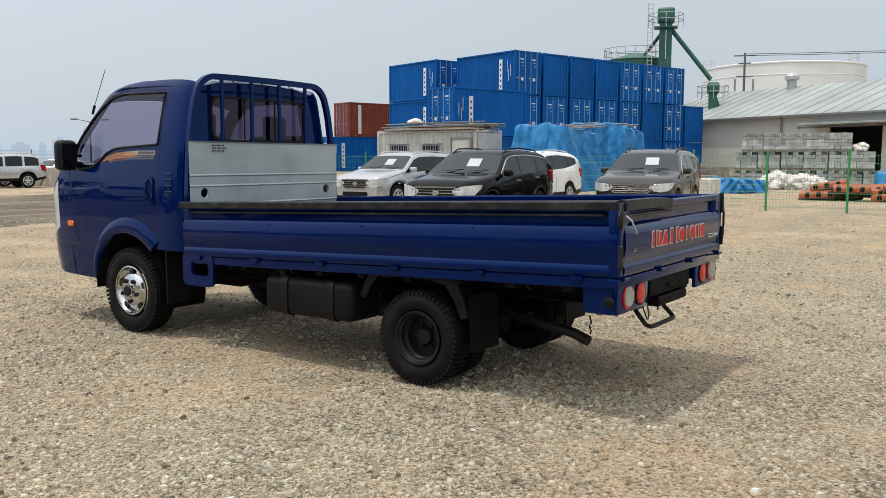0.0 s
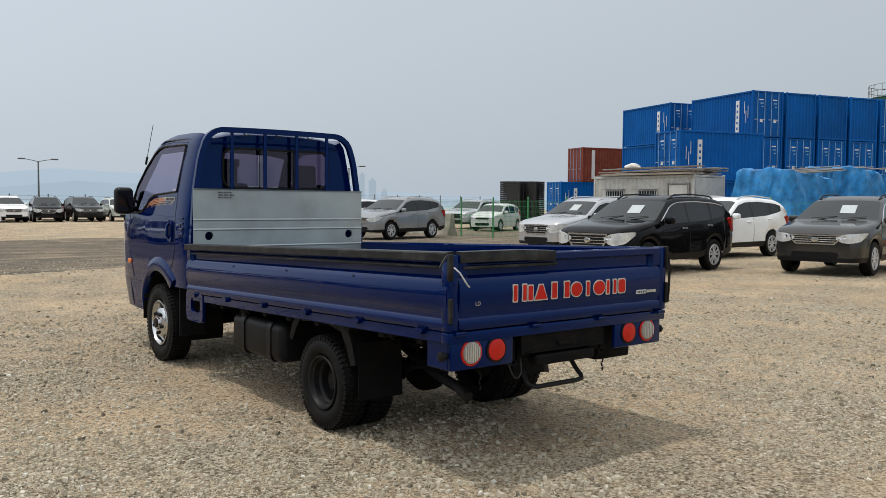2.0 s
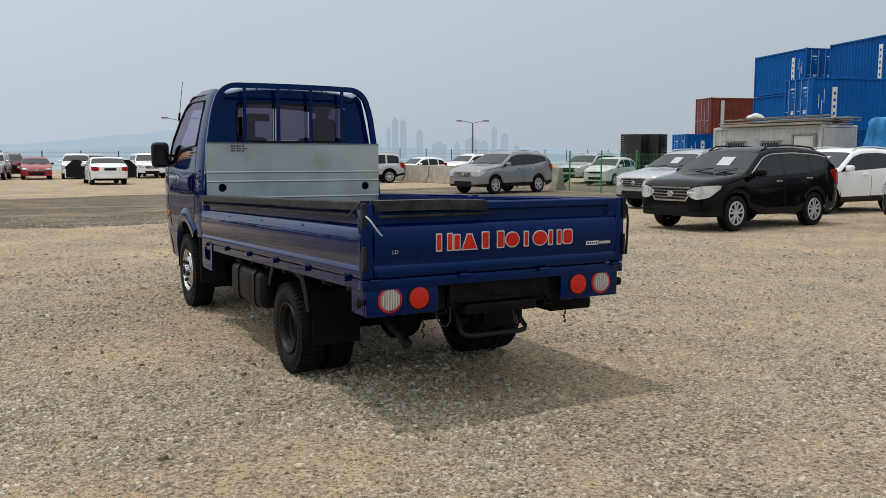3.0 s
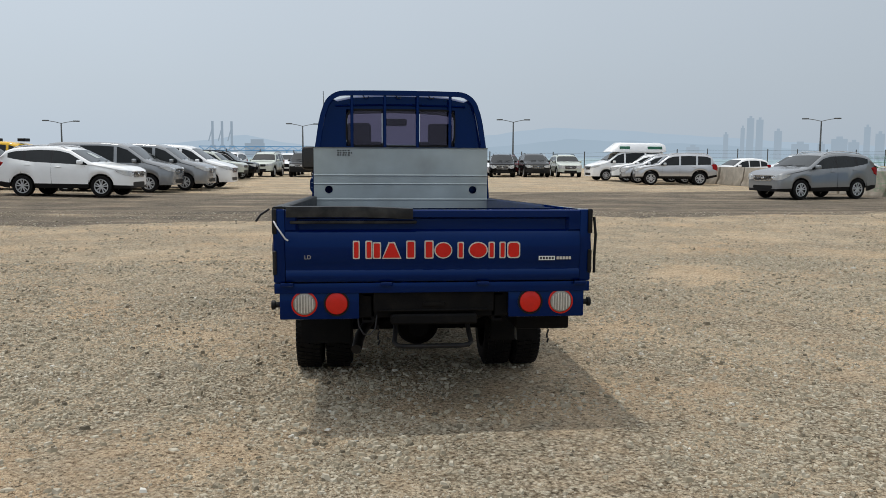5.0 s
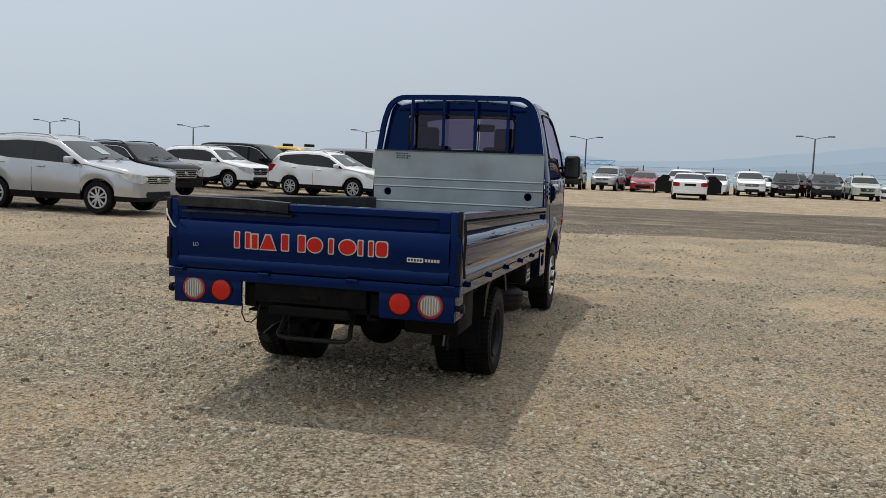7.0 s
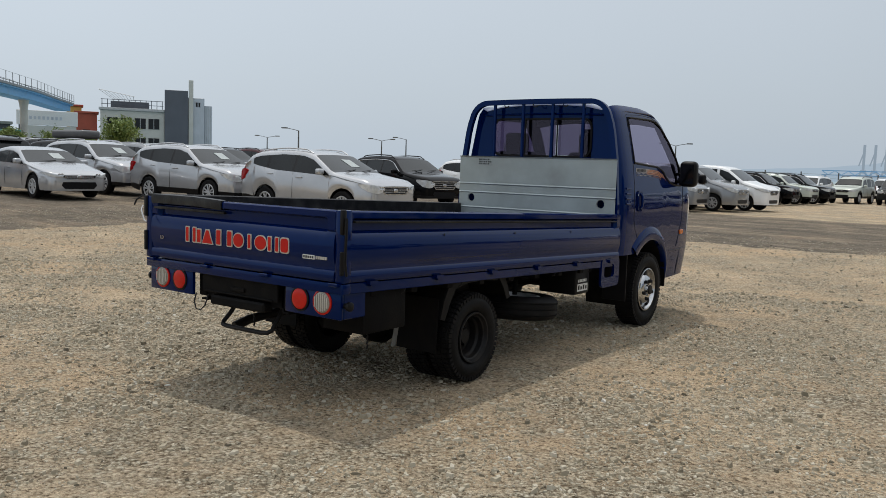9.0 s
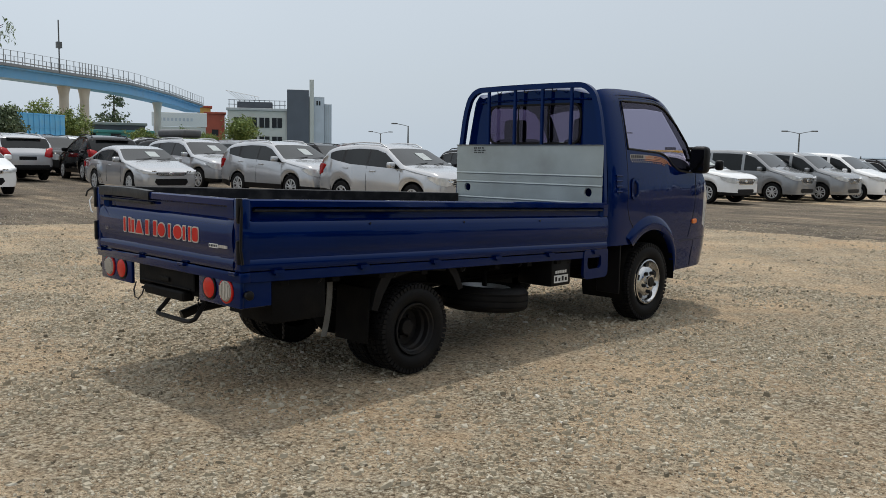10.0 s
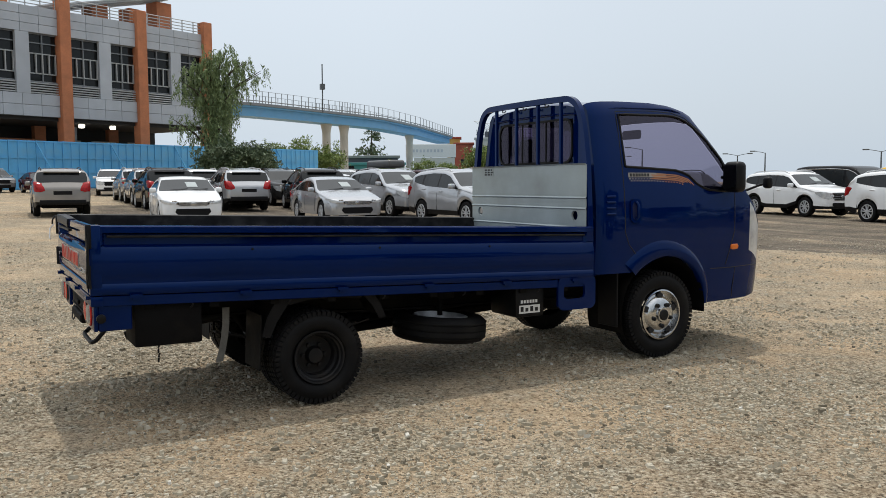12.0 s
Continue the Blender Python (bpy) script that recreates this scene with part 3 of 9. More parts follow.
for side in (-1, 1):
    put = lambda s, a, b, side=side: Vector((side * a, s, b))
    gate = part("side_gate", dropside(-0.005, 3.53, put), M_BLUE, truck, angle=28)
    hinge_mesh("hinge", put, gate, (0.22, 0.85, 1.48, 2.11, 2.74, 3.36))
    # rope hooks under the bed edge
    for y in (0.55, 1.15, 1.80, 2.42, 3.05):
        bm = bmesh.new()
        tube(bm, [(side * 0.845, y, 0.79), (side * 0.850, y, 0.75), (side * 0.842, y - 0.012, 0.715), (side * 0.828, y - 0.02, 0.705)], 0.005, 6)
        part("rope_hook", dip(bm), M_STEEL_DARK, gate)
    if side < 0:
        bm = bmesh.new()
        sweep(bm, [(0.812, 1.188), (0.812, 1.202), (0.822, 1.207), (0.868, 1.205), (0.8745, 1.198), (0.8745, 1.160), (0.868, 1.156), (0.868, 1.188)],
              lambda s, a, b: Vector((-a, s, b)), [0.0, 0.6, 1.5, 2.4, 3.57], closed=True)
        part("edge_strip", dip(bm), M_STRIP, gate, "worn black rubber edge strip")
        part("inner_flap", dip(boxed(-0.812, -0.800, 0.05, 3.53, 1.085, 1.204, 0.004)), M_STRIP, gate, "black rubber flap folded into the bed")
    # thin dark strip along the groove of both side gates
    bm = boxed(min(side * 0.868, side * 0.835), max(side * 0.868, side * 0.835), 0.075, 3.45, 1.122, 1.134, 0.003)
    part("groove_strip", dip(bm), M_STRIP, gate)
    for y in (0.9, 1.75, 2.6):
        bm = bmesh.new()
        lathe(bm, [(0, 0.004), (0.006, 0.003), (0.008, 0)], (side * 0.868, y, 1.05), (side, 0, 0), 8)
        part("rivet", dip(bm), M_STEEL_DARK, gate)

tput = lambda s, a, b: Vector((s, 0.845 - a, b))
tailgate = part("tailgate", dropside(-0.805, 0.805, tput), M_BLUE, truck, angle=28)
for x in (-0.80, -0.265, 0.266, 0.81):
    bm = bmesh.new()
    box(bm, x - 0.035, x + 0.035, -0.042, 0.0, 0.776, 0.796, 0.004)
    part("hinge", bm, M_BLUE, tailgate)
# strip on the near half of the tailgate's top edge, frayed at its end
bm = bmesh.new()
sweep(bm, [(-0.03, 1.150), (-0.032, 1.190), (-0.028, 1.206), (0.012, 1.208), (0.026, 1.200), (0.026, 1.188), (-0.02, 1.188), (-0.022, 1.150)],
      lambda s, a, b: Vector((s, a, b - max(0, s + 0.35) * 0.05)), [-0.80, -0.6, -0.4, -0.25, -0.12], closed=True)
part("edge_strip", bm, M_STRIP, tailgate, "worn black rubber edge strip")
bm = boxed(-0.78, -0.10, -0.026, -0.004, 1.115, 1.130, 0.003)
part("groove_strip", bm, M_STRIP, tailgate)

# corner posts with latches
for side in (-1, 1):
    bm = boxed(side * 0.838 - 0.033, side * 0.838 + 0.033, -0.022, 0.045, 0.795, 1.192, 0.010, 2)
    post = part("corner_post", bm, M_BLUE, truck)
    latch_mt = M_STRIP if side < 0 else M_PLASTIC
    part("latch", boxed(side * 0.862 - 0.012, side * 0.862 + 0.012, -0.036, -0.005, 1.06, 1.195, 0.006, 2), latch_mt, post, "black gate latch")
    part("latch_foot", boxed(side * 0.862 - 0.010, side * 0.862 + 0.010, -0.038, -0.01, 0.84, 0.97, 0.005), latch_mt, post)
    bm = bmesh.new()
    if side < 0:
        tube(bm, [(-0.862, -0.05, 1.13), (-0.845, -0.075, 1.105), (-0.80, -0.085, 1.04), (-0.785, -0.08, 1.03)], 0.0045, 8)
        part("latch_lever", bm, M_ALLOY, post, "bare metal latch lever")
    else:
        tube(bm, [(0.885, -0.02, 1.15), (0.893, -0.03, 1.05), (0.888, -0.03, 0.92), (0.892, -0.02, 0.84)], 0.008, 6)
        part("latch_strap", bm, M_PLASTIC, post)
bm = bmesh.new()
tube(bm, [(-0.885, -0.03, 1.195), (-0.93, -0.05, 1.165), (-0.955, -0.05, 1.13)], 0.006, 6)
part("loose_strap", bm, M_STRIP, truck)

# maker's name across the tailgate, as plain shapes
MARKS = [(-0.440, 0.094, "slabs"), (-0.333, 0.034, "slab"), (-0.283, 0.094, "wedge"), (-0.152, 0.138, "slabs"), (0.001, 0.088, "disc"), (0.104, 0.072, "post"), (0.188, 0.096, "disc"), (0.299, 0.084, "slabs"), (0.394, 0.078, "lean")]


def mark_outlines(x0, wd, kind, top_z, g):
    x1, z0, z1 = x0 + wd + g, 0.930 - g, top_z + g
    x0 -= g
    cx, cz = (x0 + x1) / 2, (z0 + z1) / 2
    if kind == "disc":
        return [[(cx + (x1 - x0) / 2 * math.cos(k * math.pi / 10), cz + (z1 - z0) / 2 * math.sin(k * math.pi / 10)) for k in range(20)]]
    if kind == "wedge":
        return [[(x0, z0), (x1, z0), (cx + 0.012 + g, z1), (cx - 0.012 - g, z1)]]
    if kind == "lean":
        return [round_rect(x0 + 0.008, x1 - 0.008, z0, z1, 0.018, 3)]
    if kind == "slabs":
        w3 = wd * 0.28
        return [round_rect(x0, x0 + w3 + 2 * g, z0, z1, 0.006, 2), round_rect(x1 - w3 - 2 * g, x1, z0, z1, 0.006, 2)]
    return [round_rect(x0 + (0.024 if kind == "post" else 0), x1 - (0.024 if kind == "post" else 0), z0, z1, 0.006, 2)]


for x0, wd, kind in MARKS:
    for grow, mt, dep in ((0.0055, M_LETTER_EDGE, 0.0022), (-0.001, M_LETTER_RED, 0.0044)):
        for line in mark_outlines(x0, wd, kind, 1.018 if wd > 0.12 or x0 < -0.40 else 1.010, grow):
            bm = bmesh.new()
            prism(bm, line, lambda p, q, d: Vector((p, -0.0305 - d, q)), dep + 0.003)
            part("mark_edge" if mt is M_LETTER_EDGE else "mark", bm, mt, tailgate, "plain red mark with a pale edge" if mt is M_LETTER_RED else "")
bm = bmesh.new()
box(bm, 0.575, 0.665, -0.0335, -0.027, 0.912, 0.935)
part("label", bm, M_WHITE_STICKER, tailgate, "white load label with dark bars")
for k in range(5):
    bm = boxed(0.581 + k * 0.0165, 0.592 + k * 0.0165, -0.0346, -0.033, 0.917, 0.930)
    part("bar", bm, M_INK, tailgate)
for k in range(5):
    bm = boxed(0.675 + k * 0.017, 0.687 + k * 0.017, -0.0335, -0.027, 0.916, 0.932)
    part("bar", bm, M_LETTER_EDGE, tailgate)
txt = bpy.data.curves.new("lettering", "FONT")
txt.body, txt.size, txt.extrude = "LD", 0.030, 0.001
txt_ob = bpy.data.objects.new("lettering", txt)
txt_me = bpy.data.meshes.new_from_object(txt_ob)
txt_me.transform(pose(-0.705, -0.0325, 0.925, 90, 0, 0))
bpy.data.objects.remove(txt_ob)
mesh_part("lettering", txt_me, M_DECAL_PALE, tailgate)

# bed floor, rear sill, cross bearers
bm = bmesh.new()
for k in range(12):
    x0 = -0.822 + k * 1.644 / 12
    box(bm, x0 + 0.002, x0 + 1.644 / 12 - 0.002, 0.03, 3.50, 0.800, 0.826, 0.002)
part("bed_floor", dip(bm), M_BLUE_IN, truck, "scuffed dark bed floor")
for y in np.linspace(0.3, 3.3, 9):
    part("cross_bearer", dip(boxed(-0.82, 0.82, y - 0.03, y + 0.03, 0.70, 0.798, 0.004)), M_BLACK, truck)
for side in (-1, 1):
    part("bed_rail", dip(boxed(side * 0.84 - 0.018, side * 0.84 + 0.018, 0.03, 3.53, 0.735, 0.794, 0.004)), M_BLUE, truck)
part("rear_sill", boxed(-0.868, 0.868, -0.020, 0.045, 0.735, 0.792, 0.006, 2), M_BLUE, truck)

# lamp boards
for side in (-1, 1):
    bm = bmesh.new()
    box(bm, min(side * 0.412, side * 0.842), max(side * 0.412, side * 0.842), -0.005, 0.020, 0.590, 0.738, 0.008, 2)
    box(bm, min(side * 0.822, side * 0.842), max(side * 0.822, side * 0.842), 0.020, 0.200, 0.590, 0.760, 0.006)
    board = part("lamp_board", bm, M_BLUE, truck)
    for x, kind in ((0.535, "red"), (0.708, "clear")):
        bm = bmesh.new()
        lathe(bm, [(0.070, 0.0), (0.070, 0.007), (0.061, 0.010), (0.061, 0.0)], (side * x, -0.005, 0.678), (0, -1, 0), 28)
        lamp = part("lamp_ring", bm, M_RED_LENS if kind == "clear" else M_PLASTIC, board)
        bm = bmesh.new()
        lathe(bm, [(0.061, 0.004), (0.058, 0.010), (0.045, 0.0135), (0.025, 0.0155), (0, 0.016)], (side * x, -0.005, 0.678), (0, -1, 0), 28)
        lens = part("lamp_lens", bm, M_CLEAR_LENS if kind == "clear" else M_RED_LENS, board, "round ribbed clear lamp lens" if kind == "clear" else "round red lamp lens")
        for k in range(-3, 4) if kind == "clear" else ():
            hh = 0.9 * math.sqrt(0.055 ** 2 - (k * 0.015) ** 2)
            part("lens_rib", boxed(side * x + k * 0.015 - 0.0028, side * x + k * 0.015 + 0.0028, -0.0245, -0.014, 0.678 - hh, 0.678 + hh), M_LETTER_EDGE, lens)
    bm = bmesh.new()
    lathe(bm, [(0.016, 0), (0.016, 0.022), (0.026, 0.026), (0.026, 0.042), (0.02, 0.046), (0, 0.046)], (side * 0.842, 0.03, 0.668), (side, 0, 0), 14)
    part("rubber_stop", bm, M_PLASTIC, board)

# dark plate holder, rear cross member, under-run bar
bm = bmesh.new()
box(bm, -0.335, 0.335, 0.010, 0.024, 0.622, 0.772, 0.006)
box(bm, -0.06, 0.06, -0.004, 0.010, 0.655, 0.680, 0.004)
box(bm, -0.30, 0.30, 0.000, 0.010, 0.628, 0.638, 0.003)
part("plate_holder", bm, M_BLACK, truck)
bm = bmesh.new()
box(bm, -0.42, 0.42, 0.05, 0.13, 0.585, 0.735, 0.008)
box(bm, -0.24, 0.24, -0.01, 0.07, 0.555, 0.612, 0.010)
part("rear_cross_member", bm, M_BLACK, truck)
bm = bmesh.new()
tube(bm, [(-0.205, 0.08, 0.59), (-0.205, 0.05, 0.53), (-0.21, 0.01, 0.48), (-0.218, -0.03, 0.438), (-0.20, -0.05, 0.425), (-0.16, -0.055, 0.42), (0.16, -0.055, 0.42), (0.20, -0.05, 0.425),
          (0.218, -0.03, 0.438), (0.21, 0.01, 0.48), (0.205, 0.05, 0.53), (0.205, 0.08, 0.59)], 0.014, 10)
for v in bm.verts:
    v.co.y += 0.11
part("under_run_bar", bm, M_STEEL_DARK, truck, "bent black under-run bar")
bm = bmesh.new()
for k in range(4):
    z = 0.47 - k * 0.030
    tube(bm, [(-0.30 + (0.01 if k % 2 else 0), 0.40 + (0 if k % 2 else 0.008), z), (-0.30, 0.40, z - 0.026)], 0.006, 5)
part("chain", bm, M_STEEL_DARK, truck)
bm = bmesh.new()
for k in range(4):
    z = 0.47 - k * 0.028
    tube(bm, [(0.72 + (0.008 if k % 2 else 0), 0.36 + (0 if k % 2 else 0.008), z), (0.72, 0.36, z - 0.025)], 0.006, 5)
part("chain", bm, M_STEEL_DARK, truck)

# headboard with two round holes and pressed ribs
bm = bmesh.new()
HB0, HB1, HBY = 0.985, 1.560, 3.492


def hb(x, z, d=0.0):
    return Vector((x, HBY + d, z))


cols = [-0.825, -0.735, -0.635, 0.635, 0.735, 0.825]
rws = [(HB0, 0), (1.058, 0), (1.068, -0.007), (1.078, 0), (1.115, 0), (1.205, 0), (1.214, -0.008), (1.224, 0), (1.286, 0), (1.296, -0.008), (1.306, 0), (HB1 - 0.012, 0), (HB1, -0.014)]
grid = [[bm.verts.new(hb(x, z, d)) for x in cols] for z, d in rws]
for i in range(len(rws) - 1):
    for j in range(len(cols) - 1):
        if i == 4 and j in (1, 3):
            q = [grid[i][j], grid[i][j + 1], grid[i + 1][j + 1], grid[i + 1][j]]
            cx, cz = (cols[j] + cols[j + 1]) / 2, (rws[i][0] + rws[i + 1][0]) / 2
            n = 24
            hole = [bm.verts.new(hb(cx + 0.038 * math.cos(2 * math.pi * k / n), cz + 0.038 * math.sin(2 * math.pi * k / n))) for k in range(n)]
            lip = [bm.verts.new(hb(cx + 0.036 * math.cos(2 * math.pi * k / n), cz + 0.036 * math.sin(2 * math.pi * k / n), 0.012)) for k in range(n)]
            for k in range(n):
                bm.faces.new((hole[k], lip[k], lip[(k + 1) % n], hole[(k + 1) % n]))
            # corners of the cell in step with the hole's quarters
            ang = [-135, -45, 45, 135]
            for c in range(4):
                lo_k, hi_k = round((ang[c] / 360) * n) % n, round((ang[(c + 1) % 4] / 360) * n) % n
                ks = [lo_k]
                while ks[-1] != hi_k:
                    ks.append((ks[-1] + 1) % n)
                bm.faces.new([q[c], q[(c + 1) % 4]] + [hole[k] for k in reversed(ks)])
        else:
            bm.faces.new((grid[i][j], grid[i][j + 1], grid[i + 1][j + 1], grid[i + 1][j]))
bmesh.ops.recalc_face_normals(bm, faces=bm.faces[:])
geom = bmesh.ops.extrude_face_region(bm, geom=bm.faces[:])
for v in [g for g in geom["geom"] if isinstance(g, bmesh.types.BMVert)]:
    v.co.y += 0.004
bmesh.ops.recalc_face_normals(bm, faces=bm.faces[:])
headboard = part("headboard", bm, M_GALV, truck, "grey galvanised headboard with two round holes", angle=25)
bm = bmesh.new()
box(bm, -0.613, -0.461, 3.489, 3.4915, 1.474, 1.540)
part("stencil_plate", bm, M_GALV, headboard)
for k, (n_, z) in enumerate(((5, 1.522), (6, 1.500), (5, 1.480))):
    for c in range(n_):
        part("bar", boxed(-0.606 + c * 0.025 + (k % 2) * 0.004, -0.588 + c * 0.025 + (k % 2) * 0.004 - (c % 2) * 0.006, 3.4875, 3.489, z, z + 0.013), M_INK, headboard)

# tubular guard frame over the headboard
bm = bmesh.new()
pts = []
for side in (-1, 1):
    arc = [(side * 0.832, 3.525, 0.72), (side * 0.822, 3.525, 1.10), (side * 0.790, 3.525, 1.56), (side * 0.756, 3.525, 1.78), (side * 0.735, 3.525, 1.87)]
    for k in range(1, 9):
        t = k / 8 * math.pi / 2
        arc.append((side * (0.722 - 0.185 + 0.185 * math.cos(t)), 3.525, 1.880 + 0.184 * math.sin(t)))
    pts.append(arc)
line = pts[0] + [(x, 3.525, 2.064 + 0.006 * (1 - (x / 0.54) ** 2)) for x in (-0.3, 0, 0.3)] + pts[1][::-1]
tube(bm, line, 0.0, flat=(0.023, 0.021))
bmesh.ops.bevel(bm, geom=[ed for ed in bm.edges if len(ed.link_faces) == 2 and ed.calc_face_angle(0) > 1.2], offset=0.007, segments=2, affect="EDGES", profile=0.5)
guard = part("guard_frame", bm, M_BLUE, truck, "blue tubular cab guard", angle=50)
for x in (-0.465, -0.155, 0.155, 0.465):
    bm = boxed(x - 0.014, x + 0.014, 3.512, 3.540, 1.545, 2.052, 0.005)
    part("guard_bar", bm, M_BLUE, guard)
for x in (-0.36, -0.05, 0.26):
    bm = bmesh.new()
    tube(bm, [(x, 3.52, 2.045), (x + 0.015, 3.51, 2.022), (x + 0.04, 3.51, 2.020), (x + 0.05, 3.52, 2.035)], 0.005, 6)
    part("rope_hook", bm, M_STEEL_DARK, guard)

# side brackets under the front of the bed
for side in (-1, 1):
    bm = bmesh.new()
    outer = round_rect(3.205, 3.555, 0.462, 0.715, 0.05)
    inner = round_rect(3.255, 3.455, 0.545, 0.655, 0.035)
    ring_plate(bm, outer, inner, lambda a, b, d, side=side: Vector((side * (0.842 + d), a, b)), 0.024)
    part("step_bracket", bm, M_BLUE, truck)


# ---- cab ----
def cab_w(y, z):
    base = curve_line([(0.38, 0.795), (0.55, 0.825), (0.80, 0.846), (1.10, 0.853), (1.30, 0.846), (1.55, 0.815), (1.90, 0.742), (1.98, 0.712)], z)
    return base * curve_line([(3.60, 0.955), (3.62, 0.972), (3.66, 0.987), (3.74, 0.997), (3.84, 1.0), (5.05, 1.0), (5.2, 0.992), (5.32, 0.975), (5.42, 0.935), (5.49, 0.87), (5.54, 0.76), (5.58, 0.58)], y)


def cab_top(y):
    return curve_line([(3.60, 2.044), (3.62, 2.056), (3.66, 2.066), (3.74, 2.073), (3.95, 2.078), (4.25, 2.078), (4.45, 2.058), (4.60, 2.022), (4.68, 1.985), (5.27, 1.325), (5.36, 1.23), (5.46, 1.04), (5.53, 0.84), (5.58, 0.66)], y)


def cab_low(y):
    d = abs(y - 4.30)
    if d < 0.47:
        return max(0.36 + math.sqrt(0.47 ** 2 - d * d), 0.70 if y < 4.3 else 0.40)
    return 0.70 if y < 4.3 else curve_line([(4.77, 0.395), (5.3, 0.41), (5.58, 0.46)], y)


def win_low(y):
    return min(curve_line([(3.88, 1.536), (4.42, 1.508), (4.54, 1.475), (4.64, 1.395), (4.74, 1.350), (5.00, 1.330), (5.2, 1.30)], y), cab_top(y) - 0.08)


def win_top(y):
    z = curve_line([(3.60, 1.90), (3.88, 1.945), (4.42, 1.952), (4.50, 1.942), (4.60, 1.905), (4.78, 1.770), (4.95, 1.580), (5.03, 1.38)], y)
    return min(max(z, win_low(y) + 0.015), cab_top(y) - 0.05)


ARCH = [4.30 + 0.47 * math.cos(math.radians(a)) for a in range(0, 181, 12)]
Y_CAB = sorted({round(v, 3) for v in [3.60, 3.62, 3.66, 3.74, 3.80, 3.88, 3.94, 4.06, 4.18, 4.30, 4.42, 4.50, 4.56, 4.62, 4.68, 4.72, 4.80, 4.88, 4.96, 5.02, 5.08, 5.15, 5.22, 5.27, 5.32, 5.37, 5.42, 5.46, 5.49, 5.52, 5.54, 5.56, 5.58] + ARCH})


def cab_ring(y):
    lo, wb, wt, top = cab_low(y), win_low(y), win_top(y), cab_top(y)
    out = [(cab_w(y, lo) - 0.03, lo - 0.004), (cab_w(y, lo), lo + 0.006)]
    for f in (0.25, 0.5, 0.75, 0.9):
        z = lo + (wb - lo) * f
        out.append((cab_w(y, z), z))
    for f in (0, 0.33, 0.67, 1):
        z = wb + (wt - wb) * f
        out.append((cab_w(y, z), z))
    xe = cab_w(y, wt)
    out.append((xe - 0.018, wt + 0.45 * (top - wt)))
    out.append((xe * 0.945 - 0.018, wt + 0.80 * (top - wt)))
    xw = xe * 0.945 - 0.05
    for f, d in ((0.97, 0.055), (0.72, 0.02), (0.4, 0.006), (0.0, 0.0)):
        out.append((xw * f, top - d * min(1.0, (top - wt) / 0.15)))
    return out


NL = len(cab_ring(4.0))
cab_verts, cab_faces = [], {"cab_shell": [], "side_l": [], "side_r": [], "screen": [], "headlight_l": [], "headlight_r": []}
for y in Y_CAB:
    rg = cab_ring(y)
    for x, z in rg:
        cab_verts.append((x, y, z))
    for x, z in rg:
        cab_verts.append((-x, y, z))
for i in range(len(Y_CAB) - 1):
    ym = (Y_CAB[i] + Y_CAB[i + 1]) / 2
    for sgn in (0, 1):
        for k in range(NL - 1):
            a, b = (i * 2 + sgn) * NL + k, ((i + 1) * 2 + sgn) * NL + k
            f = (a, b, b + 1, a + 1) if sgn == 0 else (a, a + 1, b + 1, b)
            if 6 <= k <= 8 and 3.88 < ym < 5.02:
                cab_faces["side_r" if sgn == 0 else "side_l"].append(f)
            elif k >= 12 and 4.72 < ym < 5.22:
                cab_faces["screen"].append(f)
            elif 5.26 < ym < 5.50 and 3 <= k <= 5:
                cab_faces["headlight_r" if sgn == 0 else "headlight_l"].append(f)
            else:
                cab_faces["cab_shell"].append(f)
nf = len(Y_CAB) - 1
for k in range(NL - 1):
    a, b = nf * 2 * NL + k, (nf * 2 + 1) * NL + k
    cab_faces["cab_shell"].append((a, b, b + 1, a + 1))


def sub_mesh(name, verts, faces, shift=(0, 0, 0)):
    used = sorted({i for f in faces for i in f})
    at = {v: k for k, v in enumerate(used)}
    me = bpy.data.meshes.new(name)
    me.from_pydata([tuple(c + s for c, s in zip(verts[i], shift)) for i in used], [], [tuple(at[i] for i in f) for f in faces])
    bm = bmesh.new()
    bm.from_mesh(me)
    bmesh.ops.remove_doubles(bm, verts=bm.verts[:], dist=0.0005)
    bm.to_mesh(me)
    bm.free()
    me.validate()
    return me


cab = mesh_part("cab", sub_mesh("cab", cab_verts, cab_faces["cab_shell"]), M_BLUE, truck, angle=42)
side_l = mesh_part("side_window", sub_mesh("side_window", cab_verts, cab_faces["side_l"], (0.0004, 0, 0)), M_CAB_GLASS, cab, "tinted door window", angle=60)
side_r = mesh_part("side_window", sub_mesh("side_window", cab_verts, cab_faces["side_r"], (-0.0004, 0, 0)), M_CAB_GLASS, cab, "tinted door window", angle=60)
screen = mesh_part("windscreen", sub_mesh("windscreen", cab_verts, cab_faces["screen"], (0, -0.004, -0.004)), M_WINDSCREEN, cab, "clear windscreen", angle=60)
for sd in ("headlight_l", "headlight_r"):
    mesh_part("headlight", sub_mesh("headlight", cab_verts, cab_faces[sd]), M_HEADLIGHT, cab)

# rear wall with its window opening
RW = [-1, -0.52, -0.17, 0.17, 0.52, 1]
RZ = [0.70, 1.0, 1.3, 1.572, 1.75, 1.918]
bm = bmesh.new()
gr = []
for z in RZ:
    gr.append([bm.verts.new((x if abs(x) < 0.9 else x * (cab_w(3.60, z)), 3.602, z)) for x in RW])
for i in range(len(RZ) - 1):
    for j in range(len(RW) - 1):
        if not (3 <= i <= 4 and 1 <= j <= 3):
            bm.faces.new((gr[i][j], gr[i][j + 1], gr[i + 1][j + 1], gr[i + 1][j]))
topr = [bm.verts.new((x, 3.602, z)) for x, z in cab_ring(3.60)[10:]]
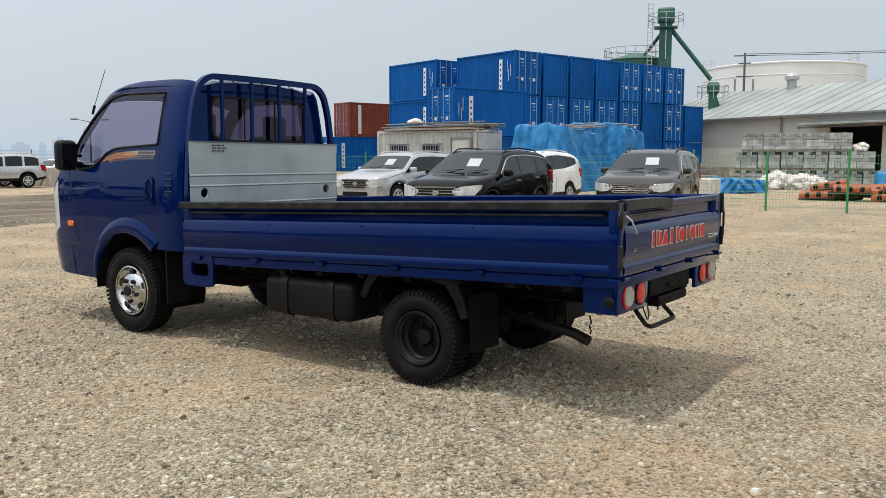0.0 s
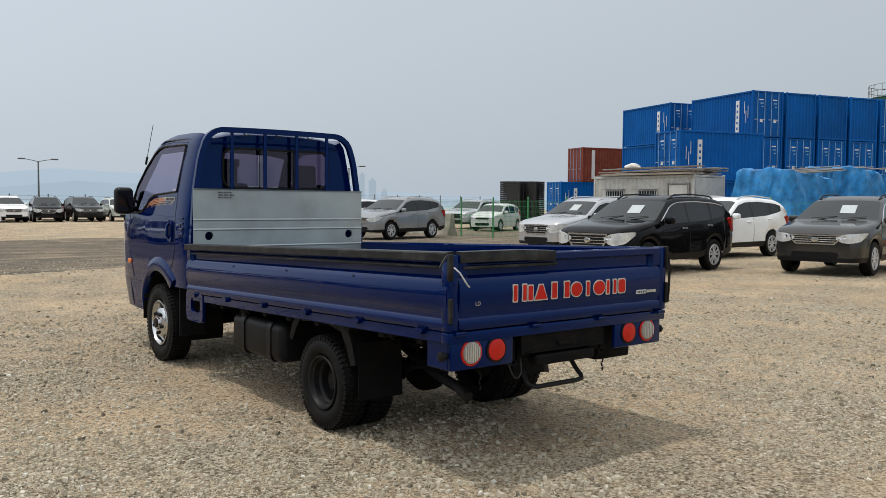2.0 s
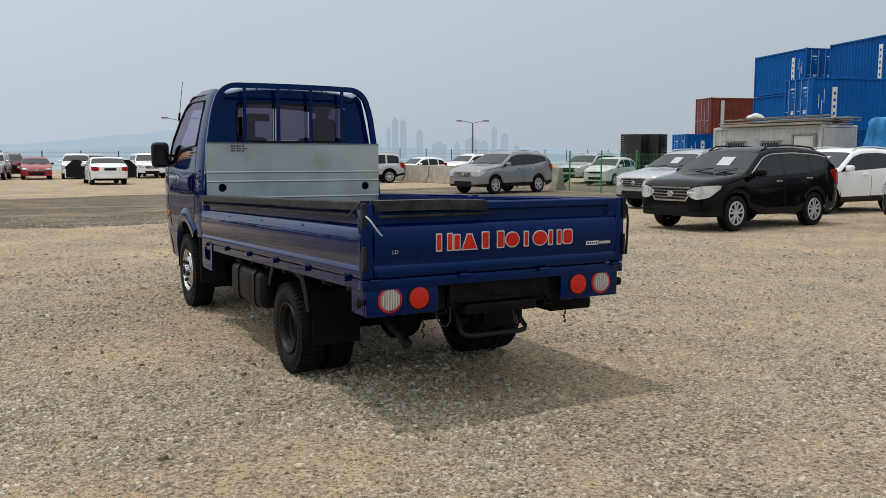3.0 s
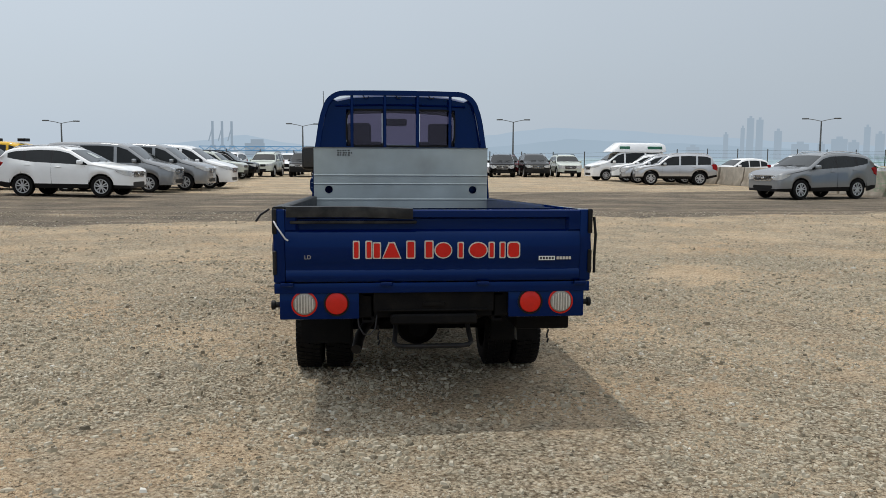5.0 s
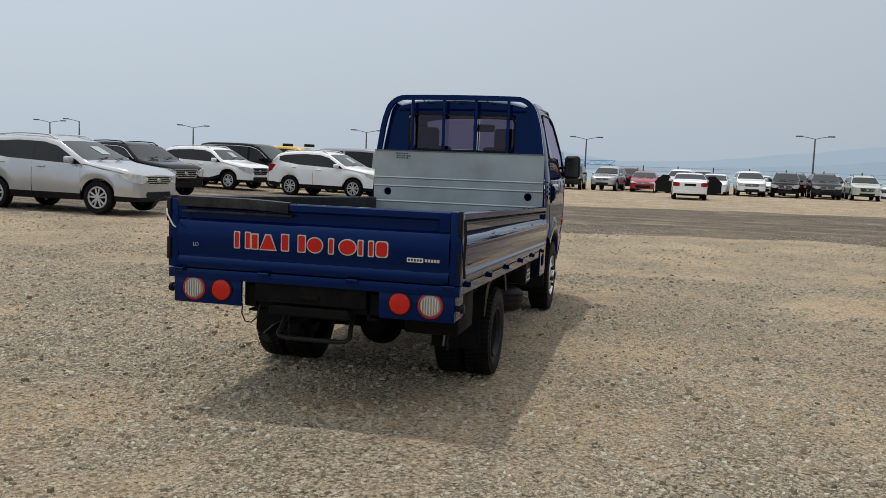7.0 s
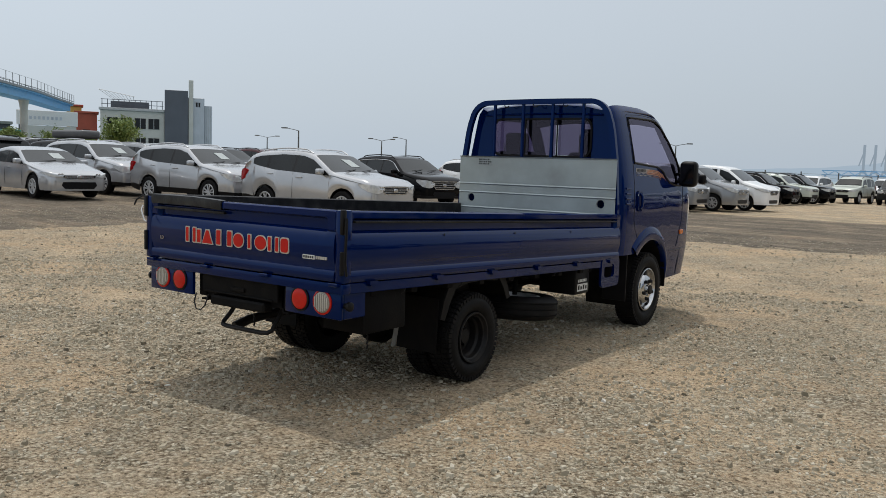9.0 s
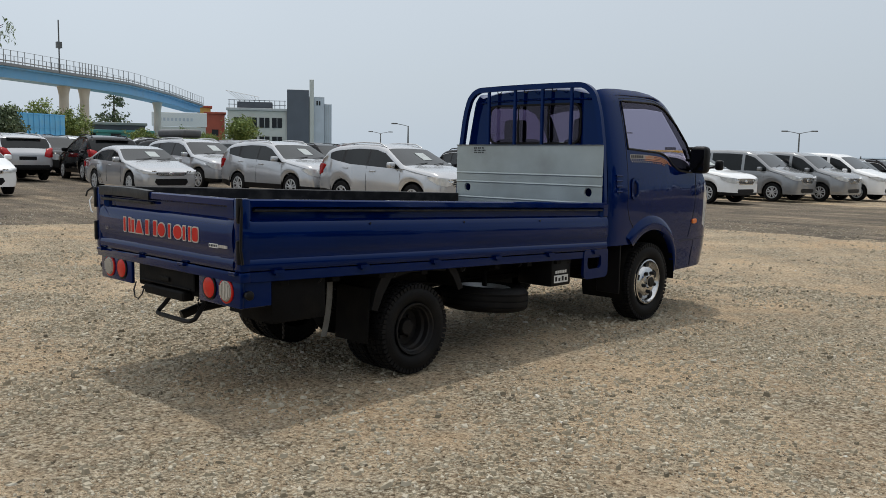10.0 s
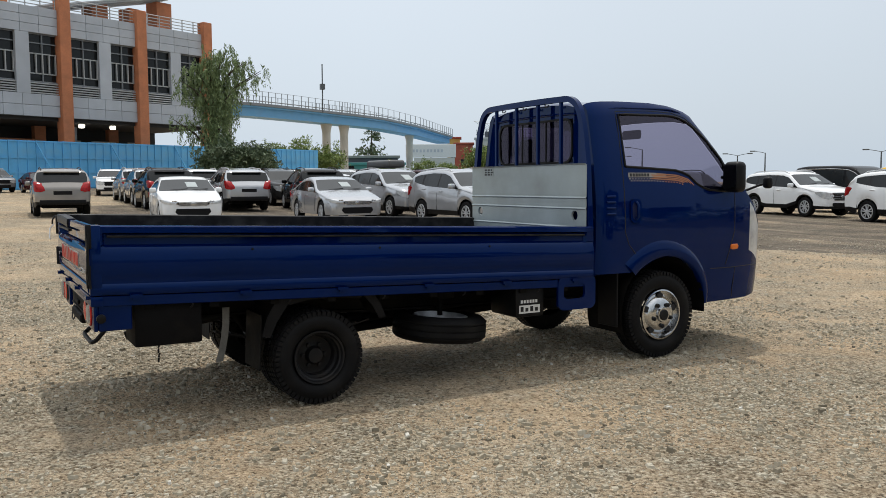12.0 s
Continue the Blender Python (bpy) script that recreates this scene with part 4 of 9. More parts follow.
topl = [bm.verts.new((-x, 3.602, z)) for x, z in cab_ring(3.60)[10:]]
bm.faces.new(gr[-1] + topr + topl[:-1][::-1])
part("rear_wall", bm, M_BLUE, cab, angle=30)
bm = bmesh.new()
ring_plate(bm, round_rect(-0.525, 0.525, 1.565, 1.925, 0.09), round_rect(-0.507, 0.507, 1.583, 1.907, 0.078), lambda a, b, d: Vector((a, 3.590 + d, b)), 0.016)
rear_seal = part("rear_window_seal", bm, M_PLASTIC, cab)
for x in (-0.17, 0.17):
    part("window_mullion", boxed(x - 0.006, x + 0.006, 3.592, 3.606, 1.575, 1.915, 0.003), M_PLASTIC, rear_seal)
for x0, x1 in ((-0.505, -0.182), (-0.158, 0.158), (0.182, 0.505)):
    part("pane", boxed(x0, x1, 3.597, 3.601, 1.585, 1.905), M_CAB_GLASS_LIGHT, rear_seal, "lightly tinted rear pane")
# a pressed lip over the rear window
bm = bmesh.new()
tube(bm, [(x, 3.600, 1.962 - 0.012 * (x / 0.6) ** 2) for x in np.linspace(-0.62, 0.62, 9)], 0.010, 8)
part("roof_lip", bm, M_BLUE, cab)


def on_side(side, y, z, off=0.001):
    return Vector((side * (cab_w(y, z) + off), y, z))


for side in (-1, 1):
    # window rubbers, shut lines and swage lines
    loop = [(3.88, win_low(3.88)), (3.88, win_top(3.88))] + [(y, win_top(y)) for y in np.linspace(3.95, 5.0, 16)] + [(y, win_low(y)) for y in np.linspace(5.0, 3.88, 16)]
    bm = bmesh.new()
    tube(bm, [on_side(side, y, z, 0.002) for y, z in loop], 0.010, 6)
    part("window_rubber", bm, M_PLASTIC, cab)
    for nm, line_pts, rad in (
        ("shut_line", [(3.855, 1.965), (3.85, 1.55), (3.86, 1.03), (3.90, 0.93), (4.02, 0.80)], 0.0045),
        ("shut_line", [(3.855, 1.965), (4.2, 1.982), (4.45, 1.975), (4.58, 1.94), (4.72, 1.84), (4.90, 1.66), (5.03, 1.48), (5.07, 1.33), (5.07, 1.0), (4.98, 0.72)], 0.0045),
        ("shut_line", [(4.80, 0.690), (5.05, 0.690), (5.30, 0.697), (5.42, 0.70)], 0.004),
        ("shut_line", [(5.10, 0.690), (5.09, 0.52), (5.10, 0.43)], 0.004),
    ):
        bm = bmesh.new()
        fine_pts = []
        for (ya, za), (yb, zb2) in zip(line_pts, line_pts[1:]):
            for k in range(5):
                fine_pts.append((ya + (yb - ya) * k / 5, za + (zb2 - za) * k / 5))
        fine_pts.append(line_pts[-1])
        tube(bm, [on_side(side, y, z, -0.0015) for y, z in fine_pts], rad, 6)
        part(nm, bm, M_INK, cab)
    # swollen wheel arch
    bm = bmesh.new()
    rows = []
    for a in range(-8, 142, 6):
        t = math.radians(a)
        ro = 0.60 if a > 100 else (0.60 - 0.09 * (100 - a) / 100)
        row = []
        for f, off in ((0, -0.03), (0, 0.012), (0.12, 0.022), (0.50, 0.021), (0.80, 0.012), (0.93, 0.003), (1.0, -0.004)):
            r = 0.455 + (ro - 0.455) * f
            y, z = 4.30 + r * math.cos(t), 0.36 + r * math.sin(t)
            z = max(z, 0.40)
            row.append(bm.verts.new(on_side(side, y, z, off)))
        rows.append(row)
    for r0, r1 in zip(rows, rows[1:]):
        for i in range(6):
            bm.faces.new((r0[i], r0[i + 1], r1[i + 1], r1[i]))
    bmesh.ops.recalc_face_normals(bm, faces=bm.faces[:])
    part("wheel_arch", bm, M_BLUE, cab, angle=60)
    # inner arch and mud flap
    bm = bmesh.new()
    sweep(bm, [(0.0, 0.0), (0.42, 0.0)], lambda a, b, c, side=side: Vector((side * (0.83 - b), 4.30 + 0.452 * math.cos(a), 0.37 + 0.452 * math.sin(a))), [math.radians(k) for k in range(-5, 200, 12)])
    part("inner_arch", bm, M_BLACK, cab)
    part("mud_flap", boxed(min(side * 0.60, side * 0.83), max(side * 0.60, side * 0.83), 3.80, 3.815, 0.28, 0.72, 0.004), M_PLASTIC, cab)
    # handle in its dished recess
    bm = bmesh.new()
    outer = round_rect(3.905, 4.015, 1.095, 1.285, 0.045)
    prism(bm, outer, lambda a, b, d, side=side: on_side(side, a, b, 0.001 + d), 0.004)
    handle = part("handle_recess", bm, M_BLUE_IN, cab)
    bm = bmesh.new()
    ring_plate(bm, outer, round_rect(3.922, 3.998, 1.118, 1.262, 0.036), lambda a, b, d, side=side: on_side(side, a, b, 0.002 + d), 0.010)
    part("handle_rim", bm, M_BLUE, handle)
    bm = bmesh.new()
    tube(bm, [on_side(side, 3.965, 1.125, 0.008), on_side(side, 3.972, 1.15, 0.026), on_side(side, 3.972, 1.235, 0.026), on_side(side, 3.965, 1.26, 0.008)], 0.013, 8)
    part("door_handle", bm, M_BLUE, handle)
    # vents behind the door
    for k in range(4):
        bm = bmesh.new()
        tube(bm, [on_side(side, 3.68, 1.17 + k * 0.045, 0.003), on_side(side, 3.76, 1.17 + k * 0.045, 0.004)], 0.009, 6)
        part("pillar_rib", bm, M_BLUE, cab)
    # decal below the window: a pale band with plain bars for its lettering, orange stripes fading forwards, a dotted foot
    def band(y0, y1, d0, d1, mt, off, n=14, nm="decal_stripe"):
        bm = bmesh.new()
        lo = [bm.verts.new(on_side(side, y0 + (y1 - y0) * q / n, min(win_low(y0 + (y1 - y0) * q / n), 1.522) - d1, off)) for q in range(n + 1)]
        hi = [bm.verts.new(on_side(side, y0 + (y1 - y0) * q / n, min(win_low(y0 + (y1 - y0) * q / n), 1.522) - d0, off)) for q in range(n + 1)]
        for q in range(n):
            bm.faces.new((lo[q], lo[q + 1], hi[q + 1], hi[q]))
        part(nm, bm, mt, cab)

    band(3.905, 4.30, 0.034, 0.070, M_DECAL_PALE, 0.0022)
    for k in range(4):
        band(4.20 - 0.02 * k, 4.60 - 0.035 * k, 0.036 + k * 0.013, 0.045 + k * 0.013, M_DECAL, 0.0028)
    for k in range(7):
        band(3.918 + k * 0.030, 3.940 + k * 0.030, 0.040, 0.064, M_INK, 0.0034, 1, "bar")
    for k in range(6):
        band(4.145 + k * 0.022, 4.160 + k * 0.022, 0.046, 0.058, M_DECAL, 0.0034, 1, "bar")
    for r_ in range(2):
        for k in range(19):
            band(3.912 + k * 0.030 + r_ * 0.015, 3.926 + k * 0.030 + r_ * 0.015, 0.077 + r_ * 0.016, 0.086 + r_ * 0.016, M_DECAL_PALE if k < 12 else M_DECAL, 0.0024, 1, "decal_dot")
    # amber side repeater
    bm = bmesh.new()
    prism(bm, round_rect(5.025, 5.115, 0.843, 0.889, 0.018), lambda a, b, d, side=side: on_side(side, a, b, d), 0.014, bevel=0.005)
    part("side_repeater", bm, M_AMBER, cab, "amber side repeater")
    # door mirror
    bm = bmesh.new()
    box(bm, min(side * 0.855, side * 1.025), max(side * 0.855, side * 1.025), 4.90, 5.02, 1.325, 1.580, 0.045, 4)
    mirror = part("door_mirror", bm, M_PLASTIC, cab, "black plastic door mirror", angle=60)
    part("mirror_glass", boxed(min(side * 0.872, side * 1.008), max(side * 0.872, side * 1.008), 4.896, 4.899, 1.355, 1.548), M_MIRROR, mirror)
    bm = bmesh.new()
    tube(bm, [(side * 0.80, 4.98, 1.38), (side * 0.84, 4.97, 1.375), (side * 0.88, 4.96, 1.40)], 0.020, 8)
    tube(bm, [(side * 0.79, 4.97, 1.45), (side * 0.84, 4.97, 1.45), (side * 0.88, 4.96, 1.44)], 0.014, 8)
    part("mirror_arm", bm, M_PLASTIC, mirror)
bm = bmesh.new()
tube(bm, [(0.70, 5.23, 1.30), (0.86, 5.34, 1.38), (0.93, 5.36, 1.40)], 0.010, 8)
box(bm, 0.90, 0.98, 5.33, 5.39, 1.355, 1.455, 0.025, 3)
part("corner_mirror", bm, M_PLASTIC, cab)
bm = bmesh.new()
tube(bm, [(-0.775, 4.80, 1.80), (-0.772, 4.77, 1.87)], 0.011, 8)
tube(bm, [(-0.772, 4.77, 1.87), (-0.772, 4.60, 2.16)], 0.003, 6)
part("aerial", bm, M_STEEL_DARK, cab, "thin whip aerial")
bm = bmesh.new()
for s0 in (-1, 1):
    tube(bm, [Vector((s0 * (cab_w(y, 1.98) - 0.004), y, win_top(y) + 0.055)) for y in np.linspace(3.70, 4.62, 12)], 0.008, 6)
part("roof_gutter", bm, M_BLUE, cab)

# inside the cab
lin_v, lin_f = [], []
lin_y = [3.63, 3.80, 4.10, 4.40, 4.60]
for y in lin_y:
    rg = cab_ring(y)[9:]
    row = [(x * 0.975, y, z - 0.018) for x, z in rg] + [(-x * 0.975, y, z - 0.018) for x, z in rg[:-1][::-1]]
    lin_v += row
n_l = len(row)
for i in range(len(lin_y) - 1):
    for k in range(n_l - 1):
        a = i * n_l + k
        lin_f.append((a, a + 1, a + n_l + 1, a + n_l))
mesh_part("roof_lining", sub_mesh("roof_lining", lin_v, lin_f), M_SEAT, cab, "dark cloth roof lining")
bm = bmesh.new()
box(bm, -0.78, 0.78, 4.92, 5.22, 1.02, 1.28, 0.06, 3)
part("dashboard", bm, M_PLASTIC, cab)
part("cab_floor", boxed(-0.80, 0.80, 3.62, 5.25, 0.82, 0.86), M_PLASTIC, cab)
for x in (-0.40, 0.40):
    bm = bmesh.new()
    box(bm, x - 0.25, x + 0.25, 4.00, 4.45, 1.05, 1.20, 0.04, 2)
    box(bm, x - 0.24, x + 0.24, 3.82, 3.95, 1.12, 1.62, 0.04, 2, m=pose(0, 0, 0))
    part("seat", bm, M_SEAT, cab)
    bm = bmesh.new()
    box(bm, x - 0.12, x + 0.12, 3.80, 3.89, 1.60, 1.80, 0.035, 3)
    part("headrest", bm, M_SEAT, cab)
bm = bmesh.new()
lathe(bm, [(0.205, -0.012), (0.215, 0.0), (0.205, 0.012), (0.192, 0.0)], (-0.38, 4.78, 1.40), (0, -0.62, 0.78), 24, closed=True)
box(bm, -0.56, -0.20, 4.765, 4.795, 1.385, 1.415, 0.01)
part("steering_wheel", bm, M_PLASTIC, cab)
part("cab_mirror", boxed(-0.12, 0.12, 4.66, 4.69, 1.80, 1.88, 0.02, 2), M_PLASTIC, cab)

# ---- wheels ----
def tyre_bm(r, wd, rim, blocks):
    """A tyre lying round the x axis, its outer face at x = 0."""
    bm = bmesh.new()
    prof = [(rim, -wd * 0.12), (rim + 0.012, -0.006), (rim + (r - rim) * 0.35, 0.006), (rim + (r - rim) * 0.7, 0.004), (r - 0.022, -0.010), (r - 0.006, -0.026)]
    for k in range(1, 4):
        a = -wd * k / 4
        prof += [(r - 0.001, a + 0.012), (r - 0.001, a + 0.005), (r - 0.010, a + 0.004), (r - 0.010, a - 0.004), (r - 0.001, a - 0.005)]
    prof += [(r - 0.006, -wd + 0.026), (r - 0.022, -wd + 0.010), (rim + (r - rim) * 0.6, -wd - 0.002), (rim + 0.01, -wd + 0.004), (rim, -wd * 0.88)]
    lathe(bm, [(p if p < r - 0.05 else p - 0.006 * (blocks > 0), a) for p, a in prof], (0, 0, 0), (1, 0, 0), 48)
    for k in range(blocks):
        t = 2 * math.pi * k / blocks
        step = 2 * math.pi * r / blocks
        for a0, a1, sh, fill in ((-0.058, -0.020, 0.0, 0.70), (-wd + 0.020, -wd + 0.058, 0.5, 0.70), (-wd * 0.5 - 0.022, -wd * 0.5 + 0.022, 0.25, 0.76)):
            m = Matrix.Rotation(t + sh * 2 * math.pi / blocks, 4, "X") @ Matrix.Translation((0, 0, r - 0.012))
            box(bm, a0, a1, -step * fill / 2, step * fill / 2, -0.006, 0.0110, m=m)
        # shoulder lugs reaching down the side wall
        m = Matrix.Rotation(t, 4, "X") @ Matrix.Translation((0, 0, r - 0.030))
        box(bm, -0.026, -0.0005, -step * 0.33, step * 0.33, -0.008, 0.022, m=m)
    return bm


def spin(bm, side):
    if side < 0:
        for v in bm.verts:
            v.co.x *= -1
        bmesh.ops.reverse_faces(bm, faces=bm.faces[:])
    return bm


def front_wheel(side):
    base = Matrix.Translation((side * 0.853, 4.245, 0.351))
    t = part("tyre", spin(tyre_bm(0.351, 0.195, 0.208, 60), side), M_RUBBER, truck, "worn black front tyre", angle=40)
    t.matrix_basis = base
    bm = bmesh.new()
    lathe(bm, [(0.206, -0.010), (0.203, 0.002), (0.192, 0.004), (0.186, -0.012), (0.165, -0.034), (0.150, -0.030), (0.135, -0.012), (0.120, 0.000), (0.085, 0.006), (0.060, 0.010), (0.056, 0.030), (0.0, 0.034)], (0, 0, 0), (1, 0, 0), 40)
    r = part("rim", spin(bm, side), M_CHROME, t, "chrome wheel cover", angle=30)
    for k in range(5):
        a = 2 * math.pi * k / 5 + 0.3
        bm = bmesh.new()
        lathe(bm, [(0.0, 0.0015), (0.026, 0.0005), (0.027, -0.012)], (-0.012, 0.150 * math.cos(a), 0.150 * math.sin(a)), (1, 0, 0), 12)
        for v in bm.verts:
            rad = math.hypot(v.co.y, v.co.z)
        part("rim_hole", spin(bm, side), M_INK, t)
        a += math.pi / 5
        bm = bmesh.new()
        lathe(bm, [(0.017, 0.0), (0.017, 0.020), (0.010, 0.026), (0, 0.026)], (0.004, 0.092 * math.cos(a), 0.092 * math.sin(a)), (1, 0, 0), 8)
        part("wheel_nut", spin(bm, side), M_STEEL_DARK, t)
    bm = bmesh.new()
    lathe(bm, [(0.045, 0.0), (0.045, 0.024), (0.038, 0.030), (0, 0.032)], (0.012, 0, 0), (1, 0, 0), 16)
    part("hub_cap", spin(bm, side), M_STEEL_DARK, t)


def rear_wheel(side, x, outer):
    base = Matrix.Translation((side * x, 1.335, 0.304))
    t = part("tyre", spin(tyre_bm(0.304, 0.178, 0.172, 54), side), M_RUBBER, truck, "worn black rear tyre", angle=40)
    t.matrix_basis = base
    bm = bmesh.new()
    lathe(bm, [(0.173, -0.008), (0.170, 0.002), (0.160, 0.000), (0.152, -0.020), (0.143, -0.026), (0.140, -0.060), (0.128, -0.075), (0.122, -0.120), (0.085, -0.124), (0.060, -0.115), (0.052, -0.085), (0.048, -0.075), (0.0, -0.072)], (0, 0, 0), (1, 0, 0), 36)
    part("rim", spin(bm, side), M_STEEL_DARK, t, "deep black steel rim", angle=30)
    if outer:
        for k in range(6):
            a = 2 * math.pi * k / 6
            bm = bmesh.new()
            lathe(bm, [(0.014, 0.0), (0.014, 0.022), (0, 0.024)], (-0.122, 0.075 * math.cos(a), 0.075 * math.sin(a)), (1, 0, 0), 6)
            part("wheel_nut", spin(bm, side), M_STEEL_DARK, t)


for side in (-1, 1):
    front_wheel(side)
    rear_wheel(side, 0.832, True)
    rear_wheel(side, 0.632, False)

# ---- chassis ----
for side in (-1, 1):
    bm = bmesh.new()
    sweep(bm, [(0.33, 0.0), (0.39, 0.0), (0.39, 0.012), (0.345, 0.012), (0.345, 0.148), (0.39, 0.148), (0.39, 0.16), (0.33, 0.16)],
          lambda s, a, b, side=side: Vector((side * a, s, b + curve_line([(0.05, 0.56), (1.0, 0.555), (1.9, 0.50), (5.2, 0.44)], s))), [0.05, 0.6, 1.0, 1.45, 1.9, 3.0, 4.0, 5.2], closed=True)
    part("chassis_rail", bm, M_BLACK, truck)
    # leaf spring, axle ends, shock absorber
    bm = bmesh.new()
    for k in range(4):
        ln = 0.55 - k * 0.10
        tube(bm, [(side * 0.36, 1.335 + ln * t, 0.36 - k * 0.013 + 0.09 * t * t) for t in (-1, -0.6, -0.2, 0.2, 0.6, 1)], 0, flat=(0.03, 0.005))
    part("leaf_spring", bm, M_STEEL_DARK, truck)
    bm = bmesh.new()
    tube(bm, [(side * 0.30, 1.20, 0.30), (side * 0.28, 1.02, 0.58)], 0.025, 10)
    part("shock_absorber", bm, M_BLACK, truck)
    # rear mudguard: a dark plate arched over both wheels, a paler flange along its outer edge, a flap behind
    prof = [(1.815, 0.53), (1.775, 0.62), (1.72, 0.705), (1.66, 0.745), (1.50, 0.760), (1.25, 0.760), (1.12, 0.740), (1.055, 0.68), (1.000, 0.58), (0.968, 0.47)]
    bm = bmesh.new()
    sweep(bm, [(0.46, 0.0), (0.80, 0.0), (0.80, 0.006), (0.46, 0.006)], lambda s, a, b, side=side: Vector((side * a, prof[s][0], prof[s][1] + b)), range(len(prof)), closed=True)
    guard_ = part("rear_mudguard", bm, M_BLACK, truck)
    bm = bmesh.new()
    wide = [0.050, 0.060, 0.075, 0.090, 0.09, 0.09, 0.095, 0.090, 0.075, 0.055]
    lead = [(y + (-1 if y > 1.4 else 1) * wide[k] * (0.9 if z < 0.73 else 0.3), z - wide[k] * (0.25 if z < 0.73 else 0.9)) for k, (y, z) in enumerate(prof)]
    prism(bm, prof + lead[::-1], lambda a, b, d, side=side: Vector((side * (0.800 + d), a, b)), 0.010)
    part("flange", bm, M_TANK, guard_)
    bm = bmesh.new()
    sweep(bm, [(0.47, 0.0), (0.79, 0.0), (0.79, 0.006), (0.47, 0.006)], lambda s, a, b, side=side: Vector((side * a, 0.972 - b - 0.05 * (0.55 - s), s)), [0.25, 0.34, 0.43, 0.52, 0.60], closed=True)
    part("rear_mud_flap", bm, M_BLACK, truck)
bm = bmesh.new()
tube(bm, [(-0.62, 1.335, 0.304), (0.62, 1.335, 0.304)], 0.045, 14)
part("rear_axle", bm, M_BLACK, truck)
bm = bmesh.new()
lathe(bm, [(0, -0.16), (0.07, -0.15), (0.13, -0.09), (0.155, 0), (0.13, 0.09), (0.07, 0.15), (0, 0.16)], (0.0, 1.33, 0.30), (0, 1, 0), 20)
part("differential", bm, M_BLACK, truck)
bm = bmesh.new()
tube(bm, [(0.0, 1.55, 0.30), (0.0, 3.6, 0.42)], 0.035, 12)
part("drive_shaft", bm, M_BLACK, truck)
bm = bmesh.new()
tube(bm, [(-0.62, 4.245, 0.345), (0.62, 4.245, 0.345)], 0.05, 12)
box(bm, -0.45, 0.45, 4.18, 4.36, 0.33, 0.42, 0.02)
part("front_axle", bm, M_BLACK, truck)
bm = bmesh.new()
box(bm, -0.30, 0.30, 3.55, 4.75, 0.36, 0.72, 0.06, 2)
box(bm, -0.42, 0.42, 4.60, 5.30, 0.40, 0.60, 0.04, 2)
part("engine_block", bm, M_BLACK, truck)
bm = bmesh.new()
tube(bm, [(-0.20, 3.4, 0.40), (-0.24, 2.4, 0.36), (-0.24, 1.75, 0.38), (-0.22, 1.50, 0.50), (-0.28, 1.20, 0.50), (-0.34, 0.85, 0.42), (-0.40, 0.58, 0.39), (-0.415, 0.46, 0.375), (-0.43, 0.35, 0.34)], 0.032, 12)
tube(bm, [(-0.24, 2.5, 0.36), (-0.24, 1.95, 0.36)], 0.085, 16)
part("exhaust_pipe", bm, M_STEEL_DARK, truck)
# tank with straps
bm = bmesh.new()
box(bm, -0.845, -0.50, 1.865, 2.69, 0.335, 0.605, 0.055, 4)
tank = part("fuel_tank", bm, M_TANK, truck, "satin black fuel tank with straps", angle=50)
for y in (2.05, 2.48):
    bm = bmesh.new()
    box(bm, -0.852, -0.495, y - 0.018, y + 0.018, 0.328, 0.612, 0.05, 3)
    part("tank_strap", bm, M_PLASTIC, tank)
bm = bmesh.new()
tube(bm, [(-0.80, 2.52, 0.60), (-0.815, 2.52, 0.64), (-0.83, 2.53, 0.65)], 0.028, 12)
part("filler_cap", bm, M_PLASTIC, tank)
# battery box with a maker's label as bars
bm = bmesh.new()
box(bm, 0.45, 0.795, 2.87, 3.13, 0.425, 0.655, 0.02, 2)
battery = part("battery_box", bm, M_PLASTIC, truck)
part("label", boxed(0.796, 0.798, 2.90, 3.085, 0.455, 0.515), M_WHITE_STICKER, battery, "white label with dark bars")
for k in range(4):
    part("bar", boxed(0.798, 0.7995, 2.912 + k * 0.043, 2.938 + k * 0.043, 0.468, 0.505 - 0.01 * (k % 2)), M_INK, battery)
for k in range(6):
    part("bar", boxed(0.796, 0.798, 2.915 + k * 0.026, 2.932 + k * 0.026, 0.530, 0.553), M_WHITE_STICKER, battery)
# spare wheel slung flat under the bed
sp = part("spare_tyre", tyre_bm(0.345, 0.175, 0.205, 0), M_RUBBER, truck, "spare tyre slung under the bed", angle=40)
sp.matrix_basis = Matrix.Translation((0.50, 2.40, 0.455)) @ Matrix.Rotation(radians(-90), 4, "Y") @ Matrix.Rotation(radians(4), 4, "Z")
bm = bmesh.new()
lathe(bm, [(0.206, -0.008), (0.19, 0.0), (0.18, -0.05), (0.12, -0.06), (0, -0.05)], (0, 0, 0), (1, 0, 0), 30)
part("rim", bm, M_ALLOY, sp)
bm = bmesh.new()
tube(bm, [(0.50, 2.40, 0.45), (0.50, 2.40, 0.72)], 0.02, 8)
box(bm, 0.44, 0.60, 2.33, 2.47, 0.58, 0.66, 0.01)
part("spare_carrier", bm, M_BLACK, truck)
# tool box behind the rear wheel
bm = bmesh.new()
box(bm, 0.50, 0.815, 0.215, 0.60, 0.475, 0.742, 0.012, 2)
part("tool_box", bm, M_BLACK, truck, "plain black tool box")
bm = bmesh.new()
sweep(bm, [(-0.022, 0.0), (0.022, 0.0), (0.022, 0.004), (-0.022, 0.004)], lambda s, a, b: Vector((0.60 + b, 0.80 + a - 0.12 * (0.62 - s) ** 2 * 4, s)), [0.30, 0.38, 0.46, 0.54, 0.64], closed=True)
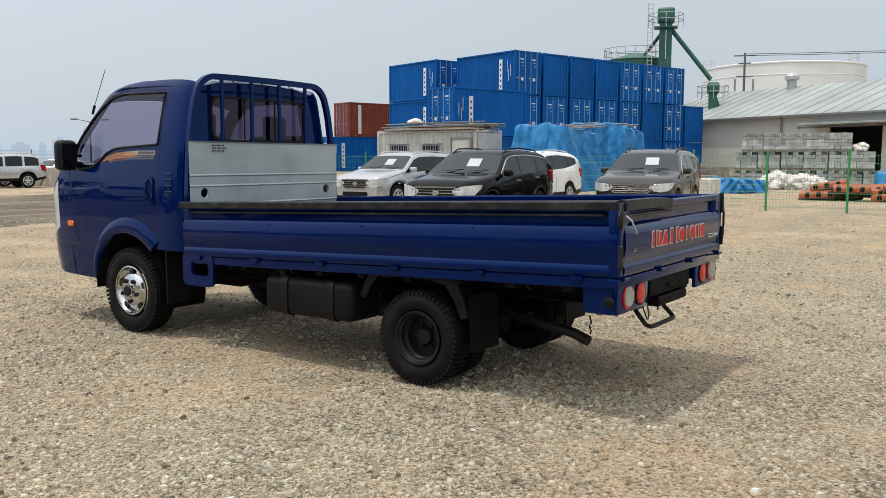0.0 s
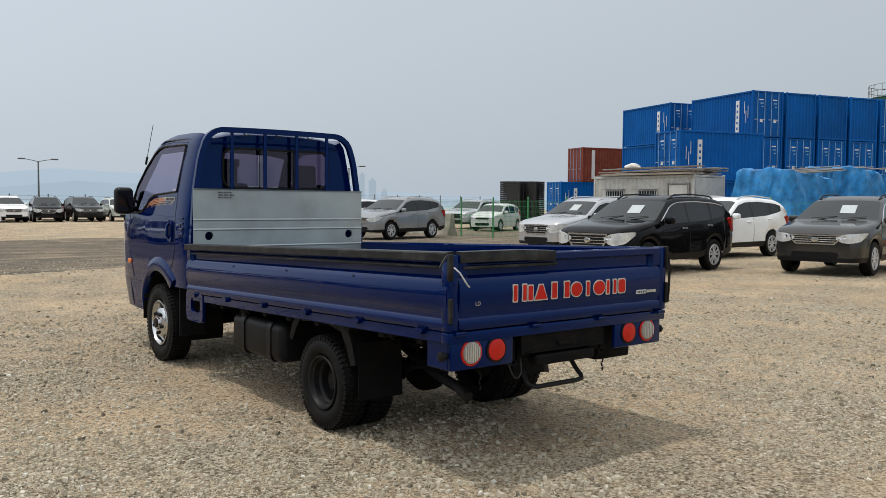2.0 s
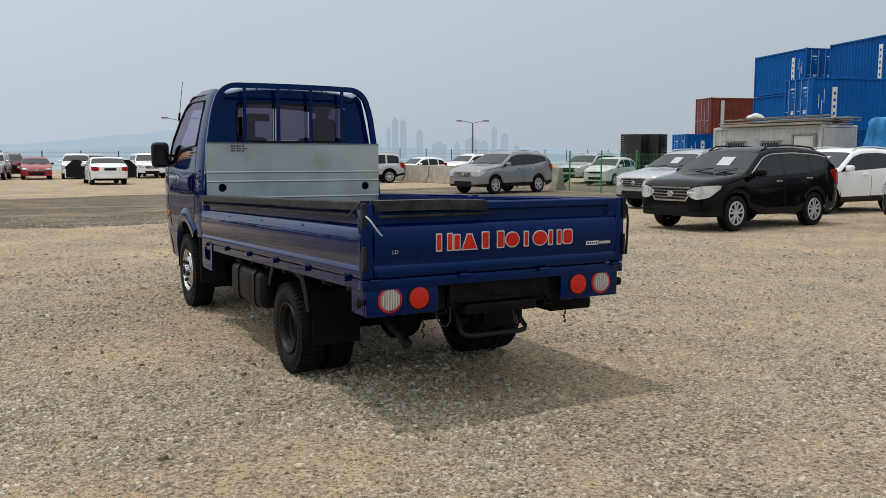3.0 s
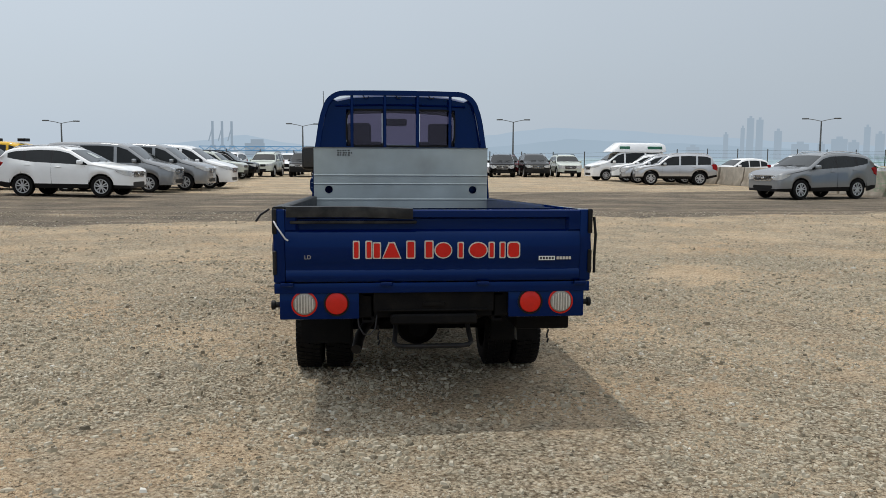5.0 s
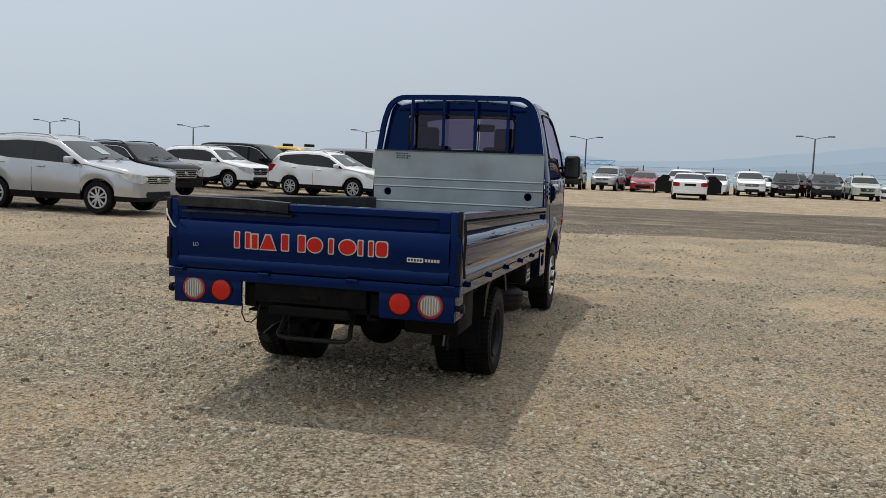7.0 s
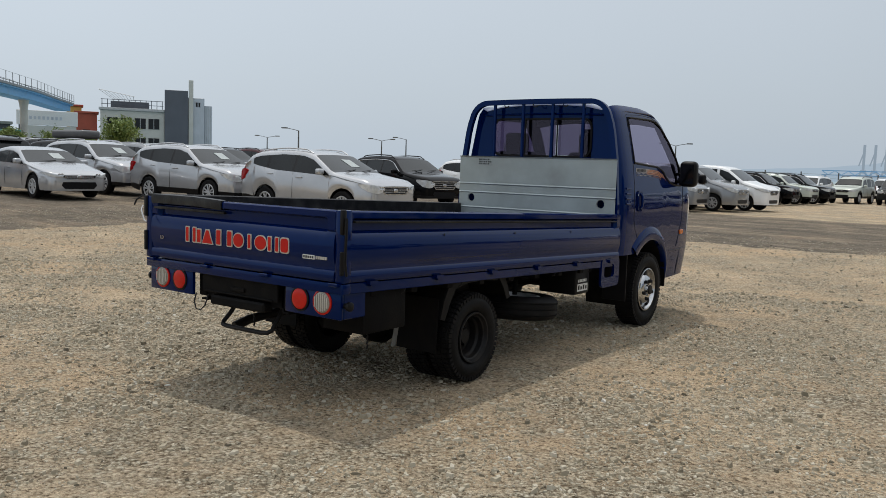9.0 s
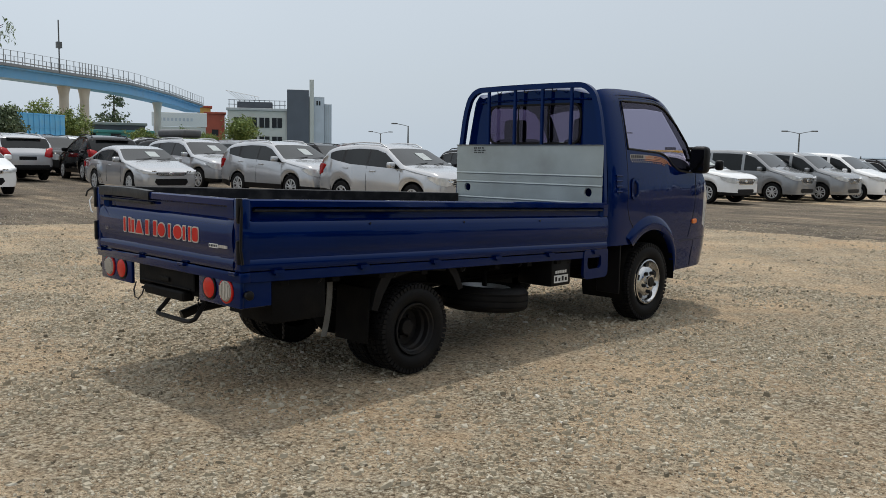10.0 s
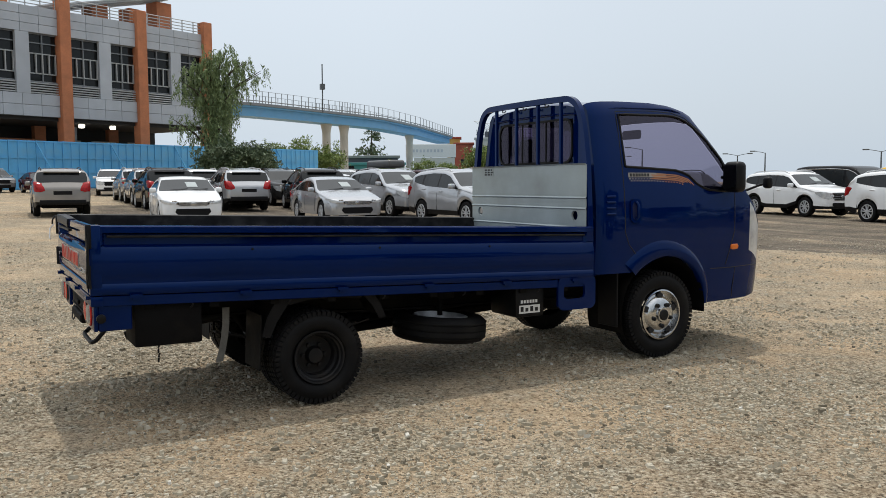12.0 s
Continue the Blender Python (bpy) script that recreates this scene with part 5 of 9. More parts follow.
part("hanging_strap", bm, M_PIPE_GREY, truck)

# loose lamp cable looping below the left board
bm = bmesh.new()
tube(bm, [(-0.42, 0.03, 0.60), (-0.415, 0.01, 0.55), (-0.39, 0.005, 0.505), (-0.355, 0.01, 0.500), (-0.325, 0.02, 0.53), (-0.315, 0.04, 0.60)], 0.0045, 6)
part("lamp_cable", bm, M_INK, truck)

# ---- parked cars ----
# Each kind: length, width, wheelbase, wheel radius, front overhang, sill height, belt line, roof line (from the nose backwards), tumblehome,
# screen (cowl, header), rear window (header, foot), pillars.
KINDS = {
    "suv": dict(L=4.55, W=1.84, wb=2.66, r=0.355, fo=0.89, sill=0.30, tum=0.80,
                top=[(0, 0.85), (0.05, 0.93), (0.22, 1.01), (0.65, 1.07), (1.12, 1.13), (1.85, 1.58), (2.15, 1.655), (2.9, 1.68), (3.7, 1.645), (4.05, 1.58), (4.36, 1.20), (4.51, 1.03), (4.55, 0.93)],
                belt=[(0, 0.80), (1.1, 1.04), (3.2, 1.13), (3.8, 1.20), (4.4, 1.34)], screen=(1.16, 1.82), rear=(4.07, 4.39), win=(1.30, 4.08), pillars=[(2.42, 2.50), (3.38, 3.47)], clad=True, rails=True, light=(0.60, 0.90), tail=(0.84, 1.20)),
    "round_suv": dict(L=4.68, W=1.89, wb=2.70, r=0.365, fo=0.93, sill=0.30, tum=0.78,
                top=[(0, 0.85), (0.06, 0.94), (0.28, 1.04), (0.75, 1.10), (1.20, 1.16), (2.05, 1.62), (2.4, 1.70), (3.1, 1.725), (3.9, 1.67), (4.22, 1.58), (4.52, 1.18), (4.63, 1.04), (4.68, 0.94)],
                belt=[(0, 0.85), (1.2, 1.07), (3.3, 1.18), (3.9, 1.27), (4.5, 1.40)], screen=(1.24, 2.02), rear=(4.24, 4.54), win=(1.38, 4.12), pillars=[(2.58, 2.66), (3.52, 3.62)], clad=False, rails=True, light=(0.67, 0.91), tail=(0.86, 1.18)),
    "sedan": dict(L=4.75, W=1.82, wb=2.76, r=0.33, fo=0.93, sill=0.24, tum=0.76,
                top=[(0, 0.66), (0.06, 0.73), (0.30, 0.81), (0.8, 0.90), (1.30, 0.99), (2.05, 1.36), (2.45, 1.44), (2.9, 1.45), (3.35, 1.39), (4.02, 1.10), (4.45, 1.04), (4.70, 1.00), (4.75, 0.92)],
                belt=[(0, 0.66), (1.3, 0.92), (3.6, 1.00), (4.7, 0.98)], screen=(1.32, 2.04), rear=(3.38, 4.00), win=(1.45, 3.80), pillars=[(2.60, 2.67), (3.44, 3.52)], clad=False, rails=False, light=(0.56, 0.74), tail=(0.72, 0.94)),
    "van": dict(L=5.12, W=1.92, wb=3.20, r=0.345, fo=0.90, sill=0.28, tum=0.86,
                top=[(0, 0.88), (0.05, 0.96), (0.22, 1.06), (0.60, 1.16), (0.98, 1.25), (1.72, 1.78), (2.05, 1.88), (2.8, 1.925), (4.3, 1.925), (4.82, 1.87), (5.0, 1.45), (5.08, 1.20), (5.12, 1.08)],
                belt=[(0, 0.85), (1.0, 1.12), (5.0, 1.16)], screen=(1.02, 1.70), rear=(4.84, 5.00), win=(1.18, 4.74), pillars=[(2.10, 2.22), (3.50, 3.60)], clad=False, rails=False, light=(0.70, 0.98), tail=(0.90, 1.30)),
    "old_suv": dict(L=4.35, W=1.78, wb=2.60, r=0.36, fo=0.82, sill=0.36, tum=0.84,
                top=[(0, 0.86), (0.05, 0.95), (0.20, 1.02), (0.7, 1.07), (1.15, 1.13), (1.72, 1.60), (2.0, 1.69), (2.8, 1.73), (3.7, 1.70), (4.02, 1.62), (4.22, 1.18), (4.31, 1.06), (4.35, 0.98)],
                belt=[(0, 0.86), (1.1, 1.05), (4.2, 1.12)], screen=(1.19, 1.70), rear=(4.04, 4.21), win=(1.32, 3.98), pillars=[(2.30, 2.40), (3.20, 3.30)], clad=True, rails=True, light=(0.72, 0.92), tail=(0.80, 1.15)),
    "hatch": dict(L=3.60, W=1.60, wb=2.38, r=0.29, fo=0.70, sill=0.24, tum=0.80,
                top=[(0, 0.72), (0.05, 0.80), (0.25, 0.91), (0.6, 0.97), (0.85, 1.02), (1.50, 1.40), (1.8, 1.47), (2.4, 1.49), (3.0, 1.44), (3.3, 1.34), (3.5, 1.00), (3.57, 0.92), (3.60, 0.82)],
                belt=[(0, 0.70), (0.9, 0.92), (3.4, 1.0)], screen=(0.88, 1.48), rear=(3.30, 3.48), win=(1.0, 3.25), pillars=[(1.95, 2.02), (2.72, 2.80)], clad=False, rails=False, light=(0.62, 0.84), tail=(0.78, 1.10)),
}
TYRE_BM = {}


def car_tyre(r):
    if r in TYRE_BM:
        return TYRE_BM[r]
    bm = bmesh.new()
    wd, rim = 0.22, r * 0.66
    lathe(bm, [(rim, -0.03), (rim + 0.02, 0.004), (r - 0.03, 0.006), (r - 0.008, -0.014), (r, -0.04), (r, -wd + 0.04), (r - 0.02, -wd), (rim, -wd + 0.02)], (0, 0, 0), (0, 1, 0), 28)
    t = bpy.data.meshes.new("tyre")
    bm.to_mesh(t)
    bm.free()
    bm = bmesh.new()
    lathe(bm, [(rim + 0.004, -0.012), (rim - 0.012, 0.002), (rim - 0.022, -0.006), (rim - 0.03, -0.06), (0.06, -0.07), (0, -0.07)], (0, 0, 0), (0, 1, 0), 28)
    d = bpy.data.meshes.new("rim_dish")
    bm.to_mesh(d)
    bm.free()
    bm = bmesh.new()
    for k in range(5):
        m = Matrix.Rotation(2 * math.pi * k / 5, 4, "Y")
        for sp in (-1, 1):
            m2 = m @ Matrix.Rotation(radians(14 * sp), 4, "Y")
            box(bm, -0.019, 0.019, -0.030, -0.004, 0.02, rim - 0.008, 0.005, m=m2)
    lathe(bm, [(0.055, -0.03), (0.055, -0.006), (0.04, 0.0), (0, 0.002)], (0, 0, 0), (0, 1, 0), 14)
    lathe(bm, [(rim + 0.006, -0.010), (rim - 0.006, 0.005), (rim - 0.026, 0.002), (rim - 0.030, -0.030)], (0, 0, 0), (0, 1, 0), 28)
    s = bpy.data.meshes.new("rim")
    bm.to_mesh(s)
    bm.free()
    for me, mt in ((t, M_RUBBER), (d, M_STEEL_DARK), (s, M_ALLOY)):
        for p in me.polygons:
            p.use_smooth = True
        me.set_sharp_from_angle(angle=radians(35))
        me.materials.append(mt)
    TYRE_BM[r] = (t, d, s)
    return TYRE_BM[r]


SHELLS = {}


def car_shell(kind):
    """The body's skin, parted into panels, lamps and panes; built once for each kind. The nose points to +x, wheel track centred on the origin."""
    if kind in SHELLS:
        return SHELLS[kind]
    k = KINDS[kind]
    L, hw, r, fo, wb = k["L"], k["W"] / 2, k["r"], k["fo"], k["wb"]
    wheels = (fo, fo + wb)
    us = {0.0, 0.02, 0.05, 0.10, 0.18, 0.28, 0.40, L - 0.30, L - 0.18, L - 0.09, L - 0.04, L}
    us |= {u for u, _ in k["top"]} | set(k["screen"]) | set(k["rear"]) | set(k["win"])
    for a, b in k["pillars"]:
        us |= {a, b}
    for c in wheels:
        us |= {c + (r + 0.065) * math.cos(math.radians(q)) for q in range(0, 181, 15)}
    us = sorted(us)
    us = [u for i, u in enumerate(us) if i == 0 or u - us[i - 1] > 0.012]

    def low(u):
        z = k["sill"]
        z = max(z, k["sill"] + 0.12 * max(0, (u - (L - 0.5)) / 0.5))
        for c in wheels:
            d = abs(u - c)
            if d < r + 0.065:
                z = max(z, r + math.sqrt((r + 0.065) ** 2 - d * d))
        return z

    def top(u):
        # the keyed line, softened a little
        return sum(curve_line(k["top"], min(L, max(0, u + d))) * w for d, w in ((-0.12, 0.10), (-0.06, 0.23), (0, 0.34), (0.06, 0.23), (0.12, 0.10)))

    def plan(u):
        f = curve_line([(0, 0.70), (0.02, 0.77), (0.06, 0.85), (0.15, 0.915), (0.35, 0.96), (0.9, 0.995), (1.5, 1.0)], u)
        return f * curve_line([(0, 0.80), (0.03, 0.87), (0.09, 0.93), (0.25, 0.965), (0.8, 0.995), (1.4, 1.0)], L - u)

    verts, faces = [], collections.defaultdict(list)
    rings = []
    for u in us:
        t, lo = top(u), low(u)
        zb = min(curve_line(k["belt"], u), t - 0.07)
        zb = max(zb, lo + 0.05) if lo + 0.05 < t - 0.05 else t - 0.06
        zt = max(t - 0.14, zb + 0.02)
        cabin = min(1.0, max(0.0, (zt - zb) / 0.42))
        w = hw * plan(u)
        wt = w * (1 - (1 - k["tum"]) * cabin)
        bulge = 0.018 if any(abs(u - c) < r + 0.12 for c in wheels) else 0.0
        pts = [(w * 0.955 + bulge, lo), (w * 0.985 + bulge, lo + 0.18 * (zb - lo)), (w * 1.0 + bulge, lo + 0.42 * (zb - lo)), (w * 0.992 + bulge * 0.6, lo + 0.70 * (zb - lo)), (w * 0.978, lo + 0.88 * (zb - lo)), (w * 0.955, zb)]
        pts += [(w * 0.955 + (wt - w * 0.955) * 0.5, zb + (zt - zb) * 0.52), (wt, zt)]
        pts += [(wt - 0.02, zt + 0.45 * (t - zt)), (wt - 0.075, zt + 0.80 * (t - zt)), (wt * 0.72, t - 0.008), (wt * 0.36, t), (0.0, t + 0.004)]
        rings.append(pts)
    n = len(rings[0])
    x_of = lambda u: fo + wb / 2 - u
    for u, pts in zip(us, rings):
        verts += [(x_of(u), y, z) for y, z in pts]
        verts += [(x_of(u), -y, z) for y, z in pts]
    for i in range(len(us) - 1):
        um = (us[i] + us[i + 1]) / 2
        for s in (0, 1):
            for q in range(n - 1):
                a, b = (i * 2 + s) * n + q, ((i + 1) * 2 + s) * n + q
                f = (a, a + 1, b + 1, b) if s == 0 else (a, b, b + 1, a + 1)
                zm = sum(verts[v][2] for v in f) / 4
                key = "body"
                pil = kind in ("van", "old_suv", "hatch") and any(p0 < um < p1 for p0, p1 in k["pillars"])
                if 5 <= q <= 6 and k["win"][0] < um < k["win"][1] and not pil:
                    key = "side_glass_" + "lr"[s]
                    for pi, (p0, p1) in enumerate(k["pillars"]):
                        if p0 - 0.01 < um < p1 + 0.01:
                            key = "pillar_" + "lr"[s] + str(pi)
                elif q >= 9 and k["screen"][0] < um < k["screen"][1]:
                    key = "screen"
                elif q >= 9 and k["rear"][0] < um < k["rear"][1]:
                    key = "rear_glass"
                elif q == 0 and (k["clad"] or (kind != "sedan" and zm < 0.50)):
                    key = "clad"
                faces[key].append(f)
    for end, idx in ((0, 0), (1, len(us) - 1)):
        for q in range(n - 1):
            a, b = idx * 2 * n + q, (idx * 2 + 1) * n + q
            f = (a, b, b + 1, a + 1) if end == 0 else (a, a + 1, b + 1, b)
            faces["clad" if q == 0 else "body"].append(f)
    # dark inside, so that nothing shows through the arches
    meshes = {key: sub_mesh(key, verts, fs) for key, fs in faces.items()}
    for me in meshes.values():
        for p in me.polygons:
            p.use_smooth = True
        me.set_sharp_from_angle(angle=radians(48))
    SHELLS[kind] = (meshes, top, low, plan)
    return SHELLS[kind]


CAR_BASE = {}
PART_OF = {"side_glass_l": ("side_window", M_CAR_GLASS), "side_glass_r": ("side_window", M_CAR_GLASS), "screen": ("windscreen", M_CAR_SCREEN), "rear_glass": ("rear_window", M_CAR_GLASS),
           "clad": ("lower_trim", M_PLASTIC), "pillar_l0": ("door_pillar", M_INK), "pillar_l1": ("door_pillar", M_INK), "pillar_r0": ("door_pillar", M_INK), "pillar_r1": ("door_pillar", M_INK)}


LITE = ("western rows", "second row by the sea", "cars before the hoarding", "cars beyond the barriers")


def wrap_lamp(k, top, plan, side, front, x_of):
    """A lamp that bends round a corner of the body."""
    L, hw = k["L"], k["W"] / 2
    z0, z1 = k["light"] if front else k["tail"]
    z0 += (0.10 if k["rails"] else 0.30) * (z1 - z0) if front else 0.0
    bm = bmesh.new()
    us = np.linspace(0.0, 1.3, 120)
    heights = [top(u if front else L - u) for u in us]
    back, inner = (0.40, 0.62) if front else (0.26, 0.74)
    low_edge = [(0, 0.42), (0.18, 0.10), (0.45, 0.0), (0.70, 0.22), (1, 0.80)] if front else [(0, 0.12), (0.3, 0.0), (0.7, 0.05), (1, 0.25)]
    high_edge = [(0, 0.62), (0.25, 0.86), (0.60, 1.0), (0.85, 1.04), (1, 1.0)] if front else [(0, 0.85), (0.3, 1.0), (0.8, 1.0), (1, 0.9)]
    cols = []
    for f in np.linspace(0, 1, 11):
        a, b = curve_line(low_edge, f), curve_line(high_edge, f)
        line = []
        for q in range(5):
            z = z0 + (z1 - z0) * (a + (b - a) * q / 4)
            e = float(np.interp(z, heights, us))
            u = e - 0.012 + back * max(0.0, (f - 0.42) / 0.58) ** 1.4
            fy = min(1.0, inner + (1 - inner) * f / 0.42)
            uu = max(0.0, u)
            line.append(Vector((x_of(u if front else L - u), side * (hw * plan(uu if front else L - uu) * fy + 0.014), z)))
        cols.append([bm.verts.new(p) for p in line])
    for r0, r1 in zip(cols, cols[1:]):
        for k_ in range(4):
            bm.faces.new((r0[k_], r0[k_ + 1], r1[k_ + 1], r1[k_]))
    bmesh.ops.recalc_face_normals(bm, faces=bm.faces[:])
    g = bmesh.ops.extrude_face_region(bm, geom=bm.faces[:])
    for v in [q for q in g["geom"] if isinstance(q, bmesh.types.BMVert)]:
        v.co.x *= 0.985
        v.co.y *= 0.97
    bmesh.ops.recalc_face_normals(bm, faces=bm.faces[:])
    return bm


def car(kind, colour, label, x, y, heading, name="car", category="car", group="", paper=True):
    """A parked car standing on the yard, its nose towards heading (degrees, from east, turning north)."""
    k = KINDS[kind]
    L, hw, r, fo, wb = k["L"], k["W"] / 2, k["r"], k["fo"], k["wb"]
    m = pose(x, y, ground_z(x, y), 0, 0, heading)
    lite = group in LITE
    key = (kind, colour, name, paper, lite)
    if key in CAR_BASE:
        ob = copy_thing(CAR_BASE[key], m)
        return tagged(ob, label, category, group)
    root = thing(name, label, category, m, group)
    CAR_BASE[key] = root
    meshes, top, low, plan = car_shell(kind)
    x_of = lambda u: fo + wb / 2 - u
    for mk, me in meshes.items():
        nm, mt = PART_OF.get(mk, ("body", PAINT[colour]))
        me2 = me.copy()
        if mk == "clad" and not k["clad"]:
            mt = PAINT[colour] if kind in ("sedan", "hatch", "van") else M_PLASTIC
        me2.materials.append(mt)
        ob = new(nm, me2)
        ob.parent = root
    # inner shell that darkens the wheel wells and the underside
    bm = bmesh.new()
    box(bm, -wb / 2 - 0.55, wb / 2 + 0.55, -hw * 0.72, hw * 0.72, k["sill"] - 0.02, k["sill"] + 0.36, 0.05)
    part("underbody", bm, M_BLACK, root)
    t, d, s = car_tyre(r)
    for wx in (wb / 2, -wb / 2):
        for sd in (1, -1):
            mm = Matrix.Translation((wx, sd * (hw - 0.015), r)) @ (Matrix.Identity(4) if sd > 0 else Matrix.Rotation(math.pi, 4, "Z"))
            ty = shared("tyre", t, root, mm)
            if not lite:
                shared("rim_dish", d, ty)
            shared("rim", s, ty)
    for sd in (-1, 1):
        part("headlight", wrap_lamp(k, top, plan, sd, True, x_of), M_HEADLIGHT, root, angle=60)
        part("tail_light", wrap_lamp(k, top, plan, sd, False, x_of), M_TAIL, root, angle=60)
    # grille, bumper mouth, fog lamps, plate
    zl = k["light"]
    gw = hw * (0.50 if kind != "van" else 0.46)
    g0, g1 = zl[0] + 0.01, min(zl[1] - 0.02, top(0) - 0.025)
    face = lambda a, b, d: Vector((x_of(0.04) + d, a, b))
    shield = [(-gw * 0.80, g0), (gw * 0.80, g0), (gw, g0 + 0.45 * (g1 - g0)), (gw * 1.02, g1), (-gw * 1.02, g1), (-gw, g0 + 0.45 * (g1 - g0))]
    bm = bmesh.new()
    prism(bm, shield, face, 0.046)
    gr_ob = part("grille", bm, M_PLASTIC, root)
    if not lite:
        bm = bmesh.new()
        ring_plate(bm, [(a * 1.05, (g0 + g1) / 2 + (b - (g0 + g1) / 2) * 1.14) for a, b in shield], [(a * 0.98, (g0 + g1) / 2 + (b - (g0 + g1) / 2) * 0.88) for a, b in shield], face, 0.054)
        part("grille_frame", bm, M_CHROME, gr_ob)
        for q in range(3):
            z = g0 + (q + 1) * (g1 - g0) / 4
            part("grille_bar", boxed(x_of(0.0), x_of(-0.010), -gw * 0.90, gw * 0.90, z - 0.008, z + 0.008, 0.003), M_CHROME, gr_ob)
        bm = bmesh.new()
        lathe(bm, [(0.0, 0.030), (0.05, 0.026), (0.058, 0.012)], (x_of(0), 0, (g0 + g1) / 2), (1, 0, 0), 14)
        for v in bm.verts:
            v.co.y *= 1.35
        part("badge", bm, M_CHROME, gr_ob)
        # reflectors behind the lamp glass
        us_, hs_ = np.linspace(0.0, 1.3, 120), [top(u) for u in np.linspace(0.0, 1.3, 120)]
        zr = zl[0] + 0.64 * (zl[1] - zl[0])
        er = float(np.interp(zr, hs_, us_))
        for sd in (-1, 1):
            for fy, rr in ((0.78, 0.042), (0.90, 0.036)):
                bm = bmesh.new()
                lathe(bm, [(rr, 0.0), (rr, 0.010), (rr * 0.8, 0.006), (rr * 0.45, 0.002), (0, 0.004)], (x_of(er - 0.010), sd * hw * plan(er) * fy, zr), (1, sd * 0.2, 0.1), 14)
                part("lamp_reflector", bm, M_CHROME, root)
    mw, m0, m1 = (0.56, 0.05, 0.24) if kind == "sedan" else (0.52, 0.06, 0.21)
    mouth = [(-hw * mw * 0.82, k["sill"] + m0), (hw * mw * 0.82, k["sill"] + m0), (hw * mw, k["sill"] + m0 + 0.5 * (m1 - m0)), (hw * mw * 0.92, k["sill"] + m1), (-hw * mw * 0.92, k["sill"] + m1), (-hw * mw, k["sill"] + m0 + 0.5 * (m1 - m0))]
    bm = bmesh.new()
    prism(bm, mouth, face, 0.047)
    part("bumper_mouth", bm, M_PLASTIC, root)
    for sd in () if lite else (-1, 1):
        bm = bmesh.new()
        lathe(bm, [(0.055, 0), (0.050, 0.018), (0.03, 0.022), (0, 0.023)], (x_of(0.115), sd * hw * 0.76, k["sill"] + 0.17), (1, sd * 0.25, 0), 14)
        part("fog_lamp", bm, M_HEADLIGHT, root)
    part("rear_plate_recess", boxed(x_of(L + 0.004), x_of(L - 0.03), -0.30, 0.30, 0.74, 0.88, 0.01), M_PLASTIC, root)
    part("rear_bumper_trim", boxed(x_of(L + 0.012), x_of(L - 0.25), -hw * 0.80, hw * 0.80, k["sill"] + 0.10, k["sill"] + 0.28, 0.03, 2), M_PLASTIC if k["clad"] or kind == "round_suv" else PAINT[colour], root)
    # door mirrors, handles, shut lines
    um = k["win"][0] + 0.22
    zbm = curve_line(k["belt"], um)
    for sd in (-1, 1):
        bm = bmesh.new()
        box(bm, x_of(um) - 0.07, x_of(um) + 0.09, min(sd * (hw * 0.97), sd * (hw + 0.17)), max(sd * (hw * 0.97), sd * (hw + 0.17)), zbm + 0.01, zbm + 0.16, 0.045, 3)
        part("door_mirror", bm, PAINT[colour], root, angle=60)
        us = [k["win"][0] + 0.08, (k["pillars"][0][0] + k["pillars"][0][1]) / 2, (k["pillars"][1][0] + k["pillars"][1][1]) / 2 + 0.10]
        for q, u in enumerate(() if lite else us):
            bm = bmesh.new()
            zt0, zb0 = curve_line(k["belt"], u) - 0.02, low(u) + 0.02
            lo2 = max(k["sill"] + 0.10, zb0)
            pts = []
            for f in np.linspace(0, 1, 7):
                z = lo2 + (zt0 - lo2) * f
                wy = hw * plan(u) * curve_line([(0, 0.985), (0.42, 1.0), (0.7, 0.992), (1.0, 0.955)], (z - low(u)) / max(0.1, curve_line(k["belt"], u) - low(u)))
                pts.append((x_of(u), sd * (wy + 0.0015), z))
            tube(bm, pts, 0.005, 5)
            part("shut_line", bm, M_INK, root)
        for u in () if lite else (us[1] - 0.24, us[2] - 0.24):
            bm = bmesh.new()
            z = curve_line(k["belt"], u) - 0.12
            box(bm, x_of(u) - 0.10, x_of(u) + 0.10, min(sd * (hw * 0.975), sd * (hw + 0.022)), max(sd * (hw * 0.975), sd * (hw + 0.022)), z - 0.016, z + 0.016, 0.012, 2)
            part("door_handle", bm, M_CHROME if colour in ("black", "dark_grey") else PAINT[colour], root)
        if colour in ("black", "warm_grey") and not lite:
            bm = bmesh.new()
            pts = []
            for u in np.linspace(k["win"][0] + 0.03, k["win"][1] - 0.10, 24):
                t_ = top(u)
                zb_ = min(curve_line(k["belt"], u), t_ - 0.07)
                zt_ = max(t_ - 0.14, zb_ + 0.02)
                w_ = hw * plan(u) * (1 - (1 - k["tum"]) * min(1.0, max(0.0, (zt_ - zb_) / 0.42)))
                pts.append((x_of(u), sd * (w_ + 0.006), zt_ + 0.004))
            tube(bm, pts, 0.013, 6)
            part("window_trim", bm, M_CHROME, root, "bright trim over the side windows")
        if k["rails"]:
            bm = bmesh.new()
            u0, u1 = k["screen"][1] + 0.15, k["rear"][0] - 0.12
            pts = []
            for q, u in enumerate(np.linspace(u0, u1, 10)):
                lift = 0.055 if 0 < q < 9 else 0.005
                pts.append((x_of(u), sd * (hw * k["tum"] - 0.10), top(u) - 0.03 + lift))
            tube(bm, pts, 0.018, 8)
            part("roof_rail", bm, M_ALLOY if colour in ("silver", "white", "grey") else M_PLASTIC, root)
    # wipers on the screen, papers behind it
    uc, uh = k["screen"]
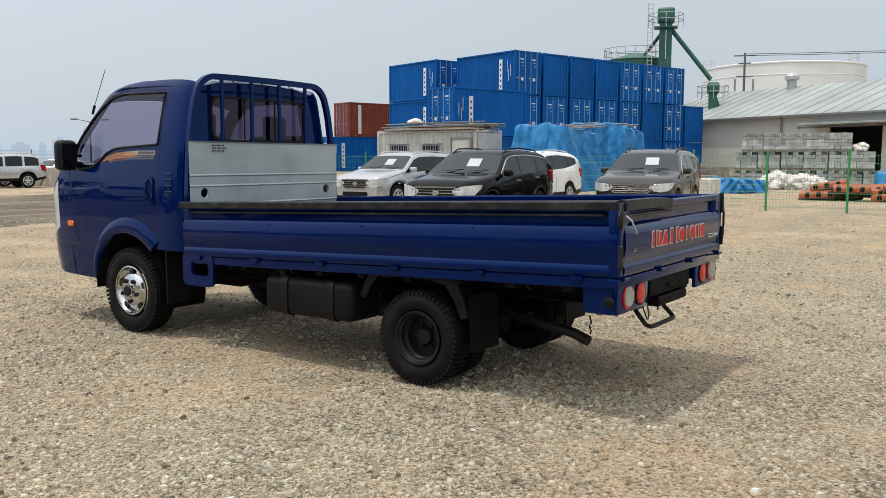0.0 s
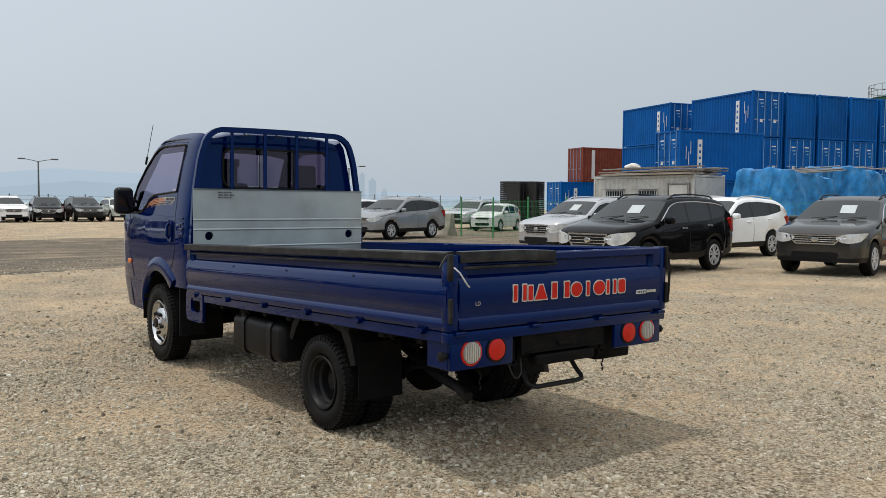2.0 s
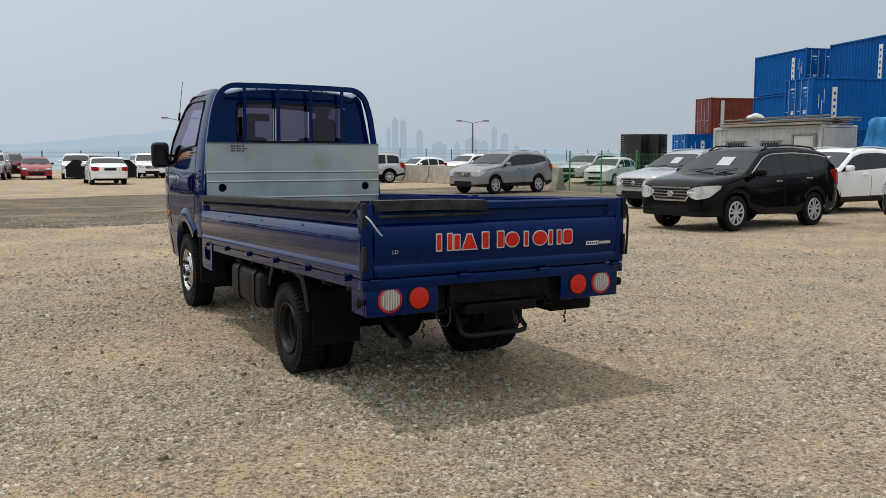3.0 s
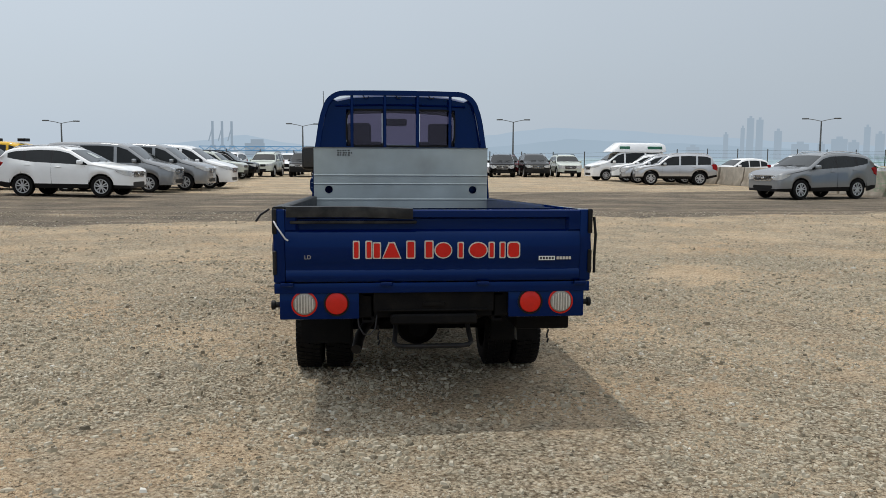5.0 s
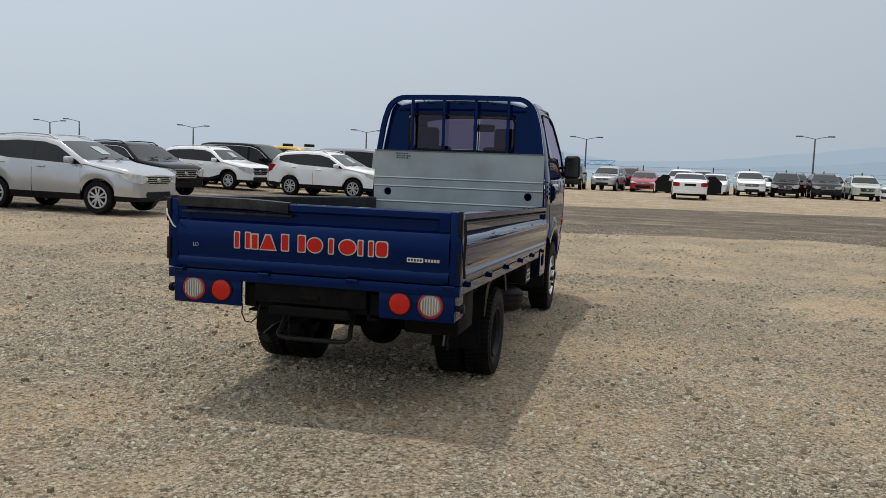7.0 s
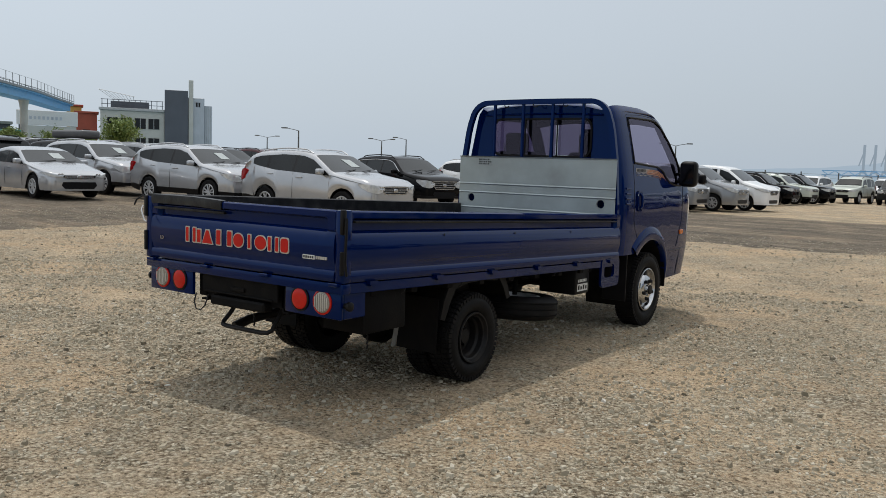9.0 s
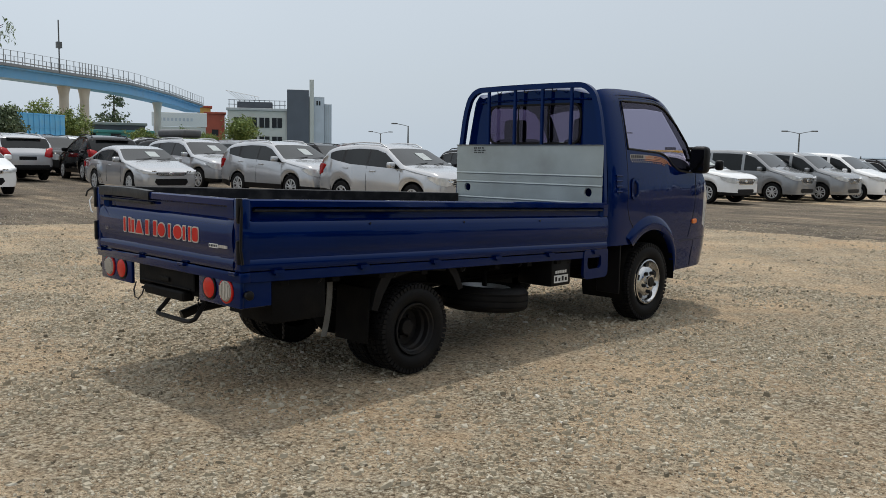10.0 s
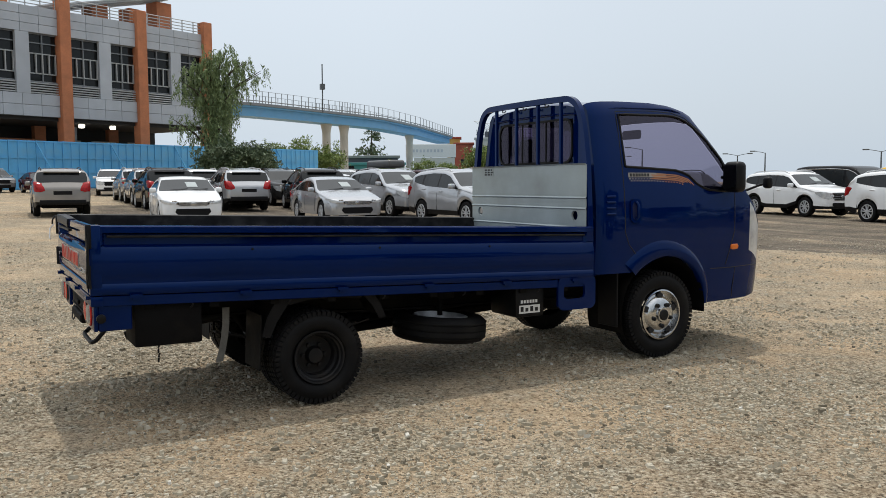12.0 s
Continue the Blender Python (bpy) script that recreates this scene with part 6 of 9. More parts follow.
    for y0, y1 in () if lite else ((0.15, 0.62), (-0.50, 0.02)):
        bm = bmesh.new()
        tube(bm, [(x_of(uc - 0.02), y0, top(uc) + 0.02), (x_of(uc + 0.10), y1, top(uc + 0.10) + 0.012)], 0.008, 5)
        part("wiper", bm, M_INK, root)
    if paper:
        bm = bmesh.new()
        ua, ub = uc + 0.30 * (uh - uc), uc + 0.72 * (uh - uc)
        q = [bm.verts.new((x_of(ua), 0.02, top(ua) + 0.011)), bm.verts.new((x_of(ua), 0.34, top(ua) + 0.009)), bm.verts.new((x_of(ub), 0.30, top(ub) + 0.010)), bm.verts.new((x_of(ub), -0.02, top(ub) + 0.011))]
        bm.faces.new(q)
        geom = bmesh.ops.extrude_face_region(bm, geom=bm.faces[:])
        for v in [g for g in geom["geom"] if isinstance(g, bmesh.types.BMVert)]:
            v.co.z -= 0.004
        bmesh.ops.recalc_face_normals(bm, faces=bm.faces[:])
        part("windscreen_paper", bm, M_PAPER, root, "white sheet of paper on the windscreen")
    if kind == "suv" or kind == "round_suv":
        bm = bmesh.new()
        box(bm, x_of(k["rear"][0] + 0.12), x_of(k["rear"][0] - 0.10), -hw * 0.62, hw * 0.62, top(k["rear"][0]) - 0.03, top(k["rear"][0]) + 0.015, 0.015, 2)
        part("rear_spoiler", bm, PAINT[colour], root)
    return root


# the row by the containers
car("suv", "black", "black sport utility car with alloy wheels beside the containers", 11.65, 8.75, 186)
car("suv", "silver", "silver sport utility car behind the black one", 15.85, 14.4, 181)
car("round_suv", "white", "white sport utility car in front of blue tarpaulin", 17.9, 11.2, 181)
car("round_suv", "warm_grey", "warm grey sport utility car with a chrome grille", 15.8, 6.3, 190)
car("round_suv", "grey", "light grey sport utility car beside concrete barriers", 16.5, 25.7, 196, paper=False)
for cx, cy, col, kd, lab in ((17.0, 41.0, "silver", "old_suv", "silver older sport utility car with dark lower trim"), (17.2, 43.7, "silver", "suv", "silver sport utility car parked in the seaward column"),
                             (17.4, 46.3, "white", "suv", "white sport utility car parked in the seaward column")):
    car(kd, col, lab, cx, cy, 168, group="cars in the seaward column", paper=False)
hi = car("van", "white", "white van with a raised green and white roof", 17.0, 49.6, 184, name="camper_van", category="van", paper=False)
bm = bmesh.new()
hwv = 0.86
sweep(bm, [(-hwv, 1.84), (-hwv + 0.03, 2.10), (-hwv + 0.15, 2.34), (-0.4, 2.44), (0.4, 2.44), (hwv - 0.15, 2.34), (hwv - 0.03, 2.10), (hwv, 1.84)],
      lambda s, a, b: Vector((s, a * (1 if s < 1.0 else 0.9), 1.84 + (b - 1.84) * curve_line([(-2.5, 0.8), (-2.3, 1), (0.6, 1.0), (1.1, 0.35), (1.25, 0.05)], s))), [-2.45, -2.2, -1, 0, 0.6, 0.9, 1.1, 1.25], closed=True)
part("raised_roof", bm, PAINT["white"], hi)
for sd in (-1, 1):
    for x0, x1 in ((-2.2, -1.2), (0.0, 0.7)):
        part("roof_panel", boxed(x0, x1, min(sd * 0.78, sd * 0.852), max(sd * 0.78, sd * 0.852), 2.02, 2.20, 0.02), surf("green_panel", (0.02, 0.14, 0.08), rough=0.3), hi)

# the coupe with both doors open
coupe = car("sedan", "white", "white coupe seen from behind with both doors open", 3.5, 44.9, 90, name="coupe", category="car", paper=False)
for sd in (-1, 1):
    bm = bmesh.new()
    poly = [(0, 0.30), (0.95, 0.34), (1.02, 0.62), (0.98, 0.92), (0.55, 1.30), (0.20, 1.28), (0, 0.95)]
    prism(bm, poly, lambda a, b, d, sd=sd: Vector((0.62 + 0.30 * a + d * 0.95, sd * (0.90 + a * 0.95) - sd * d * 0.3, b)), 0.09)
    part("door", bm, M_PLASTIC, coupe, "open door with dark inner trim")
    part("door_edge", boxed(0.90, 0.97, min(sd * 1.80, sd * 1.87), max(sd * 1.80, sd * 1.87), 0.32, 0.80, 0.015), PAINT["white"], coupe)

# the far row that faces the yard
for cx, col, kd in ((-14.4, "black", "sedan"), (-11.9, "dark_grey", "suv"), (-9.4, "white", "suv"), (-6.8, "cream", "old_suv"), (-4.2, "dark_grey", "old_suv"), (-1.6, "silver", "old_suv"),
                    (0.9, "red", "sedan"), (3.4, "white", "suv"), (5.7, "white", "sedan"), (8.0, "white", "round_suv"), (10.4, "black", "suv"), (12.9, "dark_grey", "round_suv"), (15.4, "cream", "suv")):
    car(kd, col, {"black": "black", "dark_grey": "dark grey", "cream": "pale green", "silver": "silver", "white": "white", "red": "dark red"}[col] + " parked car in the row along the sea fence", cx, 57.5 + 0.10 * cx, -95 + 4 * math.sin(cx), group="row along the sea fence", paper=False)
for cx, cy, col, kd in ((-10.5, 62.5, "silver", "sedan"), (-5.6, 62.8, "white", "suv"), (-0.4, 63, "wine", "suv"), (5.0, 63.2, "silver", "suv"), (9.3, 63.6, "white", "sedan"), (11.7, 63.8, "wine", "suv"), (14.2, 64, "silver", "suv")):
    car(kd, col, {"silver": "silver", "white": "white", "wine": "dark red"}[col] + " parked car in the second row by the sea", cx, cy, -92, group="second row by the sea", paper=False)

# vans and cars west of the track
car("round_suv", "white", "white sport utility car with dark side windows on the track's edge", -10.2, 26.1, -8)
car("suv", "white", "white sport utility car with black lower trim on gravel", -15.8, 27.2, -9)
car("suv", "black", "black sport utility car between silver and white ones", -14.6, 20.0, -15, paper=False)
car("van", "black", "long black passenger van with a roof rack", -15.8, 30.6, -8, category="van", paper=False)
car("van", "grey", "silver grey passenger van with dark side windows", -9.9, 30.1, -5, category="van", group="row of vans", paper=False)
car("van", "grey", "silver grey passenger van next to a white one", -9.0, 32.4, -5, category="van", group="row of vans", paper=False)
car("van", "white", "white passenger van at the end of the row", -8.4, 34.8, -5, category="van", group="row of vans", paper=False)
taxi = car("van", "yellow", "yellow van with two dark boxes on its roof", -16.5, 37.0, -8, category="van", paper=False)
for dx in (-0.3, 0.35):
    part("roof_box", boxed(-0.2 + dx * 2, 0.15 + dx * 2, -0.25, 0.25, 1.915, 2.06, 0.02), M_PLASTIC, taxi)
for cx, cy, col, kd in ((-10.4, 40.2, "white", "old_suv"), (-10.0, 42.8, "silver", "old_suv"), (-9.6, 45.4, "black", "old_suv"), (-9.2, 48.0, "cream", "old_suv"), (-8.8, 50.6, "black", "old_suv")):
    car(kd, col, {"white": "white", "silver": "silver", "black": "black", "cream": "pale green"}[col] + " older sport utility car in a long row", cx, cy, -6, group="row of older cars", paper=False)
car("round_suv", "silver", "silver sport utility car on the yard's west side", -11.45, 12.8, 0)
car("round_suv", "silver", "silver sport utility car parked nose to tail", -16.85, 13.1, 1)
car("round_suv", "silver", "silver sport utility car with a paper on its screen", -22.0, 13.1, 1)
car("sedan", "silver", "silver grey saloon car with a wide dark grille", -20.5, 10.1, -4)
car("sedan", "white", "small white saloon car with a paper on its screen", -21.6, 5.45, -6)
car("suv", "brown", "dusty taupe sport utility car seen from behind", -28.0, 2.4, 178, paper=False)
car("suv", "silver", "silver sport utility car seen from behind", -29.2, 9.3, 176, paper=False)
car("round_suv", "black", "black sport utility car seen from behind", -28.2, 12.2, 172, paper=False)
car("round_suv", "black", "black sport utility car in the western rows", -31.6, 6.75, 178, paper=False)
car("suv", "silver", "silver sport utility car in the western rows", -36.5, 7.05, 178, paper=False)
car("round_suv", "silver", "pale silver sport utility car in the western rows", -41.4, 7.3, 178, paper=False)
wr = random.Random(5)
PAL = ["white", "silver", "black", "grey", "white", "dark_grey", "silver", "wine"]
for ri, cx in enumerate((-27.5, -33.5, -39.0, -44.5, -50.5)):
    y0 = (15.2, 10.2, 10.2, 10.3, 15.0)[ri]
    for c in range((6, 10, 11, 10, 8)[ri]):
        col = wr.choice(PAL)
        car(wr.choice(["suv", "round_suv", "sedan", "suv"]), col, {"dark_grey": "dark grey", "wine": "dark red"}.get(col, col) + " parked car in the western rows", cx + wr.uniform(-0.4, 0.4), y0 + c * 2.6 + wr.uniform(-0.15, 0.15), wr.choice([0, 180]) + wr.uniform(-3, 3), group="western rows", paper=False)
for cx, cy, col, kd, hd in ((-51.7, 7.6, "white", "suv", -8), (-53.2, 10.5, "white", "suv", -12), (-59, 4.0, "wine", "sedan", 10), (-62, 1.2, "grey", "suv", 15), (-58, -1.5, "silver", "suv", 5)):
    car(kd, col, {"white": "white", "wine": "dark red", "grey": "grey", "silver": "silver"}[col] + " parked car before the blue hoarding", cx, cy, hd, group="cars before the hoarding", paper=False)
box_car = car("suv", "dark_grey", "dark grey car with a roof box", -27.0, 15.2, 5, name="car_with_roof_box", paper=False)
part("roof_box", boxed(-1.1, 0.8, -0.42, 0.42, 1.76, 2.08, 0.10, 3), surf("roof_box_grey", (0.10, 0.10, 0.10), rough=0.35), box_car)
# small cars beyond the barriers
for cx, cy, col, kd, hd in ((27.2, 31.5, "cream", "hatch", 205), (28.5, 35.0, "silver", "suv", 200), (25.5, 38.5, "white", "sedan", 200), (23.0, 45.5, "white", "hatch", 190), (27.0, 46.0, "white", "suv", 195)):
    car(kd, col, {"cream": "pale green", "silver": "silver", "white": "white"}[col] + " parked car beyond the concrete barriers", cx, cy, hd, group="cars beyond the barriers", paper=False)

# ---- materials of the surroundings ----
M_CONT_BLUE = surf("container_blue", (0.002, 0.092, 0.335), rough=0.5, var=0.14, scale=0.8, bump=0.05, fine=40, dirt=(0.004, 0.06, 0.22), dirt_amount=0.4, dirt_scale=1.5, per_object=0.16, spec=0.10)
M_ROD = surf("lock_rod_pale_blue", (0.20, 0.36, 0.55), rough=0.5, var=0.3, scale=6, bump=0.05)
M_CONT_RED = surf("container_oxide_red", (0.20, 0.045, 0.026), rough=0.6, var=0.25, scale=1.0, bump=0.06, fine=40, dirt=(0.22, 0.10, 0.06), dirt_amount=0.4, spec=0.2)
M_CONT_WHITE = surf("container_white", (0.52, 0.51, 0.47), rough=0.55, var=0.12, scale=1.2, bump=0.05, dirt=(0.25, 0.20, 0.14), dirt_amount=0.4)
M_TARP = surf("blue_tarpaulin", (0.018, 0.185, 0.45), rough=0.4, var=0.45, scale=2.6, bump=0.9, fine=7, dirt=(0.10, 0.24, 0.38), dirt_amount=0.5, spec=0.25)
M_WOOD = surf("grey_timber", (0.26, 0.225, 0.18), rough=0.85, var=0.35, scale=3, bump=0.2, fine=40, per_object=0.2)
M_DARKPLANK = surf("black_pallet_plastic", (0.018, 0.018, 0.018), rough=0.7, var=0.3, bump=0.1)
M_PIPE = surf("scaffold_pipe", (0.33, 0.31, 0.29), rough=0.45, metal=0.7, var=0.3, bump=0.1)
M_GREEN = surf("fence_green", (0.035, 0.24, 0.075), rough=0.45, var=0.15, bump=0.03)
M_CONCRETE = surf("stained_concrete", (0.34, 0.305, 0.25), rough=0.9, var=0.3, scale=2.2, bump=0.35, fine=26, dirt=(0.14, 0.11, 0.075), dirt_amount=0.7, dirt_scale=1.6, per_object=0.1)
M_WALL_PALE = surf("pale_sheet_wall", (0.50, 0.50, 0.46), rough=0.6, var=0.12, scale=0.5, bump=0.05, dirt=(0.28, 0.25, 0.20), dirt_amount=0.35, dirt_scale=0.5)
M_ROOF_SHEET = surf("weathered_roof_sheet", (0.30, 0.325, 0.31), rough=0.55, var=0.2, scale=0.35, bump=0.05, dirt=(0.20, 0.21, 0.20), dirt_amount=0.7, dirt_scale=0.25)
M_TANK_WHITE = surf("storage_tank_white", (0.64, 0.655, 0.65), rough=0.5, var=0.10, scale=0.2, bump=0.02, dirt=(0.48, 0.44, 0.38), dirt_amount=0.35, dirt_scale=0.15)
M_SILO_GREEN = surf("elevator_green", (0.008, 0.088, 0.058), rough=0.5, var=0.2, scale=0.8, bump=0.05, dirt=(0.10, 0.13, 0.10), dirt_amount=0.4)
M_RAIL_GREY = surf("galvanised_rail", (0.42, 0.43, 0.43), rough=0.5, metal=0.3, var=0.15, bump=0.02)
M_POLE = surf("lamp_post_steel", (0.10, 0.11, 0.115), rough=0.5, metal=0.3, var=0.2, bump=0.02)
M_BRICKPACK = surf("grey_block", (0.32, 0.325, 0.31), rough=0.95, var=0.30, scale=3, bump=0.25, fine=30, per_object=0.30)
M_BAG = surf("white_woven_bag", (0.60, 0.58, 0.54), rough=0.8, var=0.2, scale=3, bump=0.2, fine=30, dirt=(0.35, 0.30, 0.22), dirt_amount=0.5)
M_ORANGE = surf("orange_plastic", (0.36, 0.075, 0.018), rough=0.5, var=0.25, scale=3, bump=0.05, dirt=(0.25, 0.12, 0.06), dirt_amount=0.5)
M_HOARD = surf("hoarding_blue", (0.11, 0.42, 0.74), rough=0.5, var=0.12, scale=0.6, bump=0.04, dirt=(0.20, 0.38, 0.52), dirt_amount=0.5, dirt_scale=0.8)
M_PANEL = surf("facade_panel_grey", (0.44, 0.47, 0.51), rough=0.45, var=0.10, scale=0.6, bump=0.02, per_object=0.05)
M_TERRA = surf("terracotta_cladding", (0.50, 0.185, 0.085), rough=0.75, var=0.2, scale=1.2, bump=0.15, fine=12)
M_LOUVRE = surf("louvre_grey", (0.20, 0.215, 0.23), rough=0.5, var=0.15, bump=0.02)
# near black: shade of the open storey is put into this colour
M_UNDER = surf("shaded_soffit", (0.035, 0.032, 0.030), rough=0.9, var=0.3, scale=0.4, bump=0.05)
M_VIA = surf("girder_blue", (0.135, 0.36, 0.62), rough=0.5, var=0.10, scale=0.3, bump=0.02, dirt=(0.16, 0.28, 0.42), dirt_amount=0.6, dirt_scale=0.3)
M_PIER = surf("pale_concrete", (0.50, 0.48, 0.43), rough=0.85, var=0.12, scale=0.5, bump=0.08, dirt=(0.30, 0.27, 0.22), dirt_amount=0.4, dirt_scale=0.4)
M_SLATE = surf("slate_cladding", (0.085, 0.095, 0.115), rough=0.6, var=0.15, scale=0.5, bump=0.04)
M_BARK = surf("bark", (0.075, 0.058, 0.040), rough=0.95, var=0.4, scale=4, bump=0.5, fine=18)


def leaf_material(name, a, b2, c):
    m, n, l, b = nodes_of(name)
    ge = n.new("ShaderNodeNewGeometry")
    rp = n.new("ShaderNodeValToRGB")
    rp.color_ramp.elements[0].color, rp.color_ramp.elements[1].color = (*a, 1), (*c, 1)
    e2 = rp.color_ramp.elements.new(0.5)
    e2.color = (*b2, 1)
    l.new(ge.outputs["Random Per Island"], rp.inputs["Fac"])
    l.new(rp.outputs["Color"], b.inputs["Base Color"])
    b.inputs["Roughness"].default_value = 0.6
    b.inputs["Transmission Weight"].default_value = 0.0
    b.inputs["Subsurface Weight"].default_value = 0.0
    return m


M_LEAF = leaf_material("willow_leaf", (0.10, 0.145, 0.055), (0.165, 0.23, 0.09), (0.25, 0.32, 0.14))
M_LEAF_DARK = leaf_material("shrub_leaf", (0.055, 0.085, 0.042), (0.085, 0.125, 0.060), (0.13, 0.17, 0.085))
M_LEAF_LIGHT = leaf_material("young_leaf", (0.07, 0.12, 0.022), (0.13, 0.19, 0.04), (0.22, 0.27, 0.07))


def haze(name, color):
    """Distance with thick haze put into its colour, as a plain glow."""
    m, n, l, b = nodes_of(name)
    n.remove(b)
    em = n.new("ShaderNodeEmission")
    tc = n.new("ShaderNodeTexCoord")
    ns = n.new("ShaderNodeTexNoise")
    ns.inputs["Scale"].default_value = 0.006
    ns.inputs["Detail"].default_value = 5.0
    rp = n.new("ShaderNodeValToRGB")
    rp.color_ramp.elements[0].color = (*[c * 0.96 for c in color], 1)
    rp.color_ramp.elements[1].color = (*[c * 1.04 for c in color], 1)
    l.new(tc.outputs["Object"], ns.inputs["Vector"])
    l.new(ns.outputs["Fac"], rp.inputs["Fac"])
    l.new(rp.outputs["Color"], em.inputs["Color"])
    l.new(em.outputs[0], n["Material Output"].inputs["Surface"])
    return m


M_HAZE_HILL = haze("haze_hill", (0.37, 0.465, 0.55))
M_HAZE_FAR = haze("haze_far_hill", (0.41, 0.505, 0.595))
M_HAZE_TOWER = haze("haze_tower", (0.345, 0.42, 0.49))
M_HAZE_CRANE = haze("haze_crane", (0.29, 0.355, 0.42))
m, n_, l_, b_ = nodes_of("sea_water")
b_.inputs["Base Color"].default_value = (0.20, 0.30, 0.33, 1)
b_.inputs["Roughness"].default_value = 0.35
ns_ = n_.new("ShaderNodeTexNoise")
ns_.inputs["Scale"].default_value, ns_.inputs["Detail"].default_value = 0.5, 5.0
bp_ = n_.new("ShaderNodeBump")
bp_.inputs["Strength"].default_value = 0.4
l_.new(ns_.outputs["Fac"], bp_.inputs["Height"])
l_.new(bp_.outputs["Normal"], b_.inputs["Normal"])
M_SEA = m


def far(dist, az, z=0.0):
    """A frame at a distance and bearing from the middle of the walk: x to the right, y away, z up."""
    a = radians(az)
    return pose(3.0 + dist * math.cos(a), -2.5 + dist * math.sin(a), z, 0, 0, az - 90)


# ---- containers ----
C_L, C_W, C_H = 6.06, 2.44, 2.90


def corrugated(bm, length, z0, z1, place, pitch=0.275, depth=0.05):
    sec, s = [], 0.0
    while s < length - 0.001:
        for ds, d in ((0.0, 0), (pitch * 0.27, 0), (pitch * 0.5, depth), (pitch * 0.77, depth)):
            if s + ds < length:
                sec.append((s + ds, d))
        s += pitch
    sec.append((length, 0))
    lo = [bm.verts.new(place(a, d, z0)) for a, d in sec]
    hi = [bm.verts.new(place(a, d, z1)) for a, d in sec]
    for i in range(len(sec) - 1):
        bm.faces.new((lo[i], lo[i + 1], hi[i + 1], hi[i]))


def container(material, name, label, marks=True, doors=True):
    root = thing(name, label, "container")
    bm = bmesh.new()
    for x in (0, C_L - 0.12):
        for y in (0, C_W - 0.12):
            box(bm, x, x + 0.12, y, y + 0.12, 0, C_H, 0.01)
    for z in (0.02, C_H - 0.12):
        for y in (0.01, C_W - 0.09):
            box(bm, 0.12, C_L - 0.12, y, y + 0.08, z, z + 0.10, 0.008)
        for x in (0.01, C_L - 0.11):
            box(bm, x, x + 0.10, 0.12, C_W - 0.12, z, z + 0.10, 0.008)
    part("frame", bm, material, root)
    for y, sg in ((0.045, 1), (C_W - 0.045, -1)):
        bm = bmesh.new()
        corrugated(bm, C_L - 0.24, 0.12, C_H - 0.12, lambda a, d, z, y=y, sg=sg: Vector((0.12 + a, y + sg * d, z)))
        part("side_panel", bm, material, root, angle=20)
    bm = bmesh.new()
    corrugated(bm, C_L - 0.22, 0.09, C_W - 0.09, lambda a, d, z: Vector((0.11 + a, z, C_H - 0.02 - d * 0.5)))
    part("roof_panel", bm, material, root, angle=20)
    bm = bmesh.new()
    corrugated(bm, C_W - 0.24, 0.12, C_H - 0.12, lambda a, d, z: Vector((C_L - 0.045 - d, 0.12 + a, z)))
    part("end_panel", bm, material, root, angle=20)
    for k in range(2):
        y0 = 0.125 + k * (C_W - 0.25) / 2
        wd = (C_W - 0.25) / 2 - 0.006
        bm = bmesh.new()
        box(bm, 0.045, 0.085, y0, y0 + wd, 0.13, C_H - 0.13, 0.008)
        for q in range(4):
            box(bm, 0.030, 0.045, y0 + 0.07, y0 + wd - 0.07, 0.22 + q * 0.57, 0.64 + q * 0.57, 0.008)
        dr = part("door", bm, material, root)
        for q in (0.24, 0.76):
            bm = bmesh.new()
            tube(bm, [(0.012, y0 + wd * q, 0.10), (0.012, y0 + wd * q, C_H - 0.10)], 0.024, 6)
            part("lock_rod", bm, M_ROD, dr)
            bm = bmesh.new()
            box(bm, -0.02, 0.0, y0 + wd * q - 0.02, y0 + wd * q + 0.26, 1.06, 1.10, 0.006)
            part("lock_handle", bm, M_RAIL_GREY, dr)
        if marks:
            for q in range(3):
                part("bar", boxed(0.026, 0.029, y0 + 0.36, y0 + 0.70 - q * 0.09, 2.30 - q * 0.22, 2.37 - q * 0.22), (M_WHITE_STICKER, M_ROD, M_ROD)[q], dr)
            part("bar", boxed(0.026, 0.029, y0 + 0.40, y0 + 0.62, 0.92, 1.12), M_WHITE_STICKER, dr)
    if marks:
        for y0, y1 in ((-0.004, 0.044), (C_W - 0.044, C_W + 0.004)):
            pl = part("name_board", boxed(1.25, 1.56, min(y0, y1), max(y0, y1), 0.30, 2.36, 0.004), M_WHITE_STICKER, root, "white upright name board")
            yy = (-0.0065, -0.004) if y0 < 0 else (C_W + 0.004, C_W + 0.0065)
            for q in range(5):
                part("bar", boxed(1.34, 1.47, *yy, 0.50 + q * 0.36, 0.66 + q * 0.36), M_CONT_BLUE, pl)
            for x, h0 in ((0.42, 1.2), (0.60, 0.9), (0.74, 1.5)):
                part("bar", boxed(x, x + 0.035, *((0.002, 0.012) if y0 < 0 else (C_W - 0.012, C_W - 0.002)), h0, h0 + 0.75), M_WHITE_STICKER, root)
    return root


